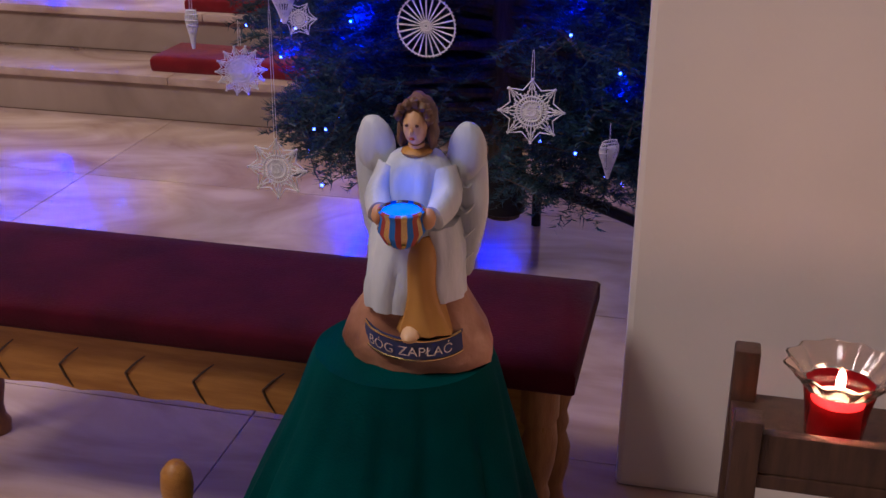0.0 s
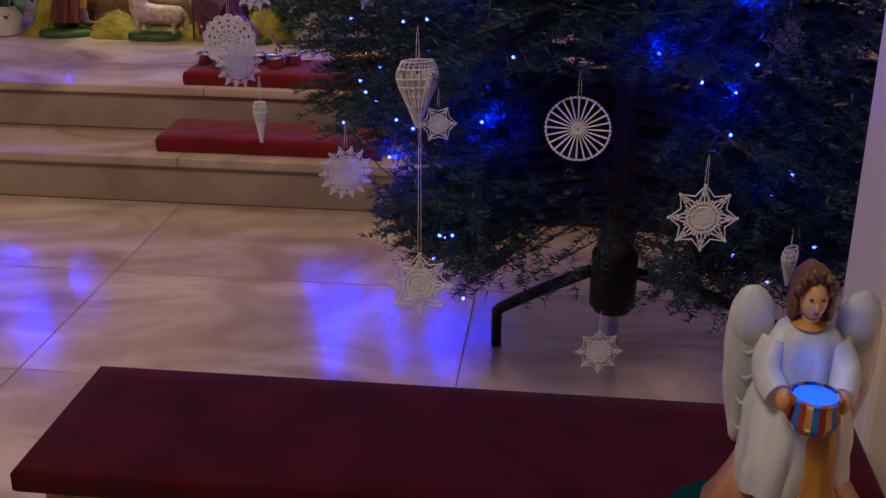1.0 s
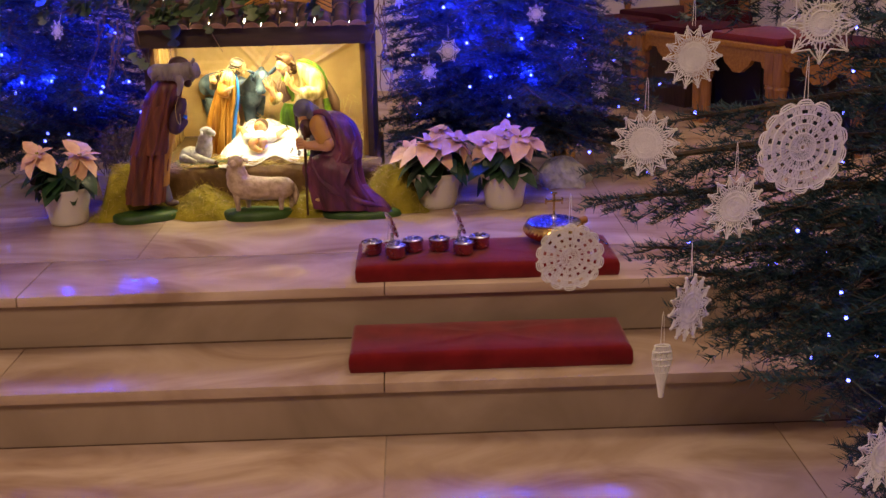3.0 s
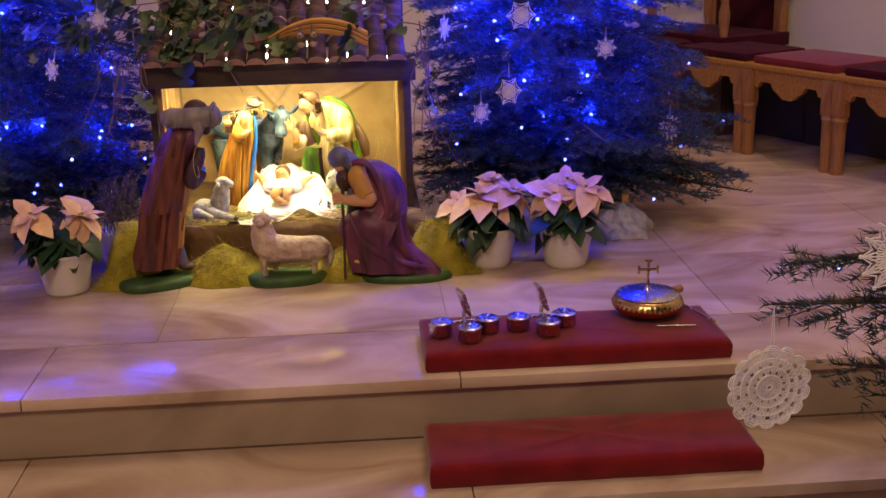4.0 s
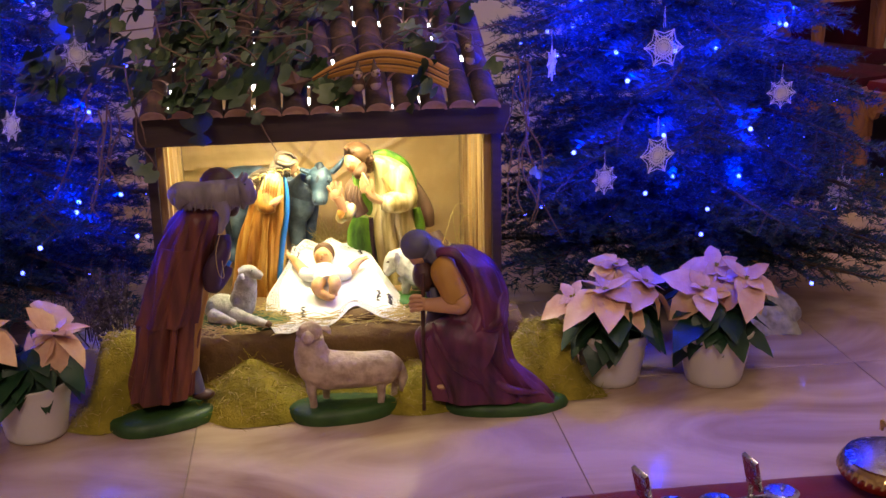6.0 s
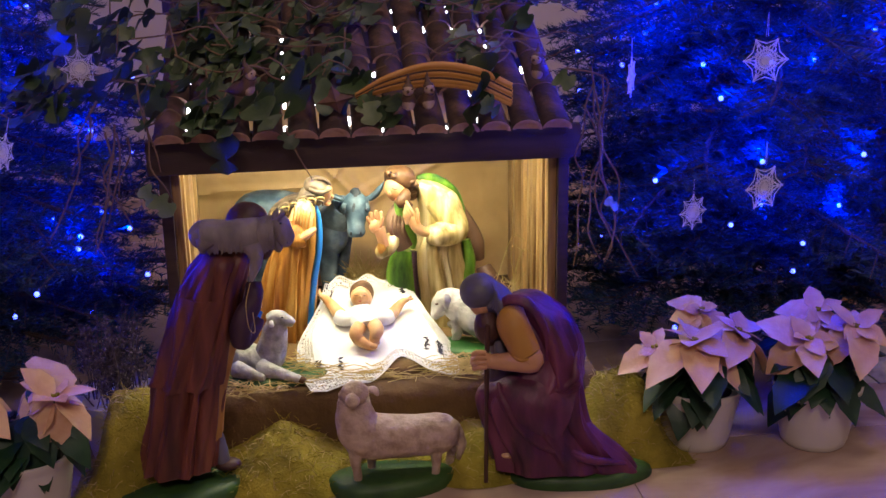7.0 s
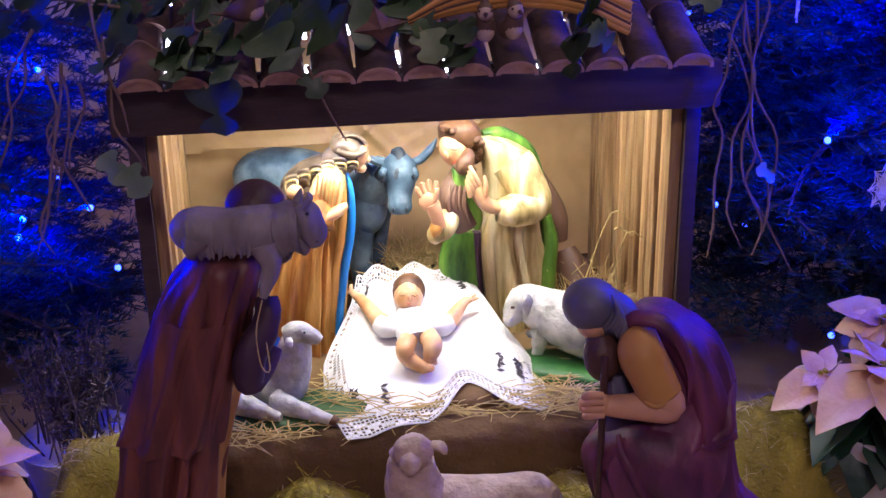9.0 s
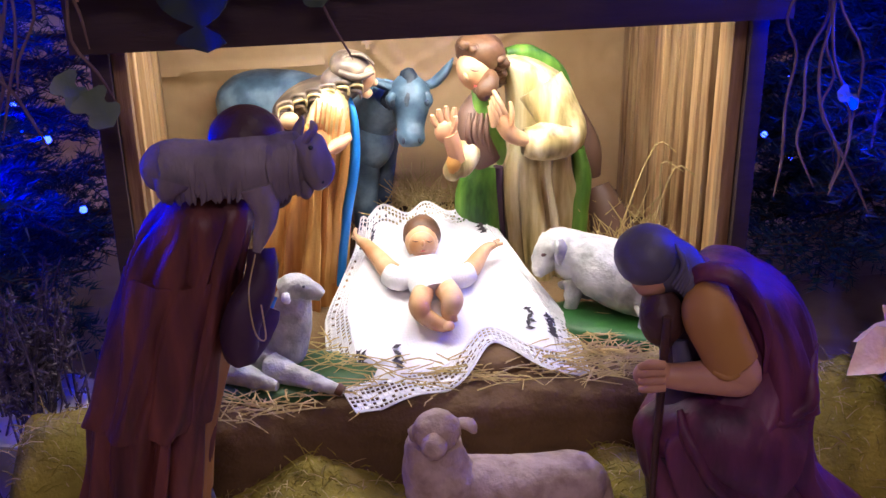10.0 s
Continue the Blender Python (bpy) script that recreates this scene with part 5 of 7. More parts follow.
standing_shepherd()
kneeling_shepherd()
kneeling_woman()
bowing_man()
donkey()
sheep_standing()
sheep_lying()
sheep_grazing()


# ---- the manger, its cloth and the child ----
def cloth_at(u, v):
    """A point of the cloth: u across 0..1, v from the front 0 to the head end 1."""
    side = abs(2 * u - 1)
    left = -0.536 - 0.026 * math.sin(math.pi * min(1, v * 1.15)) + 0.045 * max(0, v - 0.55) / 0.45
    right = -0.222 + 0.012 * math.sin(math.pi * v) - 0.080 * max(0, v - 0.35) / 0.65
    x = left + (right - left) * u
    lift = math.exp(-((u - 0.64) / 0.13) ** 2)
    front = 1.268 + 0.050 * u + 0.068 * lift + 0.020 * math.sin(math.pi * u)
    back = 1.672 - 0.012 * math.cos(5.5 * math.pi * u) * (side < 0.95)
    y = front + (back - front) * v
    plane = 0.548 + 0.33 * (y - 1.49)
    ramp = min(1, max(0, v / 0.34))
    ramp = ramp * ramp * (3 - 2 * ramp)
    low = 0.503 + 0.020 * lift
    z = low + (plane - low) * ramp
    z -= 0.026 * max(0, (side - 0.70) / 0.30) ** 1.5 * (0.3 + 0.7 * ramp) * (1 - 0.75 * max(0, v - 0.7) / 0.3)
    z = max(z, 0.503)
    z += 0.006 * noise.noise((u * 4, v * 4, 1.0)) * min(1, v * 3)
    z += 0.007 * abs(math.sin(11 * u + 2)) * max(0, 1 - v / 0.30) + 0.006 * max(0, v - 0.9) / 0.1 * abs(math.sin(8 * u))
    return (x, y, z)


def manger():
    ob = group_of("manger", (-0.385, 1.5, 0.497), "low wooden manger filled with straw under the white cloth", "manger")
    for x in (-0.505, -0.285):
        part("side_board", Shape().box((x - 0.008, 1.40, 0.497), (x + 0.008, 1.62, 0.516), OAK, 0.002), ob)
    part("end_board", Shape().box((-0.495, 1.392, 0.497), (-0.295, 1.404, 0.512), OAK, 0.002), ob)
    part("end_board", Shape().box((-0.455, 1.632, 0.497), (-0.325, 1.644, 0.565), OAK, 0.002), ob)
    s = Shape()
    s.ball((-0.395, 1.54, 0.500), (0.105, 0.11, 0.028), STRAW, 24, lump=0.12, freq=20)
    part("straw_filling", s, ob)
    s = Shape()
    s.ball((-0.335, 1.375, 0.500), (0.055, 0.030, 0.020), SACK, 22, lump=0.15, freq=30)
    part("sackcloth_fold", s, ob, "brown sackcloth bulging out under the cloth")


def crib_cloth():
    """Linen with a lace border: plain cloth inside, a net of threads at the rim."""
    ob = group_of("crib_cloth", (-0.385, 1.5, 0.54), "white linen cloth with a lace border draped over the manger", "cloth")
    at = cloth_at
    n, k = 60, 84
    s = Shape()
    grid = [[at(0.10 + 0.80 * j / n, 0.15 + 0.77 * i / k) for j in range(n + 1)] for i in range(k + 1)]
    s.sheet(grid, SHEET, 0.0015)
    part("linen", s, ob)
    s = Shape()

    def band(uv, rows, cols):
        pts = [[Vector(at(*uv(i / cols, j / rows))) for j in range(rows + 1)] for i in range(cols + 1)]
        for i in range(cols + 1):
            for j in range(rows):
                s.tube([pts[i][j], pts[i][j + 1]], 0.0012, LACE, 4, 1)
        for j in range(rows + 1):
            for i in range(cols):
                wide = 0.0022 if j in (0, rows) else 0.0012
                s.tube([pts[i][j], pts[i + 1][j]], wide, LACE, 4, 1)
        for i in range(cols):
            for j in range(rows):
                if (i // 3 + j) % 4 == 0 or j == 1 and i % 2:
                    s.add([pts[i][j], pts[i + 1][j], pts[i + 1][j + 1], pts[i][j + 1]], [(0, 1, 2, 3)], LACE)
    band(lambda a, b: (0.0 + a, 0.15 * b), 6, 50)
    band(lambda a, b: (0.0 + a, 0.92 + 0.08 * b), 4, 40)
    band(lambda a, b: (0.10 * b, 0.15 + 0.77 * a), 5, 52)
    band(lambda a, b: (0.90 + 0.10 * b, 0.15 + 0.77 * a), 5, 52)
    part("lace_border", s, ob, "white crocheted lace border", smooth=False)
    # dark flakes coloured as shaded cut-out sprays near corners and along the front hem
    s = Shape()
    rnd = random.Random(21)
    for cu, cv, flip, count in ((0.17, 0.27, 1, 16), (0.30, 0.24, 1, 9), (0.84, 0.28, -1, 14), (0.76, 0.30, -1, 6), (0.17, 0.88, 1, 7), (0.80, 0.86, -1, 9)):
        for a in range(count):
            u, v = cu + flip * 0.026 * ((a * 5) % 5 - 2) + rnd.uniform(-.010, .010), cv + 0.017 * ((a * 7) % 6 - 2.5) + rnd.uniform(-.006, .006)
            o, e = Vector(at(u, v)), Vector(at(u + 0.01, v))
            across = (e - o).normalized()
            along = (Vector(at(u, v + 0.01)) - o).normalized()
            up = across.cross(along) * 0.0022
            c, d = math.cos(a * 1.3), math.sin(a * 1.3)
            p, r = across * c + along * d, along * c - across * d
            s.add([o + up + p * w + r * h for w, h in ((-.0078, -.0012), (0, -.0036), (.0078, .0006), (0, .0034))], [(0, 1, 2, 3)], SHADE)
    part("cutwork", s, ob, "dark flakes coloured as the shade in cutwork openings", smooth=False)



def child():
    s = Shape()
    s.tube([(-.414, 1.557, .582), (-.412, 1.526, .578), (-.41, 1.497, .571), (-.407, 1.475, .561)], [0.0166, 0.0282, 0.0321, 0.0289], SHEET, 24, 5, flat=.8)
    s.tube([(-.415, 1.542, .583), (-.413, 1.559, .595)], [0.0116, 0.0119], SKIN_PALE, 12, 2)
    s.ball((-.411, 1.565, .603), (0.0247, 0.0280, 0.0282), SKIN_PALE, 26)
    s.ball((-.409, 1.578, .608), (0.0282, 0.0320, 0.0290), HAIR_MID, 24, lump=0.05, freq=60)
    s.ball((-.414, 1.538, .61), (0.0199, 0.0160, 0.0199), SKIN_PALE, 22)
    s.ball((-.415, 1.519, .62), (0.0033, 0.0040, 0.0050), SKIN_PALE, 10)
    s.tube([(-.429, 1.527, .622), (-.425, 1.523, .622), (-.421, 1.526, .621)], [0.0004, 0.0007, 0.0004], HAIR, 6, 3)
    s.tube([(-.409, 1.526, .621), (-.405, 1.520, .621), (-.401, 1.524, .621)], [0.0004, 0.0007, 0.0004], HAIR, 6, 3)
    s.ball((-.417, 1.507, .614), (0.0040, 0.0020, 0.0013), REDBLOOM, 8)
    s.tube([(-.445, 1.511, .573), (-.464, 1.528, .579), (-.478, 1.554, .589), (-.492, 1.577, .599), (-.503, 1.584, .604)], [0.0141, 0.0149, 0.0124, 0.0091, 0.0058], SKIN_PALE, 16, 5)
    s.tube([(-.376, 1.505, .571), (-.348, 1.515, .575), (-.332, 1.534, .583), (-.317, 1.548, .592), (-.304, 1.551, .595)], [0.0141, 0.0141, 0.0116, 0.0083, 0.0051], SKIN_PALE, 16, 5)
    s.tube([(-.433, 1.517, .575), (-.453, 1.508, .573), (-.466, 1.520, .576)], [0.0193, 0.0177, 0.0166], SHEET, 18, 4)
    s.tube([(-.387, 1.511, .574), (-.364, 1.504, .571), (-.348, 1.511, .573)], [0.0199, 0.0182, 0.0157], SHEET, 18, 4)
    s.tube([(-.501, 1.584, .605), (-.507, 1.590, .611), (-.504, 1.602, .615)], [0.0060, 0.0041, 0.0026], SKIN_PALE, 8, 2)
    s.tube([(-.502, 1.587, .606), (-.512, 1.587, .609)], [0.0041, 0.0025], SKIN_PALE, 8, 2)
    s.tube([(-.302, 1.551, .595), (-.292, 1.551, .596)], [0.0043, 0.0021], SKIN_PALE, 8, 2)
    s.tube([(-.304, 1.554, .597), (-.296, 1.557, .6)], [0.0043, 0.0021], SKIN_PALE, 8, 2)
    s.tube([(-.42, 1.482, .564), (-.432, 1.438, .565), (-.426, 1.430, .551), (-.407, 1.420, .541), (-.397, 1.416, .54)], [0.0153, 0.0156, 0.0129, 0.0104, 0.0072], SKIN_PALE, 20, 5)
    s.tube([(-.389, 1.482, .564), (-.387, 1.435, .57), (-.392, 1.429, .552), (-.39, 1.421, .542)], [0.0166, 0.0161, 0.0117, 0.0086], SKIN_PALE, 20, 5)
    s.ball((-.396, 1.414, .541), (0.0093, 0.0100, 0.0070), SKIN_PALE, 12)
    return thing("child_statue", s, (-0.40, 1.5, 0.56), "small plaster child lying with spread arms on the white cloth", "statue")


manger()
crib_cloth()
child()


def hay_mounds():
    """The yellow-green hay cover that lies against the plinth."""
    s = Shape()
    grid = []
    for i in range(34):
        v = i / 33
        row = []
        for j in range(150):
            u = j / 149
            x = -1.02 + 1.27 * u
            front = 1.105 + 0.02 * noise.noise((x * 6, 0, 0)) + 0.05 * max(0, (x - 0.05) / 0.2) + 0.05 * max(0, (-0.9 - x) / 0.12)
            front += 0.075 * math.exp(-((x + 0.79) / 0.12) ** 4) + 0.045 * math.exp(-((x + 0.39) / 0.12) ** 4) + 0.035 * math.exp(-((x + 0.02) / 0.14) ** 4)
            y = front + (1.31 - front) * v
            crest = 0.030 + 0.070 * math.exp(-((x + 0.60) / 0.085) ** 2) + 0.045 * math.exp(-((x + 0.20) / 0.06) ** 2) + 0.155 * math.exp(-((x + 0.90) / 0.085) ** 4) + 0.125 * math.exp(-((x - 0.115) / 0.095) ** 4)
            ends = min(1, max(0, (x + 1.02) / 0.08)) * min(1, max(0, (0.25 - x) / 0.08))
            z = crest * ends * min(1, math.sin(min(1, v * 1.25) * math.pi / 2) ** 0.8)
            z += 0.010 * noise.noise((x * 26, y * 26, 2)) * min(1, v * 4) + 0.004 * noise.noise((x * 80, y * 80, 3))
            row.append((x, y, DAIS_Z + max(0.0015, z)))
        grid.append(row)
    s.sheet(list(reversed(grid)), MOSS)
    return thing("hay_cover", s, (-0.385, 1.2, DAIS_Z), "yellow-green hay heaped in low mounds against the plinth", "hay", kind="stuff")


def straw():
    """Loose straw on the ledge, behind the manger and in the corner."""
    s = Shape()
    spots = [(-0.385, 1.345, 0.30, 0.035, 0.500, 150, 0.06), (-0.385, 1.775, 0.10, 0.03, 0.52, 260, 1.1), (-0.40, 1.79, 0.06, 0.02, 0.57, 120, 1.2), (-0.07, 1.60, 0.06, 0.10, 0.53, 230, 1.2), (-0.66, 1.31, 0.08, 0.02, 0.50, 60, 0.1), (-0.12, 1.32, 0.09, 0.02, 0.505, 120, 0.15), (-0.36, 1.70, 0.06, 0.02, 0.56, 150, 1.0), (-0.17, 1.36, 0.10, 0.05, 0.503, 130, 0.06), (-0.52, 1.42, 0.06, 0.08, 0.503, 90, 0.1)]
    for cx, cy, dx, dy, z, count, up in spots:
        for _ in range(count):
            x, y = cx + random.gauss(0, dx * 0.55), cy + random.gauss(0, dy * 0.6)
            a, e, L = random.uniform(0, math.pi * 2), random.uniform(0, up), random.uniform(0.03, 0.09)
            d = Vector((math.cos(a) * math.cos(e), 0.6 * math.sin(a) * math.cos(e), math.sin(e)))
            p = Vector((x, y, z + random.uniform(0, 0.012)))
            q = p + d * L
            mid = (p + q) / 2 + Vector((random.uniform(-.006, .006), random.uniform(-.006, .006), random.uniform(0, .006)))
            s.tube([p, mid, q], [.0011, .0010, .0006], STRAW, 4, 1)
    for x, y, z, lean in ((-0.085, 1.55, 0.70, 0.02), (-0.050, 1.52, 0.72, -0.01), (-0.12, 1.60, 0.72, 0.03)):
        s.tube([(x, y, 0.5), (x + lean, y, (0.5 + z) / 2), (x + 2.2 * lean, y - .01, z), (x + 2.2 * lean + .03, y - .02, z - .01)], [.0016, .0015, .0013, .001], STRAW, 5, 3)
    return thing("loose_straw", s, (-0.385, 1.45, 0.5), "dry yellow straw scattered round the manger", "straw", kind="stuff", smooth=False)


def hay_fibres():
    """Fine fibres that stand out of the hay cover."""
    s = Shape()
    cover = bpy.data.objects["hay_cover"]
    o = cover.location
    vs = cover.data.vertices
    rnd = random.Random(21)
    for _ in range(3600):
        v = vs[rnd.randrange(len(vs))]
        p = v.co + o
        if p.z < DAIS_Z + .012 and rnd.random() < .6:
            continue
        d = Vector((rnd.gauss(0, 1), rnd.gauss(0, .7) - .4, rnd.gauss(0, .5) + .15))
        d.normalize()
        L = rnd.uniform(.010, .032)
        s.tube([p - v.normal * .001, p + d * L * .5 + Vector((0, 0, .003)), p + d * L], [.0007, .0007, .0004], rnd.choice((MOSS, MOSS, STRAW)), 3, 1)
    return thing("hay_fibres", s, tuple(o), "fine yellow-green fibres of hay over the mounds", "hay", kind="stuff", smooth=False)


hay_mounds()
hay_fibres()
straw()
# ---- in front of the steps: bench, angel, candle ----


def bench():
    ob = group_of("kneeling_bench", (1.28, -2.22, 0), "long honey-oak bench with a dark red velvet top and carved apron", "bench")
    x0, x1, y0, y1 = 0.665, 1.905, -2.385, -2.055
    s = Shape()
    grid_rings = []
    for inset, z in ((0.006, 0.398), (0.0, 0.404), (0.0, 0.432), (0.006, 0.439), (0.05, 0.442)):
        grid_rings.append([(x0 + inset, y0 + inset, z), (x1 - inset, y0 + inset, z), (x1 - inset, y1 - inset, z), (x0 + inset, y1 - inset, z)])
    s.rings(grid_rings, VELVET_DARK)
    part("upholstered_top", s, ob, "dark red velvet upholstery")
    for ya in (y0 + 0.025, y1 - 0.047):
        # apron with shallow arches cut into its lower edge
        s = Shape()
        n = 60
        up, lo = [], []
        for i in range(n + 1):
            x = x0 + 0.045 + (x1 - x0 - 0.09) * i / n
            u = (i / n * 9) % 1
            up.append((x, 0.398))
            lo.append((x, 0.285 + 0.006 * math.sin(math.pi * u)))
        front = [[(x, ya, z) for x, z in up], [(x, ya, z) for x, z in lo]]
        back = [[(x, ya + 0.022, z) for x, z in lo], [(x, ya + 0.022, z) for x, z in up]]
        s.rings([front[0], front[1], back[0], back[1], front[0]], OAK, close=False)
        apron = part("apron", s, ob, "honey-oak apron with carved chevrons")
        if ya < -2.3:
            for i in range(9):
                x = x0 + 0.16 + i * 0.118
                c = Shape()
                for dx, dz, ex, ez in ((0.0, 0.330, 0.038, 0.365), (0.0, 0.330, 0.020, 0.290)):
                    c.tube([(x + dx, ya - 0.001, dz), (x + (dx + ex) / 2 - 0.002, ya - 0.001, (dz + ez) / 2), (x + ex, ya - 0.001, ez)], [.0022, .0022, .001], OAK_DARK, 6, 2)
                part("chevron", c, apron, "dark carved chevron")
    for x in (x0 + 0.06, x1 - 0.06):
        part("end_rail", Shape().box((x - 0.011, y0 + 0.05, 0.29), (x + 0.011, y1 - 0.05, 0.398), OAK, 0.002), ob)
        for y in (y0 + 0.052, y1 - 0.052):
            prof = [(.028, .0), (.030, .02), (.022, .035), (.020, .06), (.028, .10), (.030, .14), (.021, .17), (.026, .19), (.021, .21), (.030, .25), (.034, .29), (.030, .325), (.034, .335), (.034, .397)]
            part("leg", Shape().turned(prof, (x, y, 0), OAK_UP, 20), ob)
    return ob


bench()


def angel_table():
    ob = group_of("draped_pedestal", (1.69, -2.52, 0), "small round pedestal draped to the floor in dark green cloth", "pedestal")
    part("column", Shape().turned([(.10, 0), (.10, .02), (.05, .05), (.05, .48), (.11, .49), (.11, .515)], (1.69, -2.52, 0), OAK_DARK, 24), ob)
    s = Shape()
    s.loft([(1.640, -2.52, .004, .29, .23, .06), (1.655, -2.52, .14, .245, .20, .055), (1.670, -2.52, .30, .195, .165, .04), (1.685, -2.52, .43, .150, .130, .02), (1.69, -2.52, .515, .122, .113, .006), (1.69, -2.52, .523, .105, .10, 0), (1.69, -2.52, .525, .01, .01, 0)], GREENCLOTH, 110, 13, 0.4, 0.5)
    part("drapery", s, ob, "dark green cloth falling in folds")


def angel():
    s = Shape()
    X, Y, Z = 1.712, -2.525, 0.525
    # rocky base
    rings = []
    for r, z in ((1.0, 0), (1.02, .02), (.93, .05), (.80, .09), (.70, .12), (.52, .155), (.1, .165)):
        rings.append([(X + .098 * r * (1 + .08 * noise.noise((j * .6, z * 40, 1))) * math.cos(2 * math.pi * j / 40), Y + .062 * r * (1 + .08 * noise.noise((j * .6, z * 40, 4))) * math.sin(2 * math.pi * j / 40), Z + z) for j in range(40)])
    s.rings(rings, PLASTERROCK)
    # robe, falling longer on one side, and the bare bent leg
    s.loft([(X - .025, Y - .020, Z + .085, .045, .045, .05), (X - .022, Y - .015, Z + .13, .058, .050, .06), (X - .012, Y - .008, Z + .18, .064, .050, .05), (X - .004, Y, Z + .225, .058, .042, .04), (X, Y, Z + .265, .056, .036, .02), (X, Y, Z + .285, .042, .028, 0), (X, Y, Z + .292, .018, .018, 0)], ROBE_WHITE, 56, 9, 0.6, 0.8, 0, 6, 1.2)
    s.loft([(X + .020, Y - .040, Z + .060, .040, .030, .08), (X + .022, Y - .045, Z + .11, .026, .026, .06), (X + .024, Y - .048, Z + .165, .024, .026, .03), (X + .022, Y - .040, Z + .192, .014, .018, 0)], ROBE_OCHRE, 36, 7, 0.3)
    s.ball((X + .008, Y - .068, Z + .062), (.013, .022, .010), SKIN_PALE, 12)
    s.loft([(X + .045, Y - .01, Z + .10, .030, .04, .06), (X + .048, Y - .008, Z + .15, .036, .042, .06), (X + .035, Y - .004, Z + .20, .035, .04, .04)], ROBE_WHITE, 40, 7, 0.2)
    # sleeves and hands
    for sg in (-1, 1):
        s.tube([(X + sg * .045, Y - .005, Z + .268), (X + sg * .056, Y - .022, Z + .238), (X + sg * .046, Y - .055, Z + .222)], [.021, .024, .018], ROBE_WHITE, 16)
        s.ball((X + sg * .040, Y - .070, Z + .226), (.013, .012, .014), SKIN, 12)
        # wing: a bulging folded shape with feather ridges
        lean = Euler((0.10, sg * 0.10, 0)).to_matrix().to_4x4()
        s.ball((X + sg * .078, Y + .022, Z + .215), (.034, .013, .112), ROBE_WHITE, 26, lean)
        s.ball((X + sg * .078, Y + .014, Z + .285), (.033, .016, .045), ROBE_WHITE, 22, lean)
        for k in range(5):
            zz = Z + .290 - .034 * k
            s.tube([(X + sg * .062, Y + .0085, zz), (X + sg * .078, Y + .0065, zz - .014), (X + sg * .092, Y + .0095, zz - .004)], [.0020, .0028, .0014], ROBE_WHITE, 6, 4)
    # bowl with stripes; its blue light
    seg = 24
    prof = [(.015, .190), (.028, .197), (.039, .213), (.034, .232), (.038, .239), (.033, .241)]
    for j in range(seg):
        a0, a1 = 2 * math.pi * j / seg, 2 * math.pi * (j + 1) / seg
        m = (REDBLOOM, BRASS, BLUE)[j % 3]
        pts = [(X + r * math.cos(a), Y - .078 + r * .8 * math.sin(a), Z + h) for a in (a0, a1) for r, h in prof]
        n = len(prof)
        s.add(pts, [(i, n + i, n + i + 1, i + 1) for i in range(n - 1)], m)
    s.turned([(.031, .2375), (.016, .2385), (.002, .239)], (X, Y - .078, Z), BULB_SOFT, 24, True, (1, .8))
    # collar, head, hair
    s.ball((X, Y - .006, Z + .292), (.026, .022, .008), ROBE_OCHRE, 16)
    s.tube([(X, Y - .004, Z + .288), (X, Y - .008, Z + .305)], [.014, .013], SKIN_PALE, 12, 1)
    s.ball((X, Y - .010, Z + .328), (.0205, .022, .027), SKIN_PALE, 20)
    s.ball((X, Y + .004, Z + .335), (.031, .027, .030), HAIR_MID, 20, lump=0.12, freq=70)
    for sg in (-1, 1):
        s.ball((X + sg * .025, Y - .002, Z + .315), (.010, .014, .021), HAIR_MID, 12, lump=0.2, freq=80)
        s.ball((X + sg * .0085, Y - .0305, Z + .332), (.0035, .002, .002), HAIR, 8)
    for k in range(14):
        a = math.pi * (k / 13)
        s.ball((X + .025 * math.cos(a), Y - .018 + .004 * math.sin(3 * k), Z + .338 + .019 * math.sin(a)), (.008, .008, .007), HAIR_MID, 8, lump=0.35, freq=120)
    s.ball((X, Y - .033, Z + .324), (.0035, .004, .006), SKIN_PALE, 8)
    s.ball((X, Y - .030, Z + .314), (.005, .002, .0015), REDBLOOM, 8)
    # banner that bends round the base, with its raised words
    rows = []
    for z in (.034, .062):
        rows.append([(X + .004 + .075 * math.sin(t * 1.05), Y - .012 - .058 * math.cos(t * 1.0), Z + z - .010 * (1 - t * t)) for t in [k / 10 - 1 for k in range(21)]])
    s.rings([rows[0], rows[1], [(p[0], p[1] + .006, p[2]) for p in rows[1]], [(p[0], p[1] + .006, p[2]) for p in rows[0]], rows[0]], BANNER, close=False)
    for row in rows:
        s.tube([(p[0], p[1] - .001, p[2]) for p in row[::2]], .0013, BRASS, 5, 2)
    curve = bpy.data.curves.new("words", "FONT")
    curve.body, curve.align_x, curve.size = "B\u00d3G ZAP\u0141A\u0106", "CENTER", 0.019
    tmp = bpy.data.objects.new("words", curve)
    me = bpy.data.meshes.new_from_object(tmp)
    pts = []
    for q in me.vertices:
        t = q.co.x / .075
        pts.append((X + .004 + .075 * math.sin(t * 1.05), Y - .0145 - .058 * math.cos(t * 1.0), Z + .041 + q.co.y - .010 * (1 - t * t)))
    s.add(pts, [tuple(p.vertices) for p in me.polygons], SILVER)
    bpy.data.objects.remove(tmp)
    bpy.data.meshes.remove(me)
    bpy.data.curves.remove(curve)
    s.v = [(X + (a - X) * (1.0 - .25 * min(1, max(0, (c - Z - .05) / .08))), b, Z + (c - Z) * .95) for a, b, c in s.v]
    s.ruffle(ROBE_WHITE, .0032, (70, 70, 22))
    s.ruffle(PLASTERROCK, .006, (40, 40, 40))
    s.ruffle(HAIR_MID, .002, (110, 110, 110))
    return thing("angel_statue", s, (X, Y, Z), "painted plaster angel money box holding a striped bowl, on green cloth", "statue")


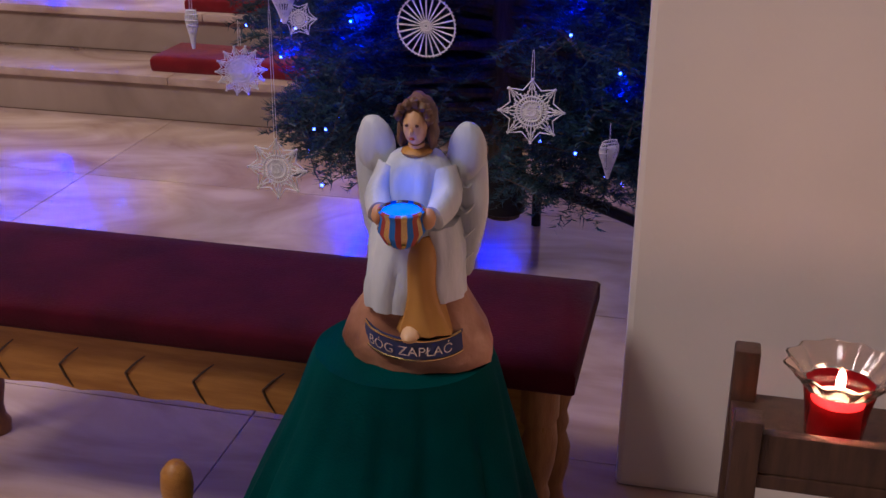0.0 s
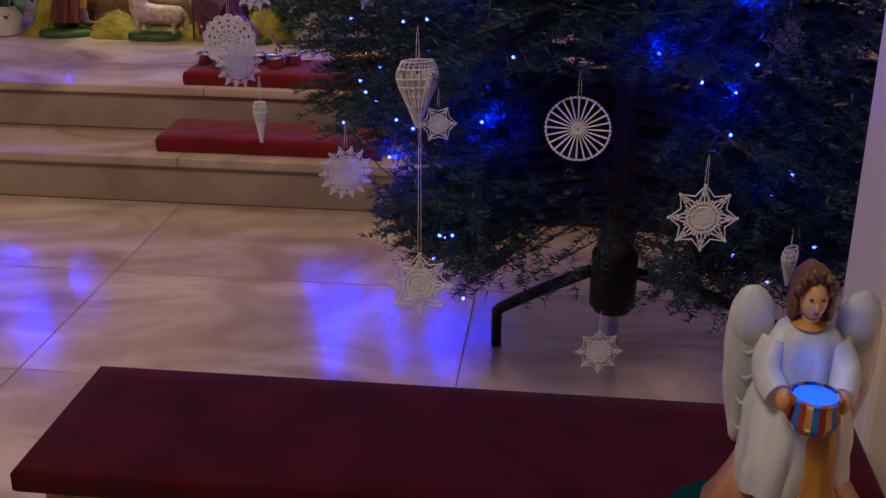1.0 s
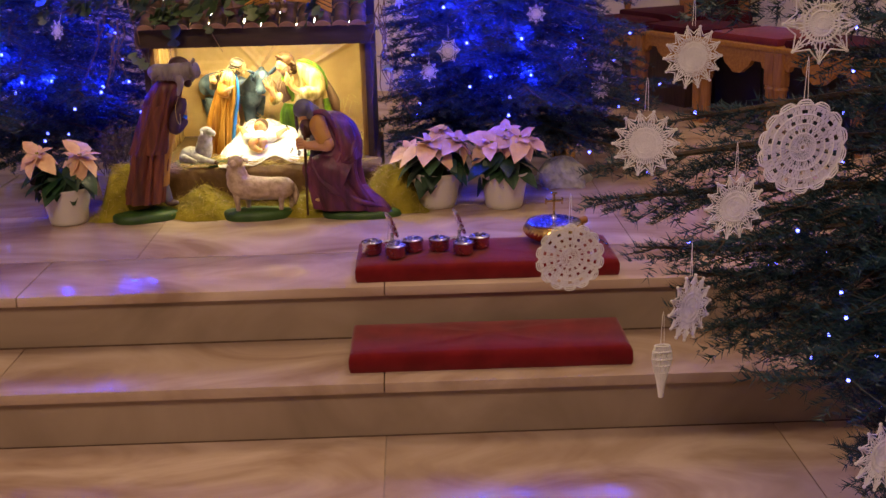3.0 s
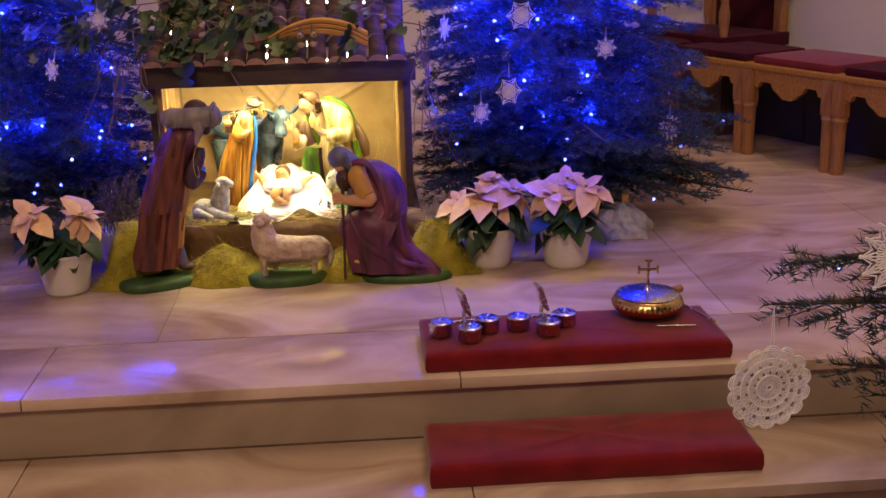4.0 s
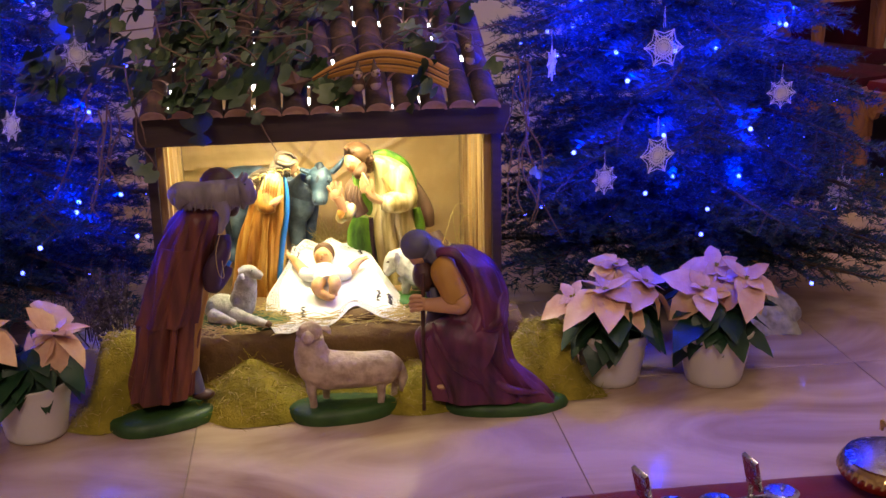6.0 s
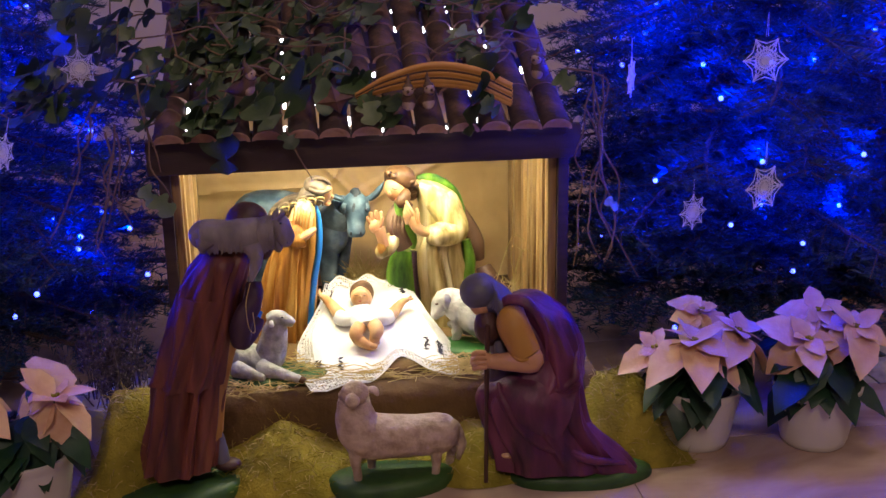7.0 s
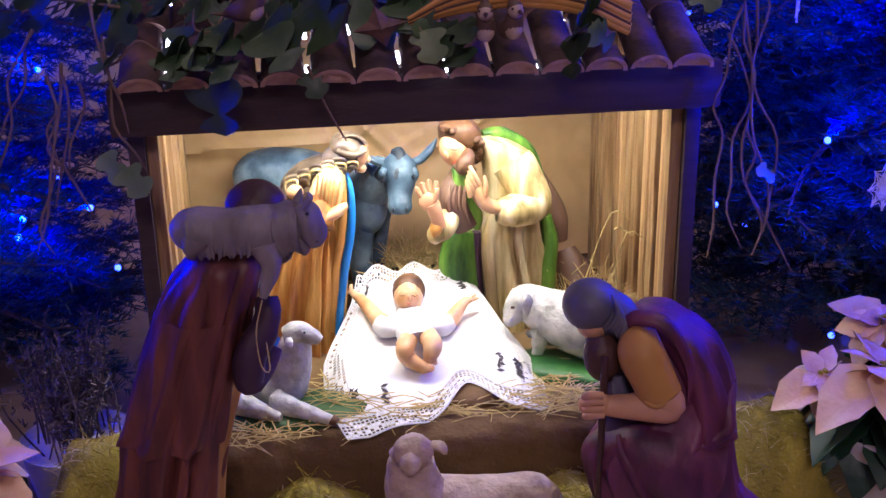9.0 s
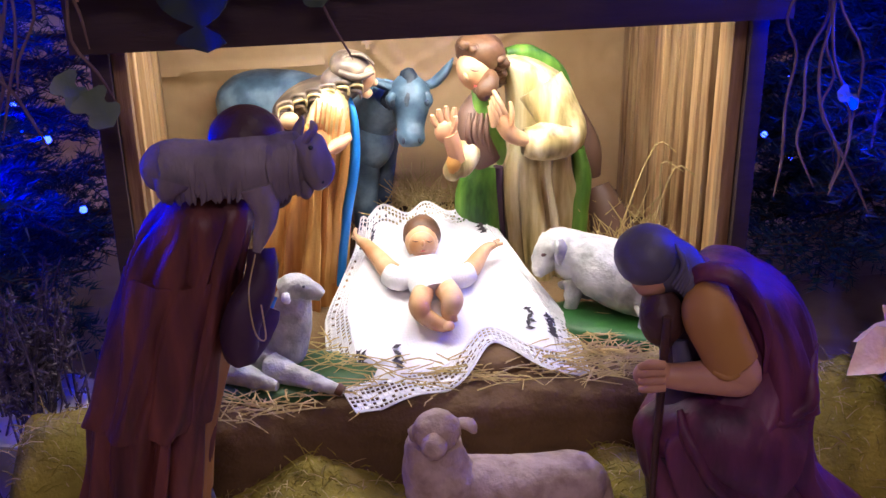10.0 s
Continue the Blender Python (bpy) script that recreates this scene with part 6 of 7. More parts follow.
BULB_SOFT = mat("blue_lamp_disc", (0.05, 0.1, 0.9), rough=0.3, emit=(0.02, 0.10, 1.0), power=0.9)
angel_table()
angel()
point_lamp("bowl_lamp", (1.712, -2.612, 0.778), 0.035, 0.012, (0.05, 0.16, 1.0))


def candle_stand():
    ob = group_of("candle_stand", (2.26, -2.50, 0), "dark wooden stand with square posts for candle lamps", "stand")
    for x in (2.135, 2.40):
        for y in (-2.58, -2.40):
            part("post", Shape().box((x - .017, y - .017, 0), (x + .017, y + .017, .520), OAK_DARK, .004), ob)
    part("shelf", Shape().box((2.12, -2.59, .425), (2.415, -2.39, .445), OAK_DARK, .003), ob)
    part("rail", Shape().box((2.152, -2.588, .445), (2.383, -2.572, .50), OAK_DARK, .003), ob)
    part("lower_shelf", Shape().box((2.12, -2.59, .12), (2.415, -2.39, .14), OAK_DARK, .003), ob)
    lamp = group_of("candle_lamp", (2.245, -2.49, .446), "red glass candle lamp with a fluted clear rim, burning", "candle")
    s = Shape()
    prof = [(.028, 0), (.036, .01), (.040, .05), (.046, .08), (.044, .08), (.038, .05), (.034, .013), (.002, .012)]
    part("cup", s.turned(prof, (2.245, -2.49, .446), REDGLASS, 32), lamp, "red glass cup")
    s = Shape()
    rings = []
    for r, h in ((.046, .081), (.060, .098), (.070, .108), (.067, .109), (.057, .101), (.042, .083)):
        rings.append([(2.245 + r * (1 + .05 * math.sin(12 * 2 * math.pi * j / 72)) * math.cos(2 * math.pi * j / 72), -2.49 + r * (1 + .05 * math.sin(12 * 2 * math.pi * j / 72)) * math.sin(2 * math.pi * j / 72), .446 + h) for j in range(72)])
    rings.append(rings[0])
    part("rim", s.rings(rings, CLEARGLASS, False), lamp, "fluted clear glass rim")
    part("wax", Shape().turned([(.030, .014), (.033, .06), (.02, .062), (.002, .06)], (2.245, -2.49, .446), WAX, 24), lamp)
    part("flame", Shape().ball((2.245, -2.49, .446 + .085), (.006, .006, .016), FLAME, 10), lamp)
    point_lamp("candle_light", (2.245, -2.49, .565), 0.8, 0.012, (1.0, 0.42, 0.22))
    # a turned finial in front
    s = Shape().turned([(.028, 0), (.028, .02), (.014, .035), (.014, .19), (.022, .205), (.012, .225), (.020, .25), (.024, .275), (.022, .30), (.012, .315), (.001, .318)], (1.36, -2.56, 0), OAK, 20)
    thing("newel_post", s, (1.36, -2.56, 0), "small turned reddish wooden post with a rounded knob", "post")


candle_stand()


# ---- the vessels on the upper cushion ----
def vessels():
    z = DAIS_Z + 0.0585
    for cx, cy, turn in ((0.125, 0.455, 0.1), (0.335, 0.470, 0.0)):
        ob = group_of("oil_vessel", (cx, cy, z), "triple silver oil vessel with lidded cups and an upright handle plate", "vessel", "silver vessels on the cushion")
        for dx, dy in ((-.064, -.004), (.010, -.052), (.064, .010)):
            a, b = cx + dx, cy + dy
            cup = part("cup", Shape().turned([(.027, 0), (.031, .004), (.031, .032), (.033, .034), (.033, .037), (.026, .039), (.025, .041), (.002, .0415)], (a, b, z), SILVER, 24), ob)
            part("lid_knob", Shape().ball((a, b, z + .044), (.005, .005, .004), SILVER, 8), cup)
            part("arm", Shape().tube([(a, b, z + .030), ((a + cx) / 2, (b + cy) / 2, z + .034), (cx, cy, z + .036)], .004, SILVER, 8), ob)
        s = Shape().tube([(cx, cy, z + .0), (cx, cy, z + .04), (cx, cy, z + .06)], [.012, .006, .005], SILVER, 12)
        part("stem", s, ob)
        m = Matrix.Translation((cx + .002, cy, z + .085)) @ Euler((0.25, -0.42, 0.3 + turn)).to_matrix().to_4x4()
        part("handle_plate", Shape().box((-.005, -.018, -.038), (.004, .018, .046), SILVER, .002, m), ob, "upright silver plate")
    # bowl with cross
    X, Y = 0.640, 0.535
    ob = group_of("incense_bowl", (X, Y, z), "round brass and silver bowl with a gadrooned belly and a cross", "bowl")
    s = Shape()
    rings = []
    for r, h in ((.044, 0), (.060, .004), (.088, .020), (.098, .036), (.094, .050), (.082, .060)):
        rings.append([(X + r * (1 + (.018 if .01 < h < .05 else 0) * math.cos(40 * 2 * math.pi * j / 160)) * math.cos(2 * math.pi * j / 160), Y + r * (1 + (.018 if .01 < h < .05 else 0) * math.cos(40 * 2 * math.pi * j / 160)) * math.sin(2 * math.pi * j / 160), z + h) for j in range(160)])
    part("bowl", s.rings(rings, BRASS), ob, "gadrooned brass belly")
    lid = part("lid", Shape().turned([(.085, .058), (.086, .062), (.074, .066), (.042, .070), (.012, .072), (.008, .078), (.006, .085), (.002, .086)], (X, Y, z), SILVER, 40), ob, "flat silver lid")
    c = Shape()
    zc = z + .125
    for a, b in (((0, 0, -.044), (0, 0, .026)), ((-.026, 0, .004), (.026, 0, .004))):
        c.box((X + a[0] - .0035, Y - .003, zc + a[2] - .0035), (X + b[0] + .0035, Y + .003, zc + b[2] + .0035), BRASS, .001)
    for dx, dz in ((-.026, .004), (.026, .004), (0, .028)):
        c.box((X + dx - (.003 if dx else .010), Y - .0038, zc + dz - (.003 if not dx else .010)), (X + dx + (.003 if dx else .010), Y + .0038, zc + dz + (.003 if not dx else .010)), BRASS, .001)
    part("cross", c, lid, "small brass cross")
    s = Shape().tube([(.750, .590, z + .006), (.772, .52, z + .008), (.800, .43, z + .008)], [.004, .003, .0025], SILVER, 8)
    thing("sprinkler", s, (.765, .52, z), "thin silver rod lying on the red cushion", "rod")
    s = Shape().tube([(.640, .428, z + .004), (.70, .423, z + .004), (.745, .42, z + .004)], [.0022, .002, .0012], SILVER, 8)
    thing("small_spoon", s, (.69, .425, z), "slim silver spoon handle lying beside the bowl", "spoon")
    s = Shape().turned([(.011, 0), (.012, .004), (.012, .030), (.009, .034), (.001, .035)], (0, 0, 0), OAK_UP, 16)
    s.v = [tuple(Vector((.725, .600, z + .040)) + Euler((0, 1.35, 0.2)).to_matrix() @ Vector(q)) for q in s.v]
    s.tube([(.718, .598, z + .002), (.735, .602, z + .030)], [.007, .010], OAK_UP, 10, 1)
    thing("wooden_sprinkler", s, (.735, .60, z), "short turned wooden handle on the red cushion", "handle")


vessels()
# ---- poinsettias, heather, ivy ----


def leaf_mesh(name, L, W, material, bend=0.25, fold=0.18, lobes=0):
    """A pointed leaf along +x, folded at its midrib and bent down; lobed where asked for."""
    s = Shape()
    n = 9
    rows = []
    for i in range(n + 1):
        t = i / n
        w = W * math.sin(math.pi * t ** 0.85) ** 0.9 if 0 < t < 1 else 0.0
        if lobes:
            w = W * (0.16 + abs(math.sin(lobes * math.pi * t)) ** 0.7 * (1 - 0.35 * t)) * (1 if 0 < t < 1 else 0)
        elif 0.3 < t < 0.75:
            w *= 1 + 0.10 * math.sin(i * 2.4)
        zc = -bend * L * t * t
        row = []
        for k in (-1, -0.5, 0, 0.5, 1):
            row.append((L * t, w * k, zc + fold * abs(w * k) + 0.03 * w * math.sin(3 * t + 4 * k)))
        rows.append(row)
    s.sheet(rows, material, 0.0007)
    return s.mesh(name)


BRACT_BIG = leaf_mesh("bract", 0.100, 0.034, BRACT, 0.38, 0.30)
BRACT_SMALL = leaf_mesh("bract_small", 0.062, 0.020, BRACT, 0.15)
GREEN_BIG = leaf_mesh("leaf", 0.100, 0.031, LEAF, 0.45)


def poinsettia(x, y, seed, label, heads, ribs=True):
    rnd = random.Random(seed)
    z = DAIS_Z
    ob = group_of("poinsettia", (x, y, z), label, "plant", "potted poinsettias")
    prof = [(.056, 0), (.060, .004)]
    for i in range(9):
        h = .012 + i * .0125
        r = .060 + .022 * (h / .135)
        prof += [(r, h), (r + (.0022 if ribs else 0), h + .006)]
    prof += [(.0835, .126), (.084, .135), (.080, .136), (.077, .122), (.002, .120)]
    prof = [(r * 1.12, h) for r, h in prof]
    part("pot", Shape().turned(prof, (x, y, z), POT, 40), ob, "white ribbed ceramic pot")
    part("soil", Shape().turned([(.078, .121), (.04, .125), (.002, .126)], (x, y, z), SOIL, 20), ob)
    stem = Shape()
    for hx, hy, hz, size in heads:
        stem.tube([(x + hx * .1, y + hy * .1, z + .12), (x + hx * .6, y + hy * .6, z + .12 + (hz - .12) * .6), (x + hx, y + hy, z + hz)], [.005, .004, .003], LEAF, 6)
    part("stems", stem, ob)
    for hx, hy, hz, size in heads:
        n = rnd.choice((6, 7))
        off = rnd.uniform(0, 6)
        tip = Euler((rnd.uniform(.15, .45), rnd.uniform(-.2, .2), 0))
        for ring, me, count, pitch in ((0, BRACT_BIG, n, .12), (1, BRACT_SMALL, 5, -.45)):
            for k in range(count):
                a = off + 2 * math.pi * k / count + rnd.uniform(-.22, .22) + ring * .5
                m = Matrix.Translation((hx, hy, hz + ring * .008)) @ tip.to_matrix().to_4x4() @ Euler((rnd.uniform(-.5, .5), pitch + rnd.uniform(-.35, .60), a)).to_matrix().to_4x4() @ Matrix.Scale(size * rnd.uniform(.75, 1.3), 4)
                piece("bract", me, ob, m)
        s = Shape()
        for k in range(5):
            s.ball((x + hx + rnd.uniform(-.007, .007), y + hy + rnd.uniform(-.007, .007), z + hz + .012), .004, MOSS, 6)
        part("flower_buds", s, ob, kind="stuff")
    for k in range(38):
        a = rnd.uniform(0, 2 * math.pi)
        r = rnd.uniform(.01, .055)
        h = rnd.uniform(.15, .225)
        m = Matrix.Translation((r * math.cos(a), r * math.sin(a), h)) @ Euler((rnd.uniform(-.3, .3), rnd.uniform(-.25, .70), a + rnd.uniform(-.4, .4))).to_matrix().to_4x4() @ Matrix.Scale(rnd.uniform(.8, 1.35), 4)
        piece("leaf", GREEN_BIG, ob, m)
    return ob


poinsettia(0.285, 1.250, 3, "cream-pink poinsettia in a white ribbed pot beside the stable", [(-.03, -.05, .245, 1.05), (.075, -.02, .250, .9), (-.10, .0, .215, .8), (.02, .06, .27, .8)])
poinsettia(0.535, 1.210, 5, "cream-pink poinsettia in a white ribbed pot below the fir", [(-.05, -.04, .245, .85), (.06, -.03, .260, .95), (.01, .05, .27, .9), (.09, .04, .24, .7)])
poinsettia(-1.087, 1.165, 8, "cream-pink poinsettia in a white pot among the firs", [(-.075, -.04, .260, .95), (.075, -.04, .250, 1.05), (.03, .05, .225, .8)], False)


def heather():
    x, y, z = -0.945, 1.40, DAIS_Z
    ob = group_of("heather_pot", (x, y, z), "dark withered heather in a white pot beside the stable", "plant")
    part("pot", Shape().turned([(.062, 0), (.066, .01), (.086, .125), (.090, .137), (.086, .138), (.080, .12), (.002, .12)], (x, y, z), POT, 36), ob, "white pot")
    s = Shape()
    rnd = random.Random(4)
    for k in range(70):
        a, r = rnd.uniform(0, 6.3), rnd.uniform(0, .07)
        p = Vector((x + r * math.cos(a), y + r * math.sin(a), z + .12))
        q = p + Vector((rnd.gauss(0, .035), rnd.gauss(0, .035), rnd.uniform(.10, .20)))
        s.tube([p, (p + q) / 2 + Vector((rnd.gauss(0, .008), rnd.gauss(0, .008), 0)), q], [.0016, .0014, .0008], HEATHER, 4, 2)
        for i in range(16):
            t = rnd.uniform(.3, 1)
            c = p.lerp(q, t) + Vector((rnd.gauss(0, .004), rnd.gauss(0, .004), 0))
            s.tube([c, c + Vector((rnd.gauss(0, .006), rnd.gauss(0, .006), .006))], [.0022, .0008], HEATHER, 4, 1)
    part("heather", s, ob, "dark purple-grey dried sprigs", kind="stuff", smooth=False)


heather()

IVY_A = leaf_mesh("ivy_leaf", 0.050, 0.026, IVY, 0.25, 0.2, 2)
IVY_B = leaf_mesh("ivy_leaf_broad", 0.062, 0.036, IVY, 0.3, 0.2, 1.5)
IVY_C = leaf_mesh("ivy_leaf_pale", 0.042, 0.022, IVY_PALE, 0.25, 0.2, 2)


def roof_z(y):
    return 1.045 + max(0.0, (y - 1.40)) * 0.43


def ivy():
    """Ivy over the roof and down both corners of the stable."""
    ob = group_of("ivy", (-0.39, 1.6, 1.1), "trailing ivy with dark green leaves and dry stems over the roof", "ivy")
    rnd = random.Random(11)
    o = Vector(ob.location)
    runs = []
    for k in range(26):
        y0 = rnd.uniform(1.55, 1.95)
        x0 = rnd.uniform(-0.95, 0.05) if k % 2 else rnd.uniform(-0.98, -0.55)
        pts = [Vector((x0, y0, roof_z(y0) + rnd.uniform(.02, .12)))]
        d = Vector((rnd.uniform(-.6, .6), rnd.uniform(-1, .1), 0))
        for i in range(6):
            d = d + Vector((rnd.uniform(-.5, .5), rnd.uniform(-.4, .3), 0))
            d.normalize()
            q = pts[-1] + d * .07
            q.y = max(1.385, q.y)
            inside = -0.86 < q.x < 0.08
            q.z = (roof_z(q.y) + rnd.uniform(.005, .05)) if inside else pts[-1].z + rnd.uniform(-.06, .02)
            pts.append(q)
        runs.append(pts)
    for k in range(34):
        x0, y0 = rnd.uniform(-0.98, 0.10), rnd.uniform(1.42, 1.92)
        a = rnd.uniform(-.5, .5) + (math.pi if k % 2 else 0)
        pts = [Vector((x0, y0, roof_z(y0) + rnd.uniform(.03, .09)))]
        for i in range(5):
            a += rnd.uniform(-.5, .5)
            q = pts[-1] + Vector((math.cos(a), .5 * math.sin(a), 0)) * .065
            q.y = max(1.39, q.y)
            q.z = roof_z(q.y) + rnd.uniform(.03, .085)
            pts.append(q)
        runs.append(pts)
    for k in range(9):
        x, y = -0.86 + rnd.uniform(-.10, .05), rnd.uniform(1.36, 1.42)
        pts = [Vector((x, y, rnd.uniform(1.0, 1.16)))]
        for i in range(rnd.randint(3, 6)):
            pts.append(pts[-1] + Vector((rnd.uniform(-.03, .025), rnd.uniform(-.015, .01), -rnd.uniform(.03, .06))))
        runs.append(pts)
    for k in range(5):
        x = 0.085 + rnd.uniform(0, .05)
        pts = [Vector((x - .03, 1.42, rnd.uniform(1.05, 1.14)))]
        for i in range(rnd.randint(6, 9)):
            pts.append(pts[-1] + Vector((rnd.uniform(-.025, .035), rnd.uniform(-.02, .01), -rnd.uniform(.04, .075))))
        runs.append(pts)
    runs.append([Vector(q) for q in ((0.02, 1.40, 1.135), (0.08, 1.38, 1.125), (0.105, 1.37, 1.10), (0.085, 1.37, 1.02), (0.10, 1.37, .96), (0.13, 1.36, .90), (0.125, 1.36, .80))])
    runs.append([Vector(q) for q in ((-0.56, 1.385, 1.04), (-0.545, 1.385, 1.0), (-0.53, 1.39, .965), (-0.51, 1.40, .925))])
    count = 0
    for pts in runs:
        part("stem", Shape().tube(pts, [.0028] + [.002] * (len(pts) - 2) + [.001], TWIG, 6, 3), ob, "thin dry vine stem")
        bare = 0.3 if pts[0].x > 0.02 else 1.0
        for i in range(len(pts) - 1):
            for _ in range(3 if pts[0].x < -.5 else 2):
                if rnd.random() > .62 * bare or count > 290:
                    continue
                p = pts[i].lerp(pts[i + 1], rnd.random()) + Vector((0, -.006, .006))
                me = rnd.choice((IVY_A, IVY_A, IVY_B, IVY_B, IVY_C))
                e = Euler((rnd.uniform(.1, 1.0), rnd.uniform(.0, .9), rnd.uniform(-2.9, -.2)))
                piece("leaf", me, ob, Matrix.Translation(p - o) @ e.to_matrix().to_4x4() @ Matrix.Scale(rnd.uniform(.65, 1.25), 4))
                count += 1
    # single leaves that stand out: over the eaves and at the corners
    for x, y, z, me, sc, e in ((-0.685, 1.385, 1.035, IVY_B, 1.35, (.3, 1.2, -1.9)), (-0.62, 1.38, 1.09, IVY_B, 1.1, (.5, .4, -1.0)), (-0.55, 1.45, 1.13, IVY_B, 1.7, (.9, .3, -1.5)), (-0.50, 1.43, 1.09, IVY_B, 1.2, (.9, .1, 0)), (-0.83, 1.38, .905, IVY_C, 1.2, (.4, .5, -.6)), (-0.855, 1.375, .93, IVY_C, 1.1, (.4, .8, -.2)), (-0.56, 1.39, 1.03, IVY_A, .8, (.5, .8, -1)), (0.10, 1.36, .86, IVY_C, .8, (.4, .4, -.5)), (0.0, 1.40, 1.12, IVY_A, .9, (.8, .3, -.8)), (-0.15, 1.42, 1.17, IVY_B, 1.0, (.8, 1.1, -1.4)), (-0.16, 1.41, 1.135, IVY_B, 1.0, (.8, 1.2, -1.7))):
        piece("leaf", me, ob, Matrix.Translation(Vector((x, y, z)) - o) @ Euler(e).to_matrix().to_4x4() @ Matrix.Scale(sc, 4))


ivy()


def comet():
    ob = group_of("wooden_comet", (-0.28, 1.42, 1.06), "carved wooden comet star with a curved striped tail on the roof", "comet star")
    c = Vector((-0.455, 1.395, 1.088))
    s = Shape()
    pts = []
    for k in range(8):
        a = math.pi * k / 4 + .2
        r = .040 if k % 2 == 0 else .020
        pts.append(c + Vector((r * math.cos(a), .004, r * .75 * math.sin(a))))
    s.add([c + Vector((0, -.016, 0)), c + Vector((0, .012, 0))] + pts, [(0, 2 + k, 2 + (k + 1) % 8) for k in range(8)] + [(1, 2 + (k + 1) % 8, 2 + k) for k in range(8)], TERRA)
    part("star", s, ob, "small faceted reddish wooden star", smooth=False)
    n = 6
    for k in range(n):
        a = (k + .5) / n - .5
        spine = []
        for t, x, z in ((0, -.415, 1.092), (.25, -.345, 1.118), (.5, -.255, 1.132), (.75, -.165, 1.118), (1, -.092, 1.084)):
            w = .012 + .034 * min(1, t * 2.2)
            spine.append((x, 1.405 - .003 * (k % 2), z + a * w))
        part("tail_strip", Shape().tube(spine, [.0016, .0036, .0044, .0044, .0038], STRAWBURNT, 8, 5, flat=1.6), ob)
        if k < n - 1:
            part("tail_groove", Shape().tube([(q[0], q[1] - .0012, q[2] + .5 * (.012 + .034 * min(1, t * 2.2)) / n) for q, t in zip(spine, (0, .25, .5, .75, 1))], [.0012, .0026, .0032, .0032, .0026], CHAR, 6, 5), ob, "dark burnt groove")


comet()


def bird(x, y, z, yaw, label):
    s = Shape()
    m = Euler((0, 0, yaw)).to_matrix()
    p = lambda a, b, c: tuple(Vector((x, y, z)) + m @ Vector((a, b, c)) * 1.25)
    s.tube([p(-.030, 0, .012), p(-.012, 0, .016), p(.004, 0, .020), p(.012, 0, .034)], [.004, .014, .016, .012], BIRD_DARK, 14, 5)
    s.ball(p(.008, 0, .019), (.014, .014, .016), BIRD, 14)
    s.ball(p(.014, 0, .040), .0115, BIRD, 14)
    s.ball(p(.011, 0, .044), (.0115, .0120, .0095), BIRD_DARK, 14)
    s.tube([p(.008, 0, .048), p(.004, 0, .058), p(.006, 0, .066)], [.007, .004, .001], BIRD_DARK, 8)
    s.tube([p(.024, 0, .040), p(.031, 0, .038)], [.0035, .0008], CHAR, 6, 1)
    for sg in (-1, 1):
        s.ball(p(.020, sg * .007, .043), .002, CHAR, 6)
    s.tube([p(-.026, 0, .012), p(-.045, 0, .012)], [.006, .004], BIRD_DARK, 8, 1, flat=.4)
    return thing("bird_figurine", s, (x, y, z), label, "figurine", "bird figurines on the roof")


bird(-0.308, 1.388, 1.056, -1.7, "small painted bird figurine with crest sitting on the tiles")
bird(-0.272, 1.386, 1.058, -1.3, "small painted bird figurine with crest sitting on the tiles")
bird(-0.636, 1.375, 1.100, -0.5, "painted bird figurine perched among ivy leaves")
bird(-0.030, 1.420, 1.105, -2.2, "painted bird figurine at the corner of the roof")
# ---- fir trees ----


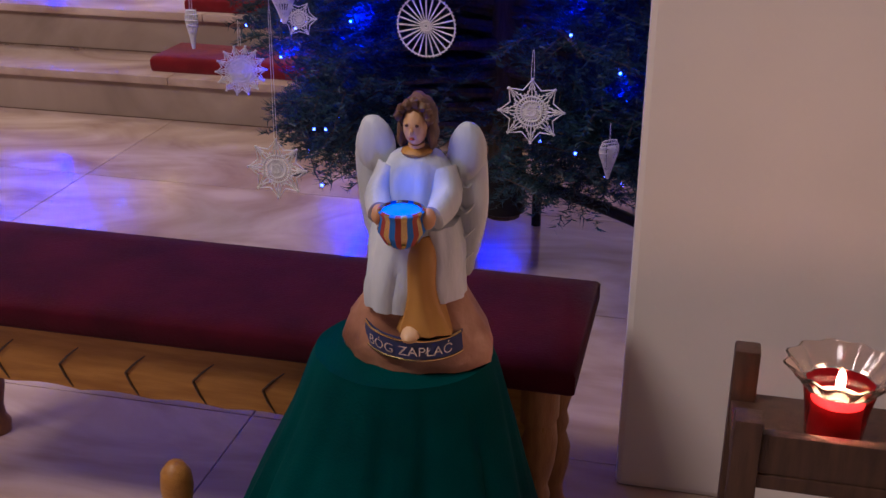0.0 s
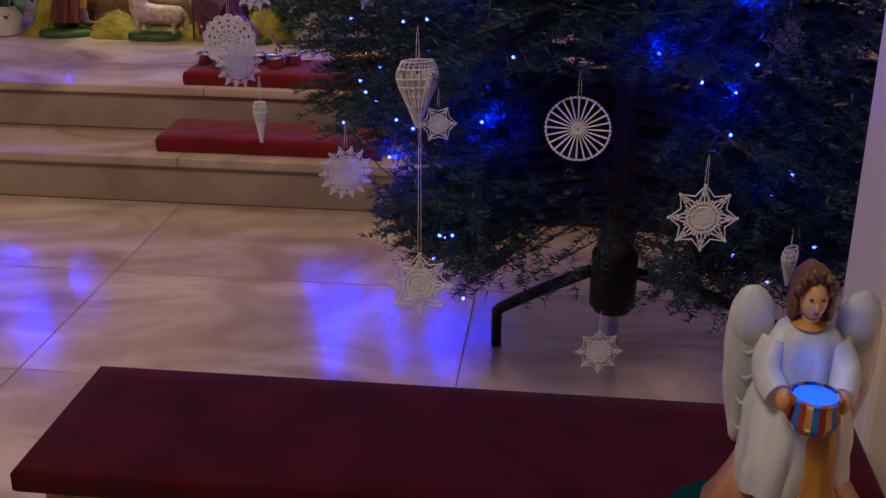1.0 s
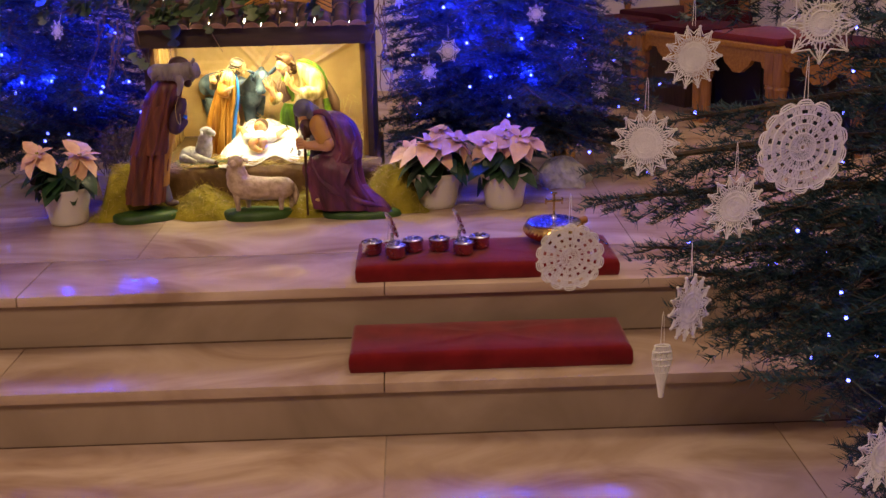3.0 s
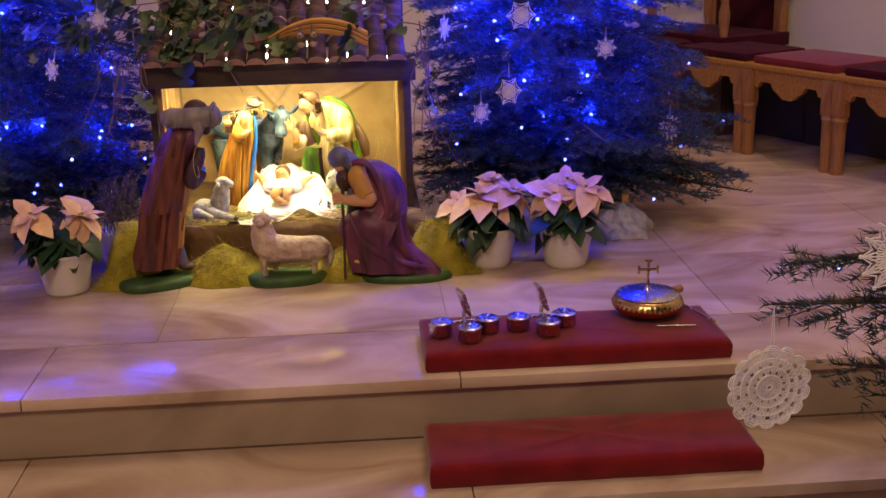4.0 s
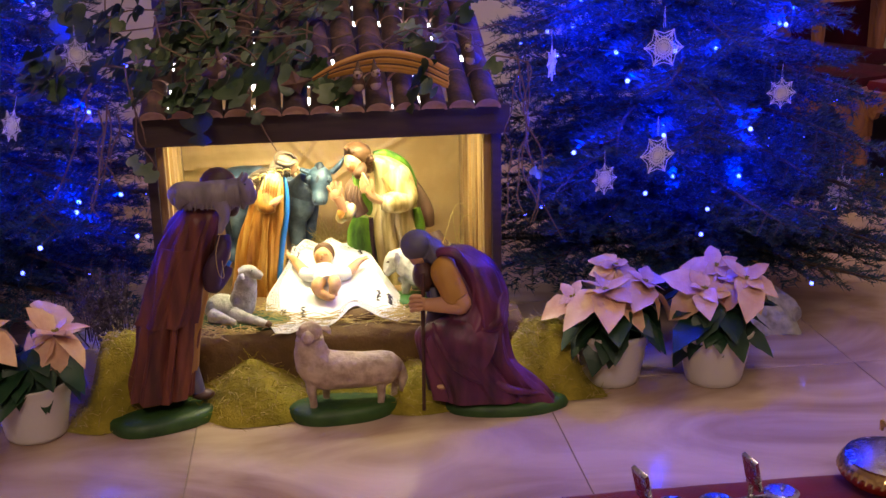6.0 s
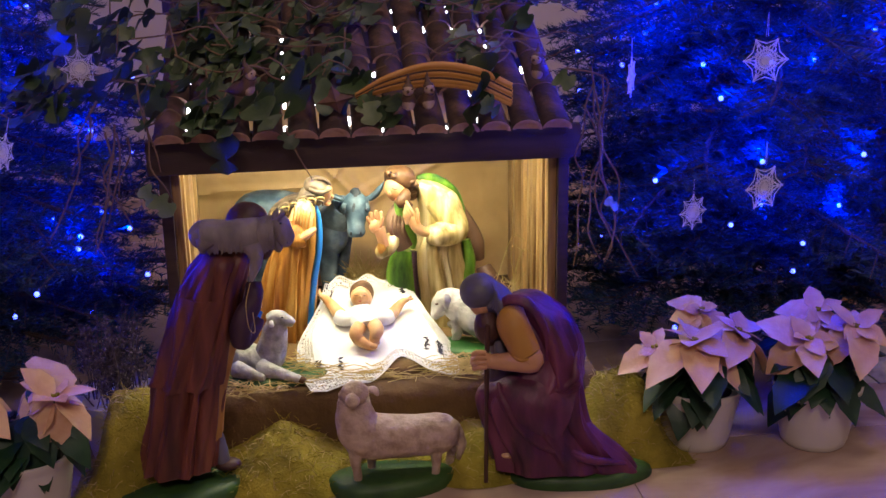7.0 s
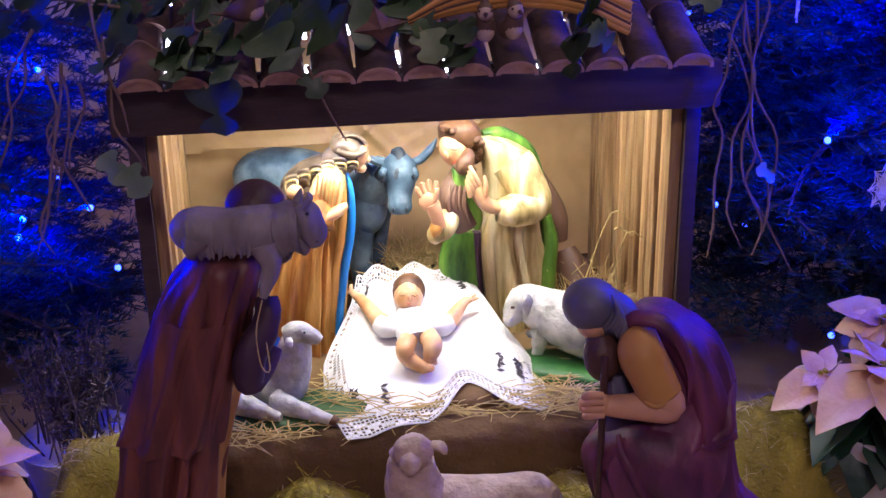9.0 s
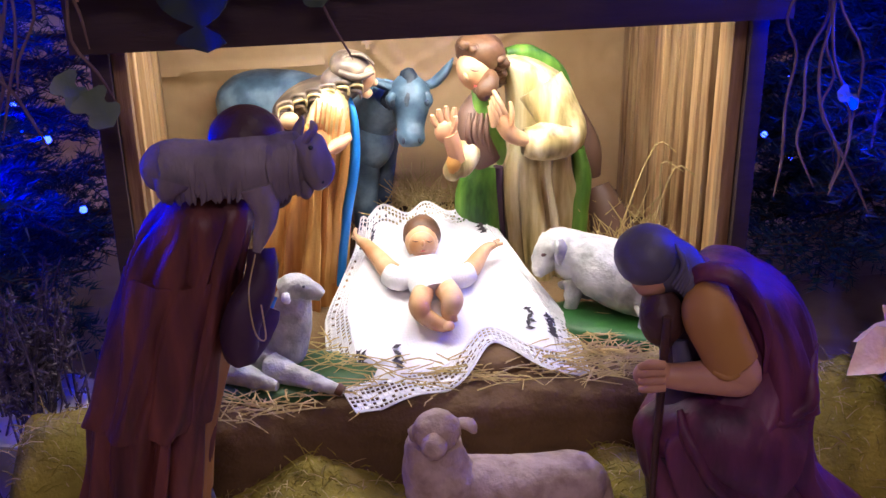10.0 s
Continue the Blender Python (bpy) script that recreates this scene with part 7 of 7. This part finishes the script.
def fir(base, height, z_low, radius, seed, keep, label, branches=70, needle=0.019, density=300, width=0.0016, power=0.85, foot=0.0, crowd=1.15):
    """A fir: tapered trunk, boughs with twigs, and needles set along every twig."""
    rnd = np.random.default_rng(seed)
    ob = group_of("fir_tree", base, label, "tree", "decorated fir trees")
    bx, by, bz = base
    part("trunk", Shape().tube([(bx, by, bz + foot), (bx + .004, by, bz + height * .4), (bx, by, bz + height)], [.045, .032, .006], BARK, 14, 5, lump=.05), ob, "rough fir trunk")
    wood, seg0, seg1, sites = Shape(), [], [], []
    for b in range(branches):
        h = z_low + (height * .96 - z_low) * ((b + rnd.uniform(0, 1)) / branches) ** crowd
        a = b * 2.39996 + rnd.uniform(-.35, .35)
        L = radius * max(.06, (1 - (h - z_low * .3) / height)) ** power * rnd.uniform(.78, 1.08)
        pts = []
        for i in range(9):
            t = i / 8
            dz = L * (.16 * t - .42 * t * t + .17 * t ** 3) * rnd.uniform(.92, 1.08)
            w = a + .10 * math.sin(3 * t + b)
            pts.append(np.array((bx + L * t * math.cos(w), by + L * t * math.sin(w), bz + h + dz)))
        good = [p for p in pts if keep(*p)]
        if len(good) < 4:
            continue
        last = len(pts)
        for i, p in enumerate(pts):
            if not keep(*p):
                last = i
                break
        pts = pts[:last]
        if len(pts) < 4:
            continue
        wood.tube([tuple(p) for p in pts[::2]], [.010 * L + .003] + [.006 * L + .002] * (len(pts[::2]) - 2) + [.0018], BARK, 6, 2)
        n = int(L * len(pts) / 9 / .042)
        for i in range(n):
            t = .14 + .86 * (i + rnd.uniform(0, .6)) / n
            f = t * (len(pts) - 1)
            k = min(int(f), len(pts) - 2)
            p = pts[k] + (pts[k + 1] - pts[k]) * (f - k)
            d = pts[k + 1] - pts[k]
            d /= np.linalg.norm(d)
            seg0.append(p)
            seg1.append(p + d * .045)
            for sg in (-1, 1):
                l = (.05 + .30 * L * (1 - t) + rnd.uniform(0, .05)) * rnd.uniform(.7, 1.15)
                side = np.cross(d, (0, 0, 1.0)) * sg
                side /= np.linalg.norm(side) + 1e-9
                v = d * .62 + side * .78 + np.array((0, 0, rnd.uniform(-.45, .05)))
                v /= np.linalg.norm(v)
                q = p + v * l
                if not keep(*q):
                    continue
                m = p + v * l * .5 + np.array((0, 0, .012 * rnd.uniform(-1, 1)))
                seg0 += [p, m]
                seg1 += [m, q]
                if rnd.uniform() < .7:
                    wood.tube([tuple(p), tuple(q)], [.0022, .001], BARK, 4, 1)
                sites.append(q)
                if l > .10:
                    for s2 in (-1, 1):
                        v2 = v * .6 + np.cross(v, (0, 0, 1.0)) * s2 * .7 + np.array((0, 0, rnd.uniform(-.4, 0)))
                        v2 /= np.linalg.norm(v2)
                        q2 = m + v2 * l * rnd.uniform(.35, .55)
                        if keep(*q2):
                            seg0.append(m)
                            seg1.append(q2)
    part("bough_wood", wood, ob, "thin brown boughs and twigs", kind="stuff")
    s0, s1 = np.array(seg0), np.array(seg1)
    le = np.linalg.norm(s1 - s0, axis=1)
    cnt = np.maximum(4, (le * density).astype(int))
    idx = np.repeat(np.arange(len(le)), cnt)
    t = rnd.uniform(0, 1, len(idx))[:, None]
    d = ((s1 - s0) / (le[:, None] + 1e-9))[idx]
    p = s0[idx] + (s1 - s0)[idx] * t
    r = rnd.normal(0, 1, (len(idx), 3))
    r[:, 2] = np.abs(r[:, 2]) * .8 - .15
    r -= d * np.sum(r * d, axis=1)[:, None]
    r /= np.linalg.norm(r, axis=1)[:, None] + 1e-9
    v = r * .80 + d * rnd.uniform(.35, .8, (len(idx), 1))
    v /= np.linalg.norm(v, axis=1)[:, None]
    L = needle * rnd.uniform(.65, 1.15, (len(idx), 1))
    w = np.cross(v, rnd.normal(0, 1, (len(idx), 3)))
    w /= np.linalg.norm(w, axis=1)[:, None] + 1e-9
    verts = np.empty((len(idx) * 3, 3))
    verts[0::3], verts[1::3], verts[2::3] = p - w * width * .5, p + w * width * .5, p + v * L
    verts -= np.array(base)
    me = bpy.data.meshes.new("needles")
    n = len(idx)
    me.vertices.add(n * 3)
    me.vertices.foreach_set("co", verts.astype(np.float32).ravel())
    me.loops.add(n * 3)
    me.loops.foreach_set("vertex_index", np.arange(n * 3, dtype=np.int32))
    me.polygons.add(n)
    me.polygons.foreach_set("loop_start", np.arange(0, n * 3, 3, dtype=np.int32))
    me.update(calc_edges=True)
    me.materials.append(NEEDLE)
    crown = new("crown", me)
    crown.parent = ob
    tagged(crown, "dark green needles on drooping twigs", kind="stuff")
    return ob, np.array(sites)


def string_lights(sites, centre, count, seed, label, lamps, wattage, radius=0.0058, low=0.78):
    """A cable from bulb to bulb over the twigs, with every bulb a part."""
    rnd = random.Random(seed)
    c = Vector(centre)
    pool = [Vector(q) for q in sites]
    pool = [q for q in pool if (q - c).xy.length > .25 * max((w - c).xy.length for w in pool if abs(w.z - q.z) < .15)]
    pts = rnd.sample(pool, min(count, len(pool)))
    pts.sort(key=lambda q: (round(q.z / .13), math.atan2(q.y - c.y, q.x - c.x)))
    ob = group_of("string_lights", tuple(c), label, "lights", "strings of blue lights")
    me = Shape().ball((0, 0, 0), radius, BULB, 8).mesh("bulb")
    cap = Shape().turned([(.003, 0), (.003, .010), (.001, .011)], (0, 0, 0), WIRE, 6)
    for p in pts:
        piece("bulb", me, ob, Matrix.Translation(p - c + Vector((0, 0, -.004))))
    s = Shape()
    for a, b in zip(pts, pts[1:]):
        if (a - b).length < .42:
            mid = (a + b) / 2 + Vector((0, 0, -.10 * (a - b).length))
            s.tube([a, mid, b], .0014, WIRE, 4, 3)
    part("cable", s, ob, "thin dark green cable")
    front = [q for q in pts if q.y < c.y + .05 and q.z > low]
    step_ = max(1, len(front) // lamps)
    for p in front[::step_][:lamps]:
        out = (p - c)
        out.z = 0
        out.normalize()
        point_lamp("led_light", p - out * .02, wattage, .010, (0.0, 0.012, 1.0))
    return pts


near_tree, near_sites = fir((1.57, -1.14, 0.0), 2.75, 0.40, 1.55, 5, lambda x, y, z: z > .24 and y > (-1.47 if abs(x - 1.45) < .16 and z < .84 else -1.74 if x < 1.3 and z > .66 else -1.60) and .77 * x + .64 * y > -.07 and not (y > -.06 and z < .24) and math.hypot(x - 1.57, y + 1.14) < .48 + 1.40 * max(0, z - .28), "tall dark fir in an iron stand with crochet ornaments", 230, .025, 420, .0030, foot=.18, crowd=1.6)
right_tree, right_sites = fir((0.58, 1.78, DAIS_Z), 2.2, 0.16, 0.80, 9, lambda x, y, z: z > .44 and not (x < .075 and y < 2.02 and z < 1.30) and not (y < 1.42 and z < .68), "dark fir behind the poinsettias, glowing with blue lights", 190, .026, 400, .0034)
left_tree, left_sites = fir((-1.40, 1.84, DAIS_Z), 2.2, 0.14, 0.80, 13, lambda x, y, z: z > .42 and not (x > -.875 and y < 2.02 and z < 1.30) and not (y < 1.52 and z < .64), "dark fir beside the stable, glowing with blue lights", 190, .026, 400, .0034)

string_lights(near_sites, (1.57, -1.14, 0.9), 270, 2, "string of small blue lights wound round the near fir", 24, NEAR_LED, .0036, .55)
string_lights(right_sites, (0.58, 1.78, 1.1), 110, 3, "string of blue lights wound round the fir beside the stable", 30, BACK_LED)
string_lights(left_sites, (-1.40, 1.84, 1.1), 110, 4, "string of blue lights wound round the other fir", 30, BACK_LED)


def tree_stand(x, y):
    ob = group_of("tree_stand", (x, y, 0), "black iron tree stand with bent legs", "tree stand")
    part("collar", Shape().turned([(.046, .19), (.056, .195), (.056, .33), (.052, .335), (.046, .33)], (x, y, 0), METAL_BLACK, 24), ob, "black iron collar")
    for a, reach in ((2.72, .315), (0.32, .435), (1.5, .40)):
        d = Vector((math.cos(a), math.sin(a), 0))
        o = Vector((x, y, 0))
        s = Shape()
        s.tube([o + d * .06 + Vector((0, 0, .27)), o + d * .5 * reach + Vector((0, 0, .21)), o + d * (reach - .015) + Vector((0, 0, .115)), o + d * reach + Vector((0, 0, .085)), o + d * reach + Vector((0, 0, .0))], [.016, .016, .015, .014, .014], METAL_BLACK, 8, 2)
        part("leg", s, ob)


tree_stand(1.57, -1.14)


# ---- crochet ornaments ----
def lace_wheel(r, spokes=24, hub=0.012, ringsets=(1.0,), t=.0013):
    s = Shape()
    circ = lambda q, n=48: [(q * math.cos(2 * math.pi * k / n), 0, q * math.sin(2 * math.pi * k / n)) for k in range(n + 1)]
    for q in ringsets:
        s.tube(circ(r * q), t * 1.3, LACE, 5, 1)
    s.tube(circ(r * .16, 20), t * 2.2, LACE, 5, 1)
    s.tube(circ(r * .07, 12), t * 2.2, LACE, 5, 1)
    for k in range(spokes):
        a = 2 * math.pi * k / spokes
        s.tube([(r * .05 * math.cos(a), 0, r * .05 * math.sin(a)), (r * .98 * math.cos(a), 0, r * .98 * math.sin(a))], [t, t * 1.6], LACE, 4, 1)
    for k in range(spokes * 2):
        a = math.pi * k / spokes
        s.ball((r * 1.02 * math.cos(a), 0, r * 1.02 * math.sin(a)), t * 2.0, LACE, 6)
    return s


def lace_star(r, points=8, t=.0014, dense=3):
    s = Shape()
    for lay in range(dense):
        q0, q1 = r * (.18 + .62 * lay / dense), r * (.34 + .66 * (lay + 1) / dense)
        n = points * 2
        ring = []
        for k in range(n + 1):
            a = 2 * math.pi * k / n
            ring.append(((q1 if k % 2 == 0 else q0 + r * .12) * math.cos(a), 0, (q1 if k % 2 == 0 else q0 + r * .12) * math.sin(a)))
        s.tube(ring, t * 1.2, LACE, 4, 1)
    n = points * 4
    for k in range(n):
        a = 2 * math.pi * k / n
        e = r * (.95 if k % 4 == 0 else .66 if k % 2 else .60)
        s.tube([(0, 0, 0), (e * math.cos(a), 0, e * math.sin(a))], t, LACE, 4, 1)
    for q, m in ((.15, 14), (.32, 28), (.46, 36)):
        s.tube([(r * q * math.cos(2 * math.pi * k / m), 0, r * q * math.sin(2 * math.pi * k / m)) for k in range(m + 1)], t * 1.5, LACE, 4, 1)
    for k in range(points):
        a = 2 * math.pi * k / points
        s.ball((r * math.cos(a), 0, r * math.sin(a)), t * 2.6, LACE, 6)
        s.tube([(r * .70 * math.cos(a - .13), 0, r * .70 * math.sin(a - .13)), (r * .98 * math.cos(a), 0, r * .98 * math.sin(a)), (r * .70 * math.cos(a + .13), 0, r * .70 * math.sin(a + .13))], t * 1.2, LACE, 4, 1)
    return s


def lace_doily(r, arms=14, t=.0013):
    """A close-worked round doily with rows of holes and a scalloped rim."""
    s = Shape()
    n = arms * 6
    bands = [0.06, .14, .22, .30, .40, .50, .60, .70, .80, .90]
    for i in range(len(bands) - 1):
        for k in range(n):
            if i in (3, 5, 7) and (k % 6) in (2, 3):
                continue
            a0, a1 = 2 * math.pi * k / n, 2 * math.pi * (k + 1) / n
            y = .0007 * (1 if (i + k) % 2 else -1)
            s.add([(r * q * math.cos(a), y, r * q * math.sin(a)) for q, a in ((bands[i], a0), (bands[i + 1], a0), (bands[i + 1], a1), (bands[i], a1))], [(0, 1, 2, 3)], LACE)
    for q in (.06, .30, .50, .70, .90):
        s.tube([(r * q * math.cos(2 * math.pi * k / n), 0, r * q * math.sin(2 * math.pi * k / n)) for k in range(n + 1)], t, LACE, 4, 1)
    for k in range(arms):
        a0, a1 = 2 * math.pi * k / arms, 2 * math.pi * (k + 1) / arms
        am = (a0 + a1) / 2
        for e in (1.0, .95):
            s.tube([(r * .90 * math.cos(a0), 0, r * .90 * math.sin(a0)), (r * e * math.cos(am - .10), 0, r * e * math.sin(am - .10)), (r * e * math.cos(am + .10), 0, r * e * math.sin(am + .10)), (r * .90 * math.cos(a1), 0, r * .90 * math.sin(a1))], t, LACE, 4, 2)
    return s


def lace_bell(r, h, t=.0012):
    """A hanging crochet cone, narrow at its foot."""
    s = Shape()
    n = 20
    for k in range(n):
        a = 2 * math.pi * k / n
        s.tube([(r * .75 * math.cos(a), r * .30 * math.sin(a), h * .46), (r * math.cos(a), r * .45 * math.sin(a), h * .22), (r * .45 * math.cos(a), r * .25 * math.sin(a), -h * .2), (.003 * math.cos(a), .003 * math.sin(a), -h * .5)], t, LACE, 4, 3)
    for q, z in ((.75, .46), (.92, .36), (1.0, .22), (.86, .10), (.66, -.04), (.48, -.18), (.28, -.32)):
        s.tube([(r * q * math.cos(2 * math.pi * k / n), r * q * .45 * math.sin(2 * math.pi * k / n), h * z) for k in range(n + 1)], t * 1.3, LACE, 4, 1)
    for k in range(n):
        a0, a1 = 2 * math.pi * k / n, 2 * math.pi * (k + 1) / n
        if k % 4:
            s.add([(r * q * math.cos(a), r * .42 * q * math.sin(a), h * z) for q, z, a in ((.95, .30, a0), (.48, -.18, a0), (.48, -.18, a1), (.95, .30, a1))], [(0, 1, 2, 3)], LACE)
    return s


def hang(s, top, L=.055):
    s.tube([(-.003, 0, top), (-.001, 0, top + L), (.002, .002, top + L * .98), (.003, 0, top)], .0006, LACE, 4, 2)
    return s


LACE_MESHES = dict(star_low=hang(lace_star(.066), .066, .27).mesh("lace_star_long", False), wheel=hang(lace_wheel(.064), .065).mesh("lace_wheel", False), star=hang(lace_star(.066), .066).mesh("lace_star", False), star6=hang(lace_star(.060, 6), .060).mesh("lace_star_six", False), burst=hang(lace_star(.060, 14, .0013, 4), .060).mesh("lace_burst", False), doily=hang(lace_doily(.068), .068).mesh("lace_doily", False), bell=hang(lace_bell(.040, .13), .06).mesh("lace_bell", False), icicle=hang(lace_bell(.017, .10), .046).mesh("lace_icicle", False))
LACE_WORDS = dict(star_low="white eight-pointed crochet star on a long thread", wheel="white crochet wheel with thin spokes hanging from the fir", star="white eight-pointed crochet star hanging from the fir", star6="white six-pointed crochet snowflake hanging from the fir", burst="white many-pointed crochet rosette hanging from the fir", doily="white close-worked crochet doily with a scalloped rim", bell="white crochet bell with ribbed sides hanging from the fir", icicle="slim white crochet icicle hanging from the fir")


def ornament(kind, x, y, z, size=1.0, yaw=0, tilt=0):
    ob = new("crochet_ornament", LACE_MESHES[kind])
    ob.matrix_basis = pose(x, y, z, 0, tilt, yaw) @ Matrix.Scale(size, 4)
    return tagged(ob, LACE_WORDS[kind], "ornament", "crochet ornaments on the firs")


for row in (("wheel", 1.460, -1.495, .729, 1.0, -6), ("star", 1.707, -1.605, .592, 1.0, 4), ("doily", .832, -1.163, 1.038, 1.12, 8), ("burst", .950, -1.303, .555, 1.0, 24), ("star_low", 1.158, -1.62, .428, 1.0, 0), ("doily", .519, -.716, .725, 1.05, 6), ("burst", .667, -1.133, .758, .95, 40), ("burst", .723, -1.174, .945, .88, 14), ("burst", .631, -.901, .998, 1.0, -8), ("bell", 1.135, -1.476, .786, 1.1, 20), ("star6", 1.181, -1.507, .732, .62, 15), ("star", 1.526, -1.577, .280, .72, 10), ("star", 1.189, -1.364, 1.169, 1.25, -10), ("star", 1.872, -1.350, .897, .95, 35), ("icicle", .662, -.956, .569, 1.1, 0), ("burst", 1.408, -1.585, 1.134, .9, 60), ("bell", 1.871, -1.643, .516, .62, 50), ("star6", 1.014, -1.355, .964, .55, 60), ("burst", .70, -.95, 1.16, .9, 10), ("star", .90, -1.02, 1.22, 1.0, 0)):
    ornament(*row)
for row in (("star6", .397, 1.270, 1.156, .78, 4), ("star", .653, 1.186, 1.054, .52, 0), ("star6", .333, 1.089, .943, .72, 18), ("star", .266, 1.282, .846, .56, 25), ("burst", .928, 1.407, .749, .70, 10), ("star", .161, 1.400, 1.111, .62, 62), ("star", -.942, 1.353, 1.176, .52, 8), ("star", -1.09, 1.30, 1.03, .55, 70, 30)):
    ornament(*row)
# ---- the wooden stalls behind ----
STALL = pose(1.69, 2.84, DAIS_Z, 0, 0, -65)


def stall(offset, material, label):
    """One seat: cushion, seat board, pointed-arch apron, dark panel behind in place of shade."""
    m = STALL @ pose(offset, 0, 0)
    o = tuple(m.translation)
    ob = group_of("choir_stall", o, label, "stall", "row of wooden stalls")
    W, D = 0.54, 0.42
    part("seat_board", Shape().box((0.002, -0.03, .405), (W - .002, D, .428), OAK, .004, m), ob)
    s = Shape()
    rings = [[tuple(m @ Vector(q)) for q in ((.03 + i, .01 + i, z), (W - .03 - i, .01 + i, z), (W - .03 - i, D - .03 - i, z), (.03 + i, D - .03 - i, z))] for i, z in ((0, .428), (-.006, .445), (0, .462), (.05, .472), (.15, .474))]
    part("cushion", s.rings(rings, material), ob, "flat velvet seat cushion")
    # apron with two pointed arches and a drop between
    n, up, lo = 48, [], []
    for i in range(n + 1):
        u = i / n
        k = abs((u * 2) % 1 - .5) * 2
        drop = .100 * (1 - (1 - k) ** .7) if k > .25 else .0
        side = min(u, 1 - u)
        z = .352 - drop if side > .14 else .352 - .115 * (1 - (side / .14) ** 1.6)
        z = max(z, .245)
        if abs(u - .5) < .05:
            z = .285
        up.append((.0 + W * u, .404))
        lo.append((.0 + W * u, z))
    f = [tuple(m @ Vector((x, -.02, z))) for x, z in up], [tuple(m @ Vector((x, -.02, z))) for x, z in lo]
    b = [tuple(m @ Vector((x, .005, z))) for x, z in lo], [tuple(m @ Vector((x, .005, z))) for x, z in up]
    part("apron", Shape().rings([f[0], f[1], b[0], b[1], f[0]], OAK, close=False), ob, "honey-oak apron cut into pointed arches")
    # dark sheet that puts the shade below the seat into colour
    part("lining", Shape().box((.01, D - .03, .0), (W - .01, D, .404), SHADE, 0, m), ob, "dark panel standing in for the shade under the seat")
    for dx in (.030, -.030):
        prof = [(.030, 0), (.032, .012), (.026, .028), (.030, .045), (.027, .06), (.029, .16), (.030, .225), (.036, .235), (.030, .25)]
        c = m @ Vector((W + dx if dx < 0 else dx, -.006, 0))
        part("leg", Shape().turned(prof, tuple(c), OAK_UP, 18), ob)
    part("post", Shape().box((.002, -.035, .25), (.058, .02, .404), OAK_UP, .003, m), ob)
    part("post", Shape().box((W - .058, -.035, .25), (W - .002, .02, .404), OAK_UP, .003, m), ob)
    return ob


stall(-1.08, VELVET_DARK, "wooden stall at the row's end with dark red cushion")
stall(-0.54, VELVET_DARK, "wooden stall with pointed-arch apron and dark red cushion")
stall(0.0, VELVET, "wooden stall with pointed-arch apron and bright red cushion")
stall(0.54, VELVET_DARK, "wooden stall with pointed-arch apron and dark red cushion")


def celebrant_chair():
    m = STALL @ pose(-.95, .20, 0)
    ob = group_of("armchair", tuple(m.translation), "high honey-oak armchair with turned posts and dark upholstery", "chair")
    for x in (0.0, .56):
        for y in (0.0, .40):
            prof = [(.022, .45), (.026, .47), (.018, .50), (.026, .56), (.028, .62), (.018, .67), (.030, .70), (.030, .72)]
            part("arm_post", Shape().turned(prof, tuple(m @ Vector((x, y, 0))), OAK_UP, 16), ob)
        part("armrest", Shape().box((x - .035, -.05, .72), (x + .035, .45, .755), OAK, .008, m), ob)
    part("back_panel", Shape().box((.06, .40, .50), (.50, .43, 1.15), VELVET_DARK, .006, m), ob, "dark upholstered back")
    part("back_rail", Shape().box((.0, .395, 1.15), (.56, .435, 1.22), OAK, .006, m), ob)
    for x in (.0, .50):
        part("back_post", Shape().box((x, .395, .43), (x + .06, .435, 1.15), OAK_UP, .004, m), ob)
    part("seat", Shape().box((-.03, -.04, .430), (.59, .43, .50), VELVET_DARK, .012, m), ob, "dark red upholstered seat")
    part("base", Shape().box((-.02, -.02, .0), (.58, .42, .430), OAK_DARK, .004, m), ob, "dark wooden box base")


celebrant_chair()


def candle_and_book():
    s = Shape()
    x, y, z = 0.83, 1.75, DAIS_Z
    ob = group_of("altar_candle", (x, y, z), "thick white candle on a brass foot on a white cloth", "candle")
    part("foot", Shape().turned([(.060, 0), (.062, .01), (.050, .02), (.050, .19), (.064, .20), (.064, .215), (.045, .22)], (x, y, z), BRASS, 32), ob, "brass foot")
    part("wax", Shape().turned([(.042, .22), (.042, .285), (.036, .29), (.002, .286)], (x, y, z), WAX, 32), ob, "thick white wax candle")
    rings = []
    for k in range(12):
        u = k / 11
        r = .100 * (1 - u) ** .5 + .01
        rings.append([(.80 + r * (1 + .16 * math.sin(5 * a + 6 * u) + .07 * math.sin(11 * a)) * math.cos(a), 1.56 + r * (1 + .16 * math.sin(5 * a + 6 * u)) * math.sin(a), z + .11 * u ** .8 + .004 * math.sin(9 * a)) for a in [2 * math.pi * q / 48 for q in range(48)]])
    thing("heaped_cloth", Shape().rings(rings, FLEECE_GREY), (.80, 1.56, z), "crumpled grey-white cloth heaped on the floor under the fir", "cloth")
    m = pose(1.18, 2.36, DAIS_Z + .001, 0, 0, 18)
    b = group_of("hymn_book", tuple(m.translation), "thin dark red book lying closed on the floor", "book")
    part("cover", Shape().box((-.035, -.12, 0), (.035, .12, .018), VELVET_DARK, .003, m), b)
    part("pages", Shape().box((-.033, -.117, .004), (.0365, .117, .014), WAX, .0, m), b)


candle_and_book()
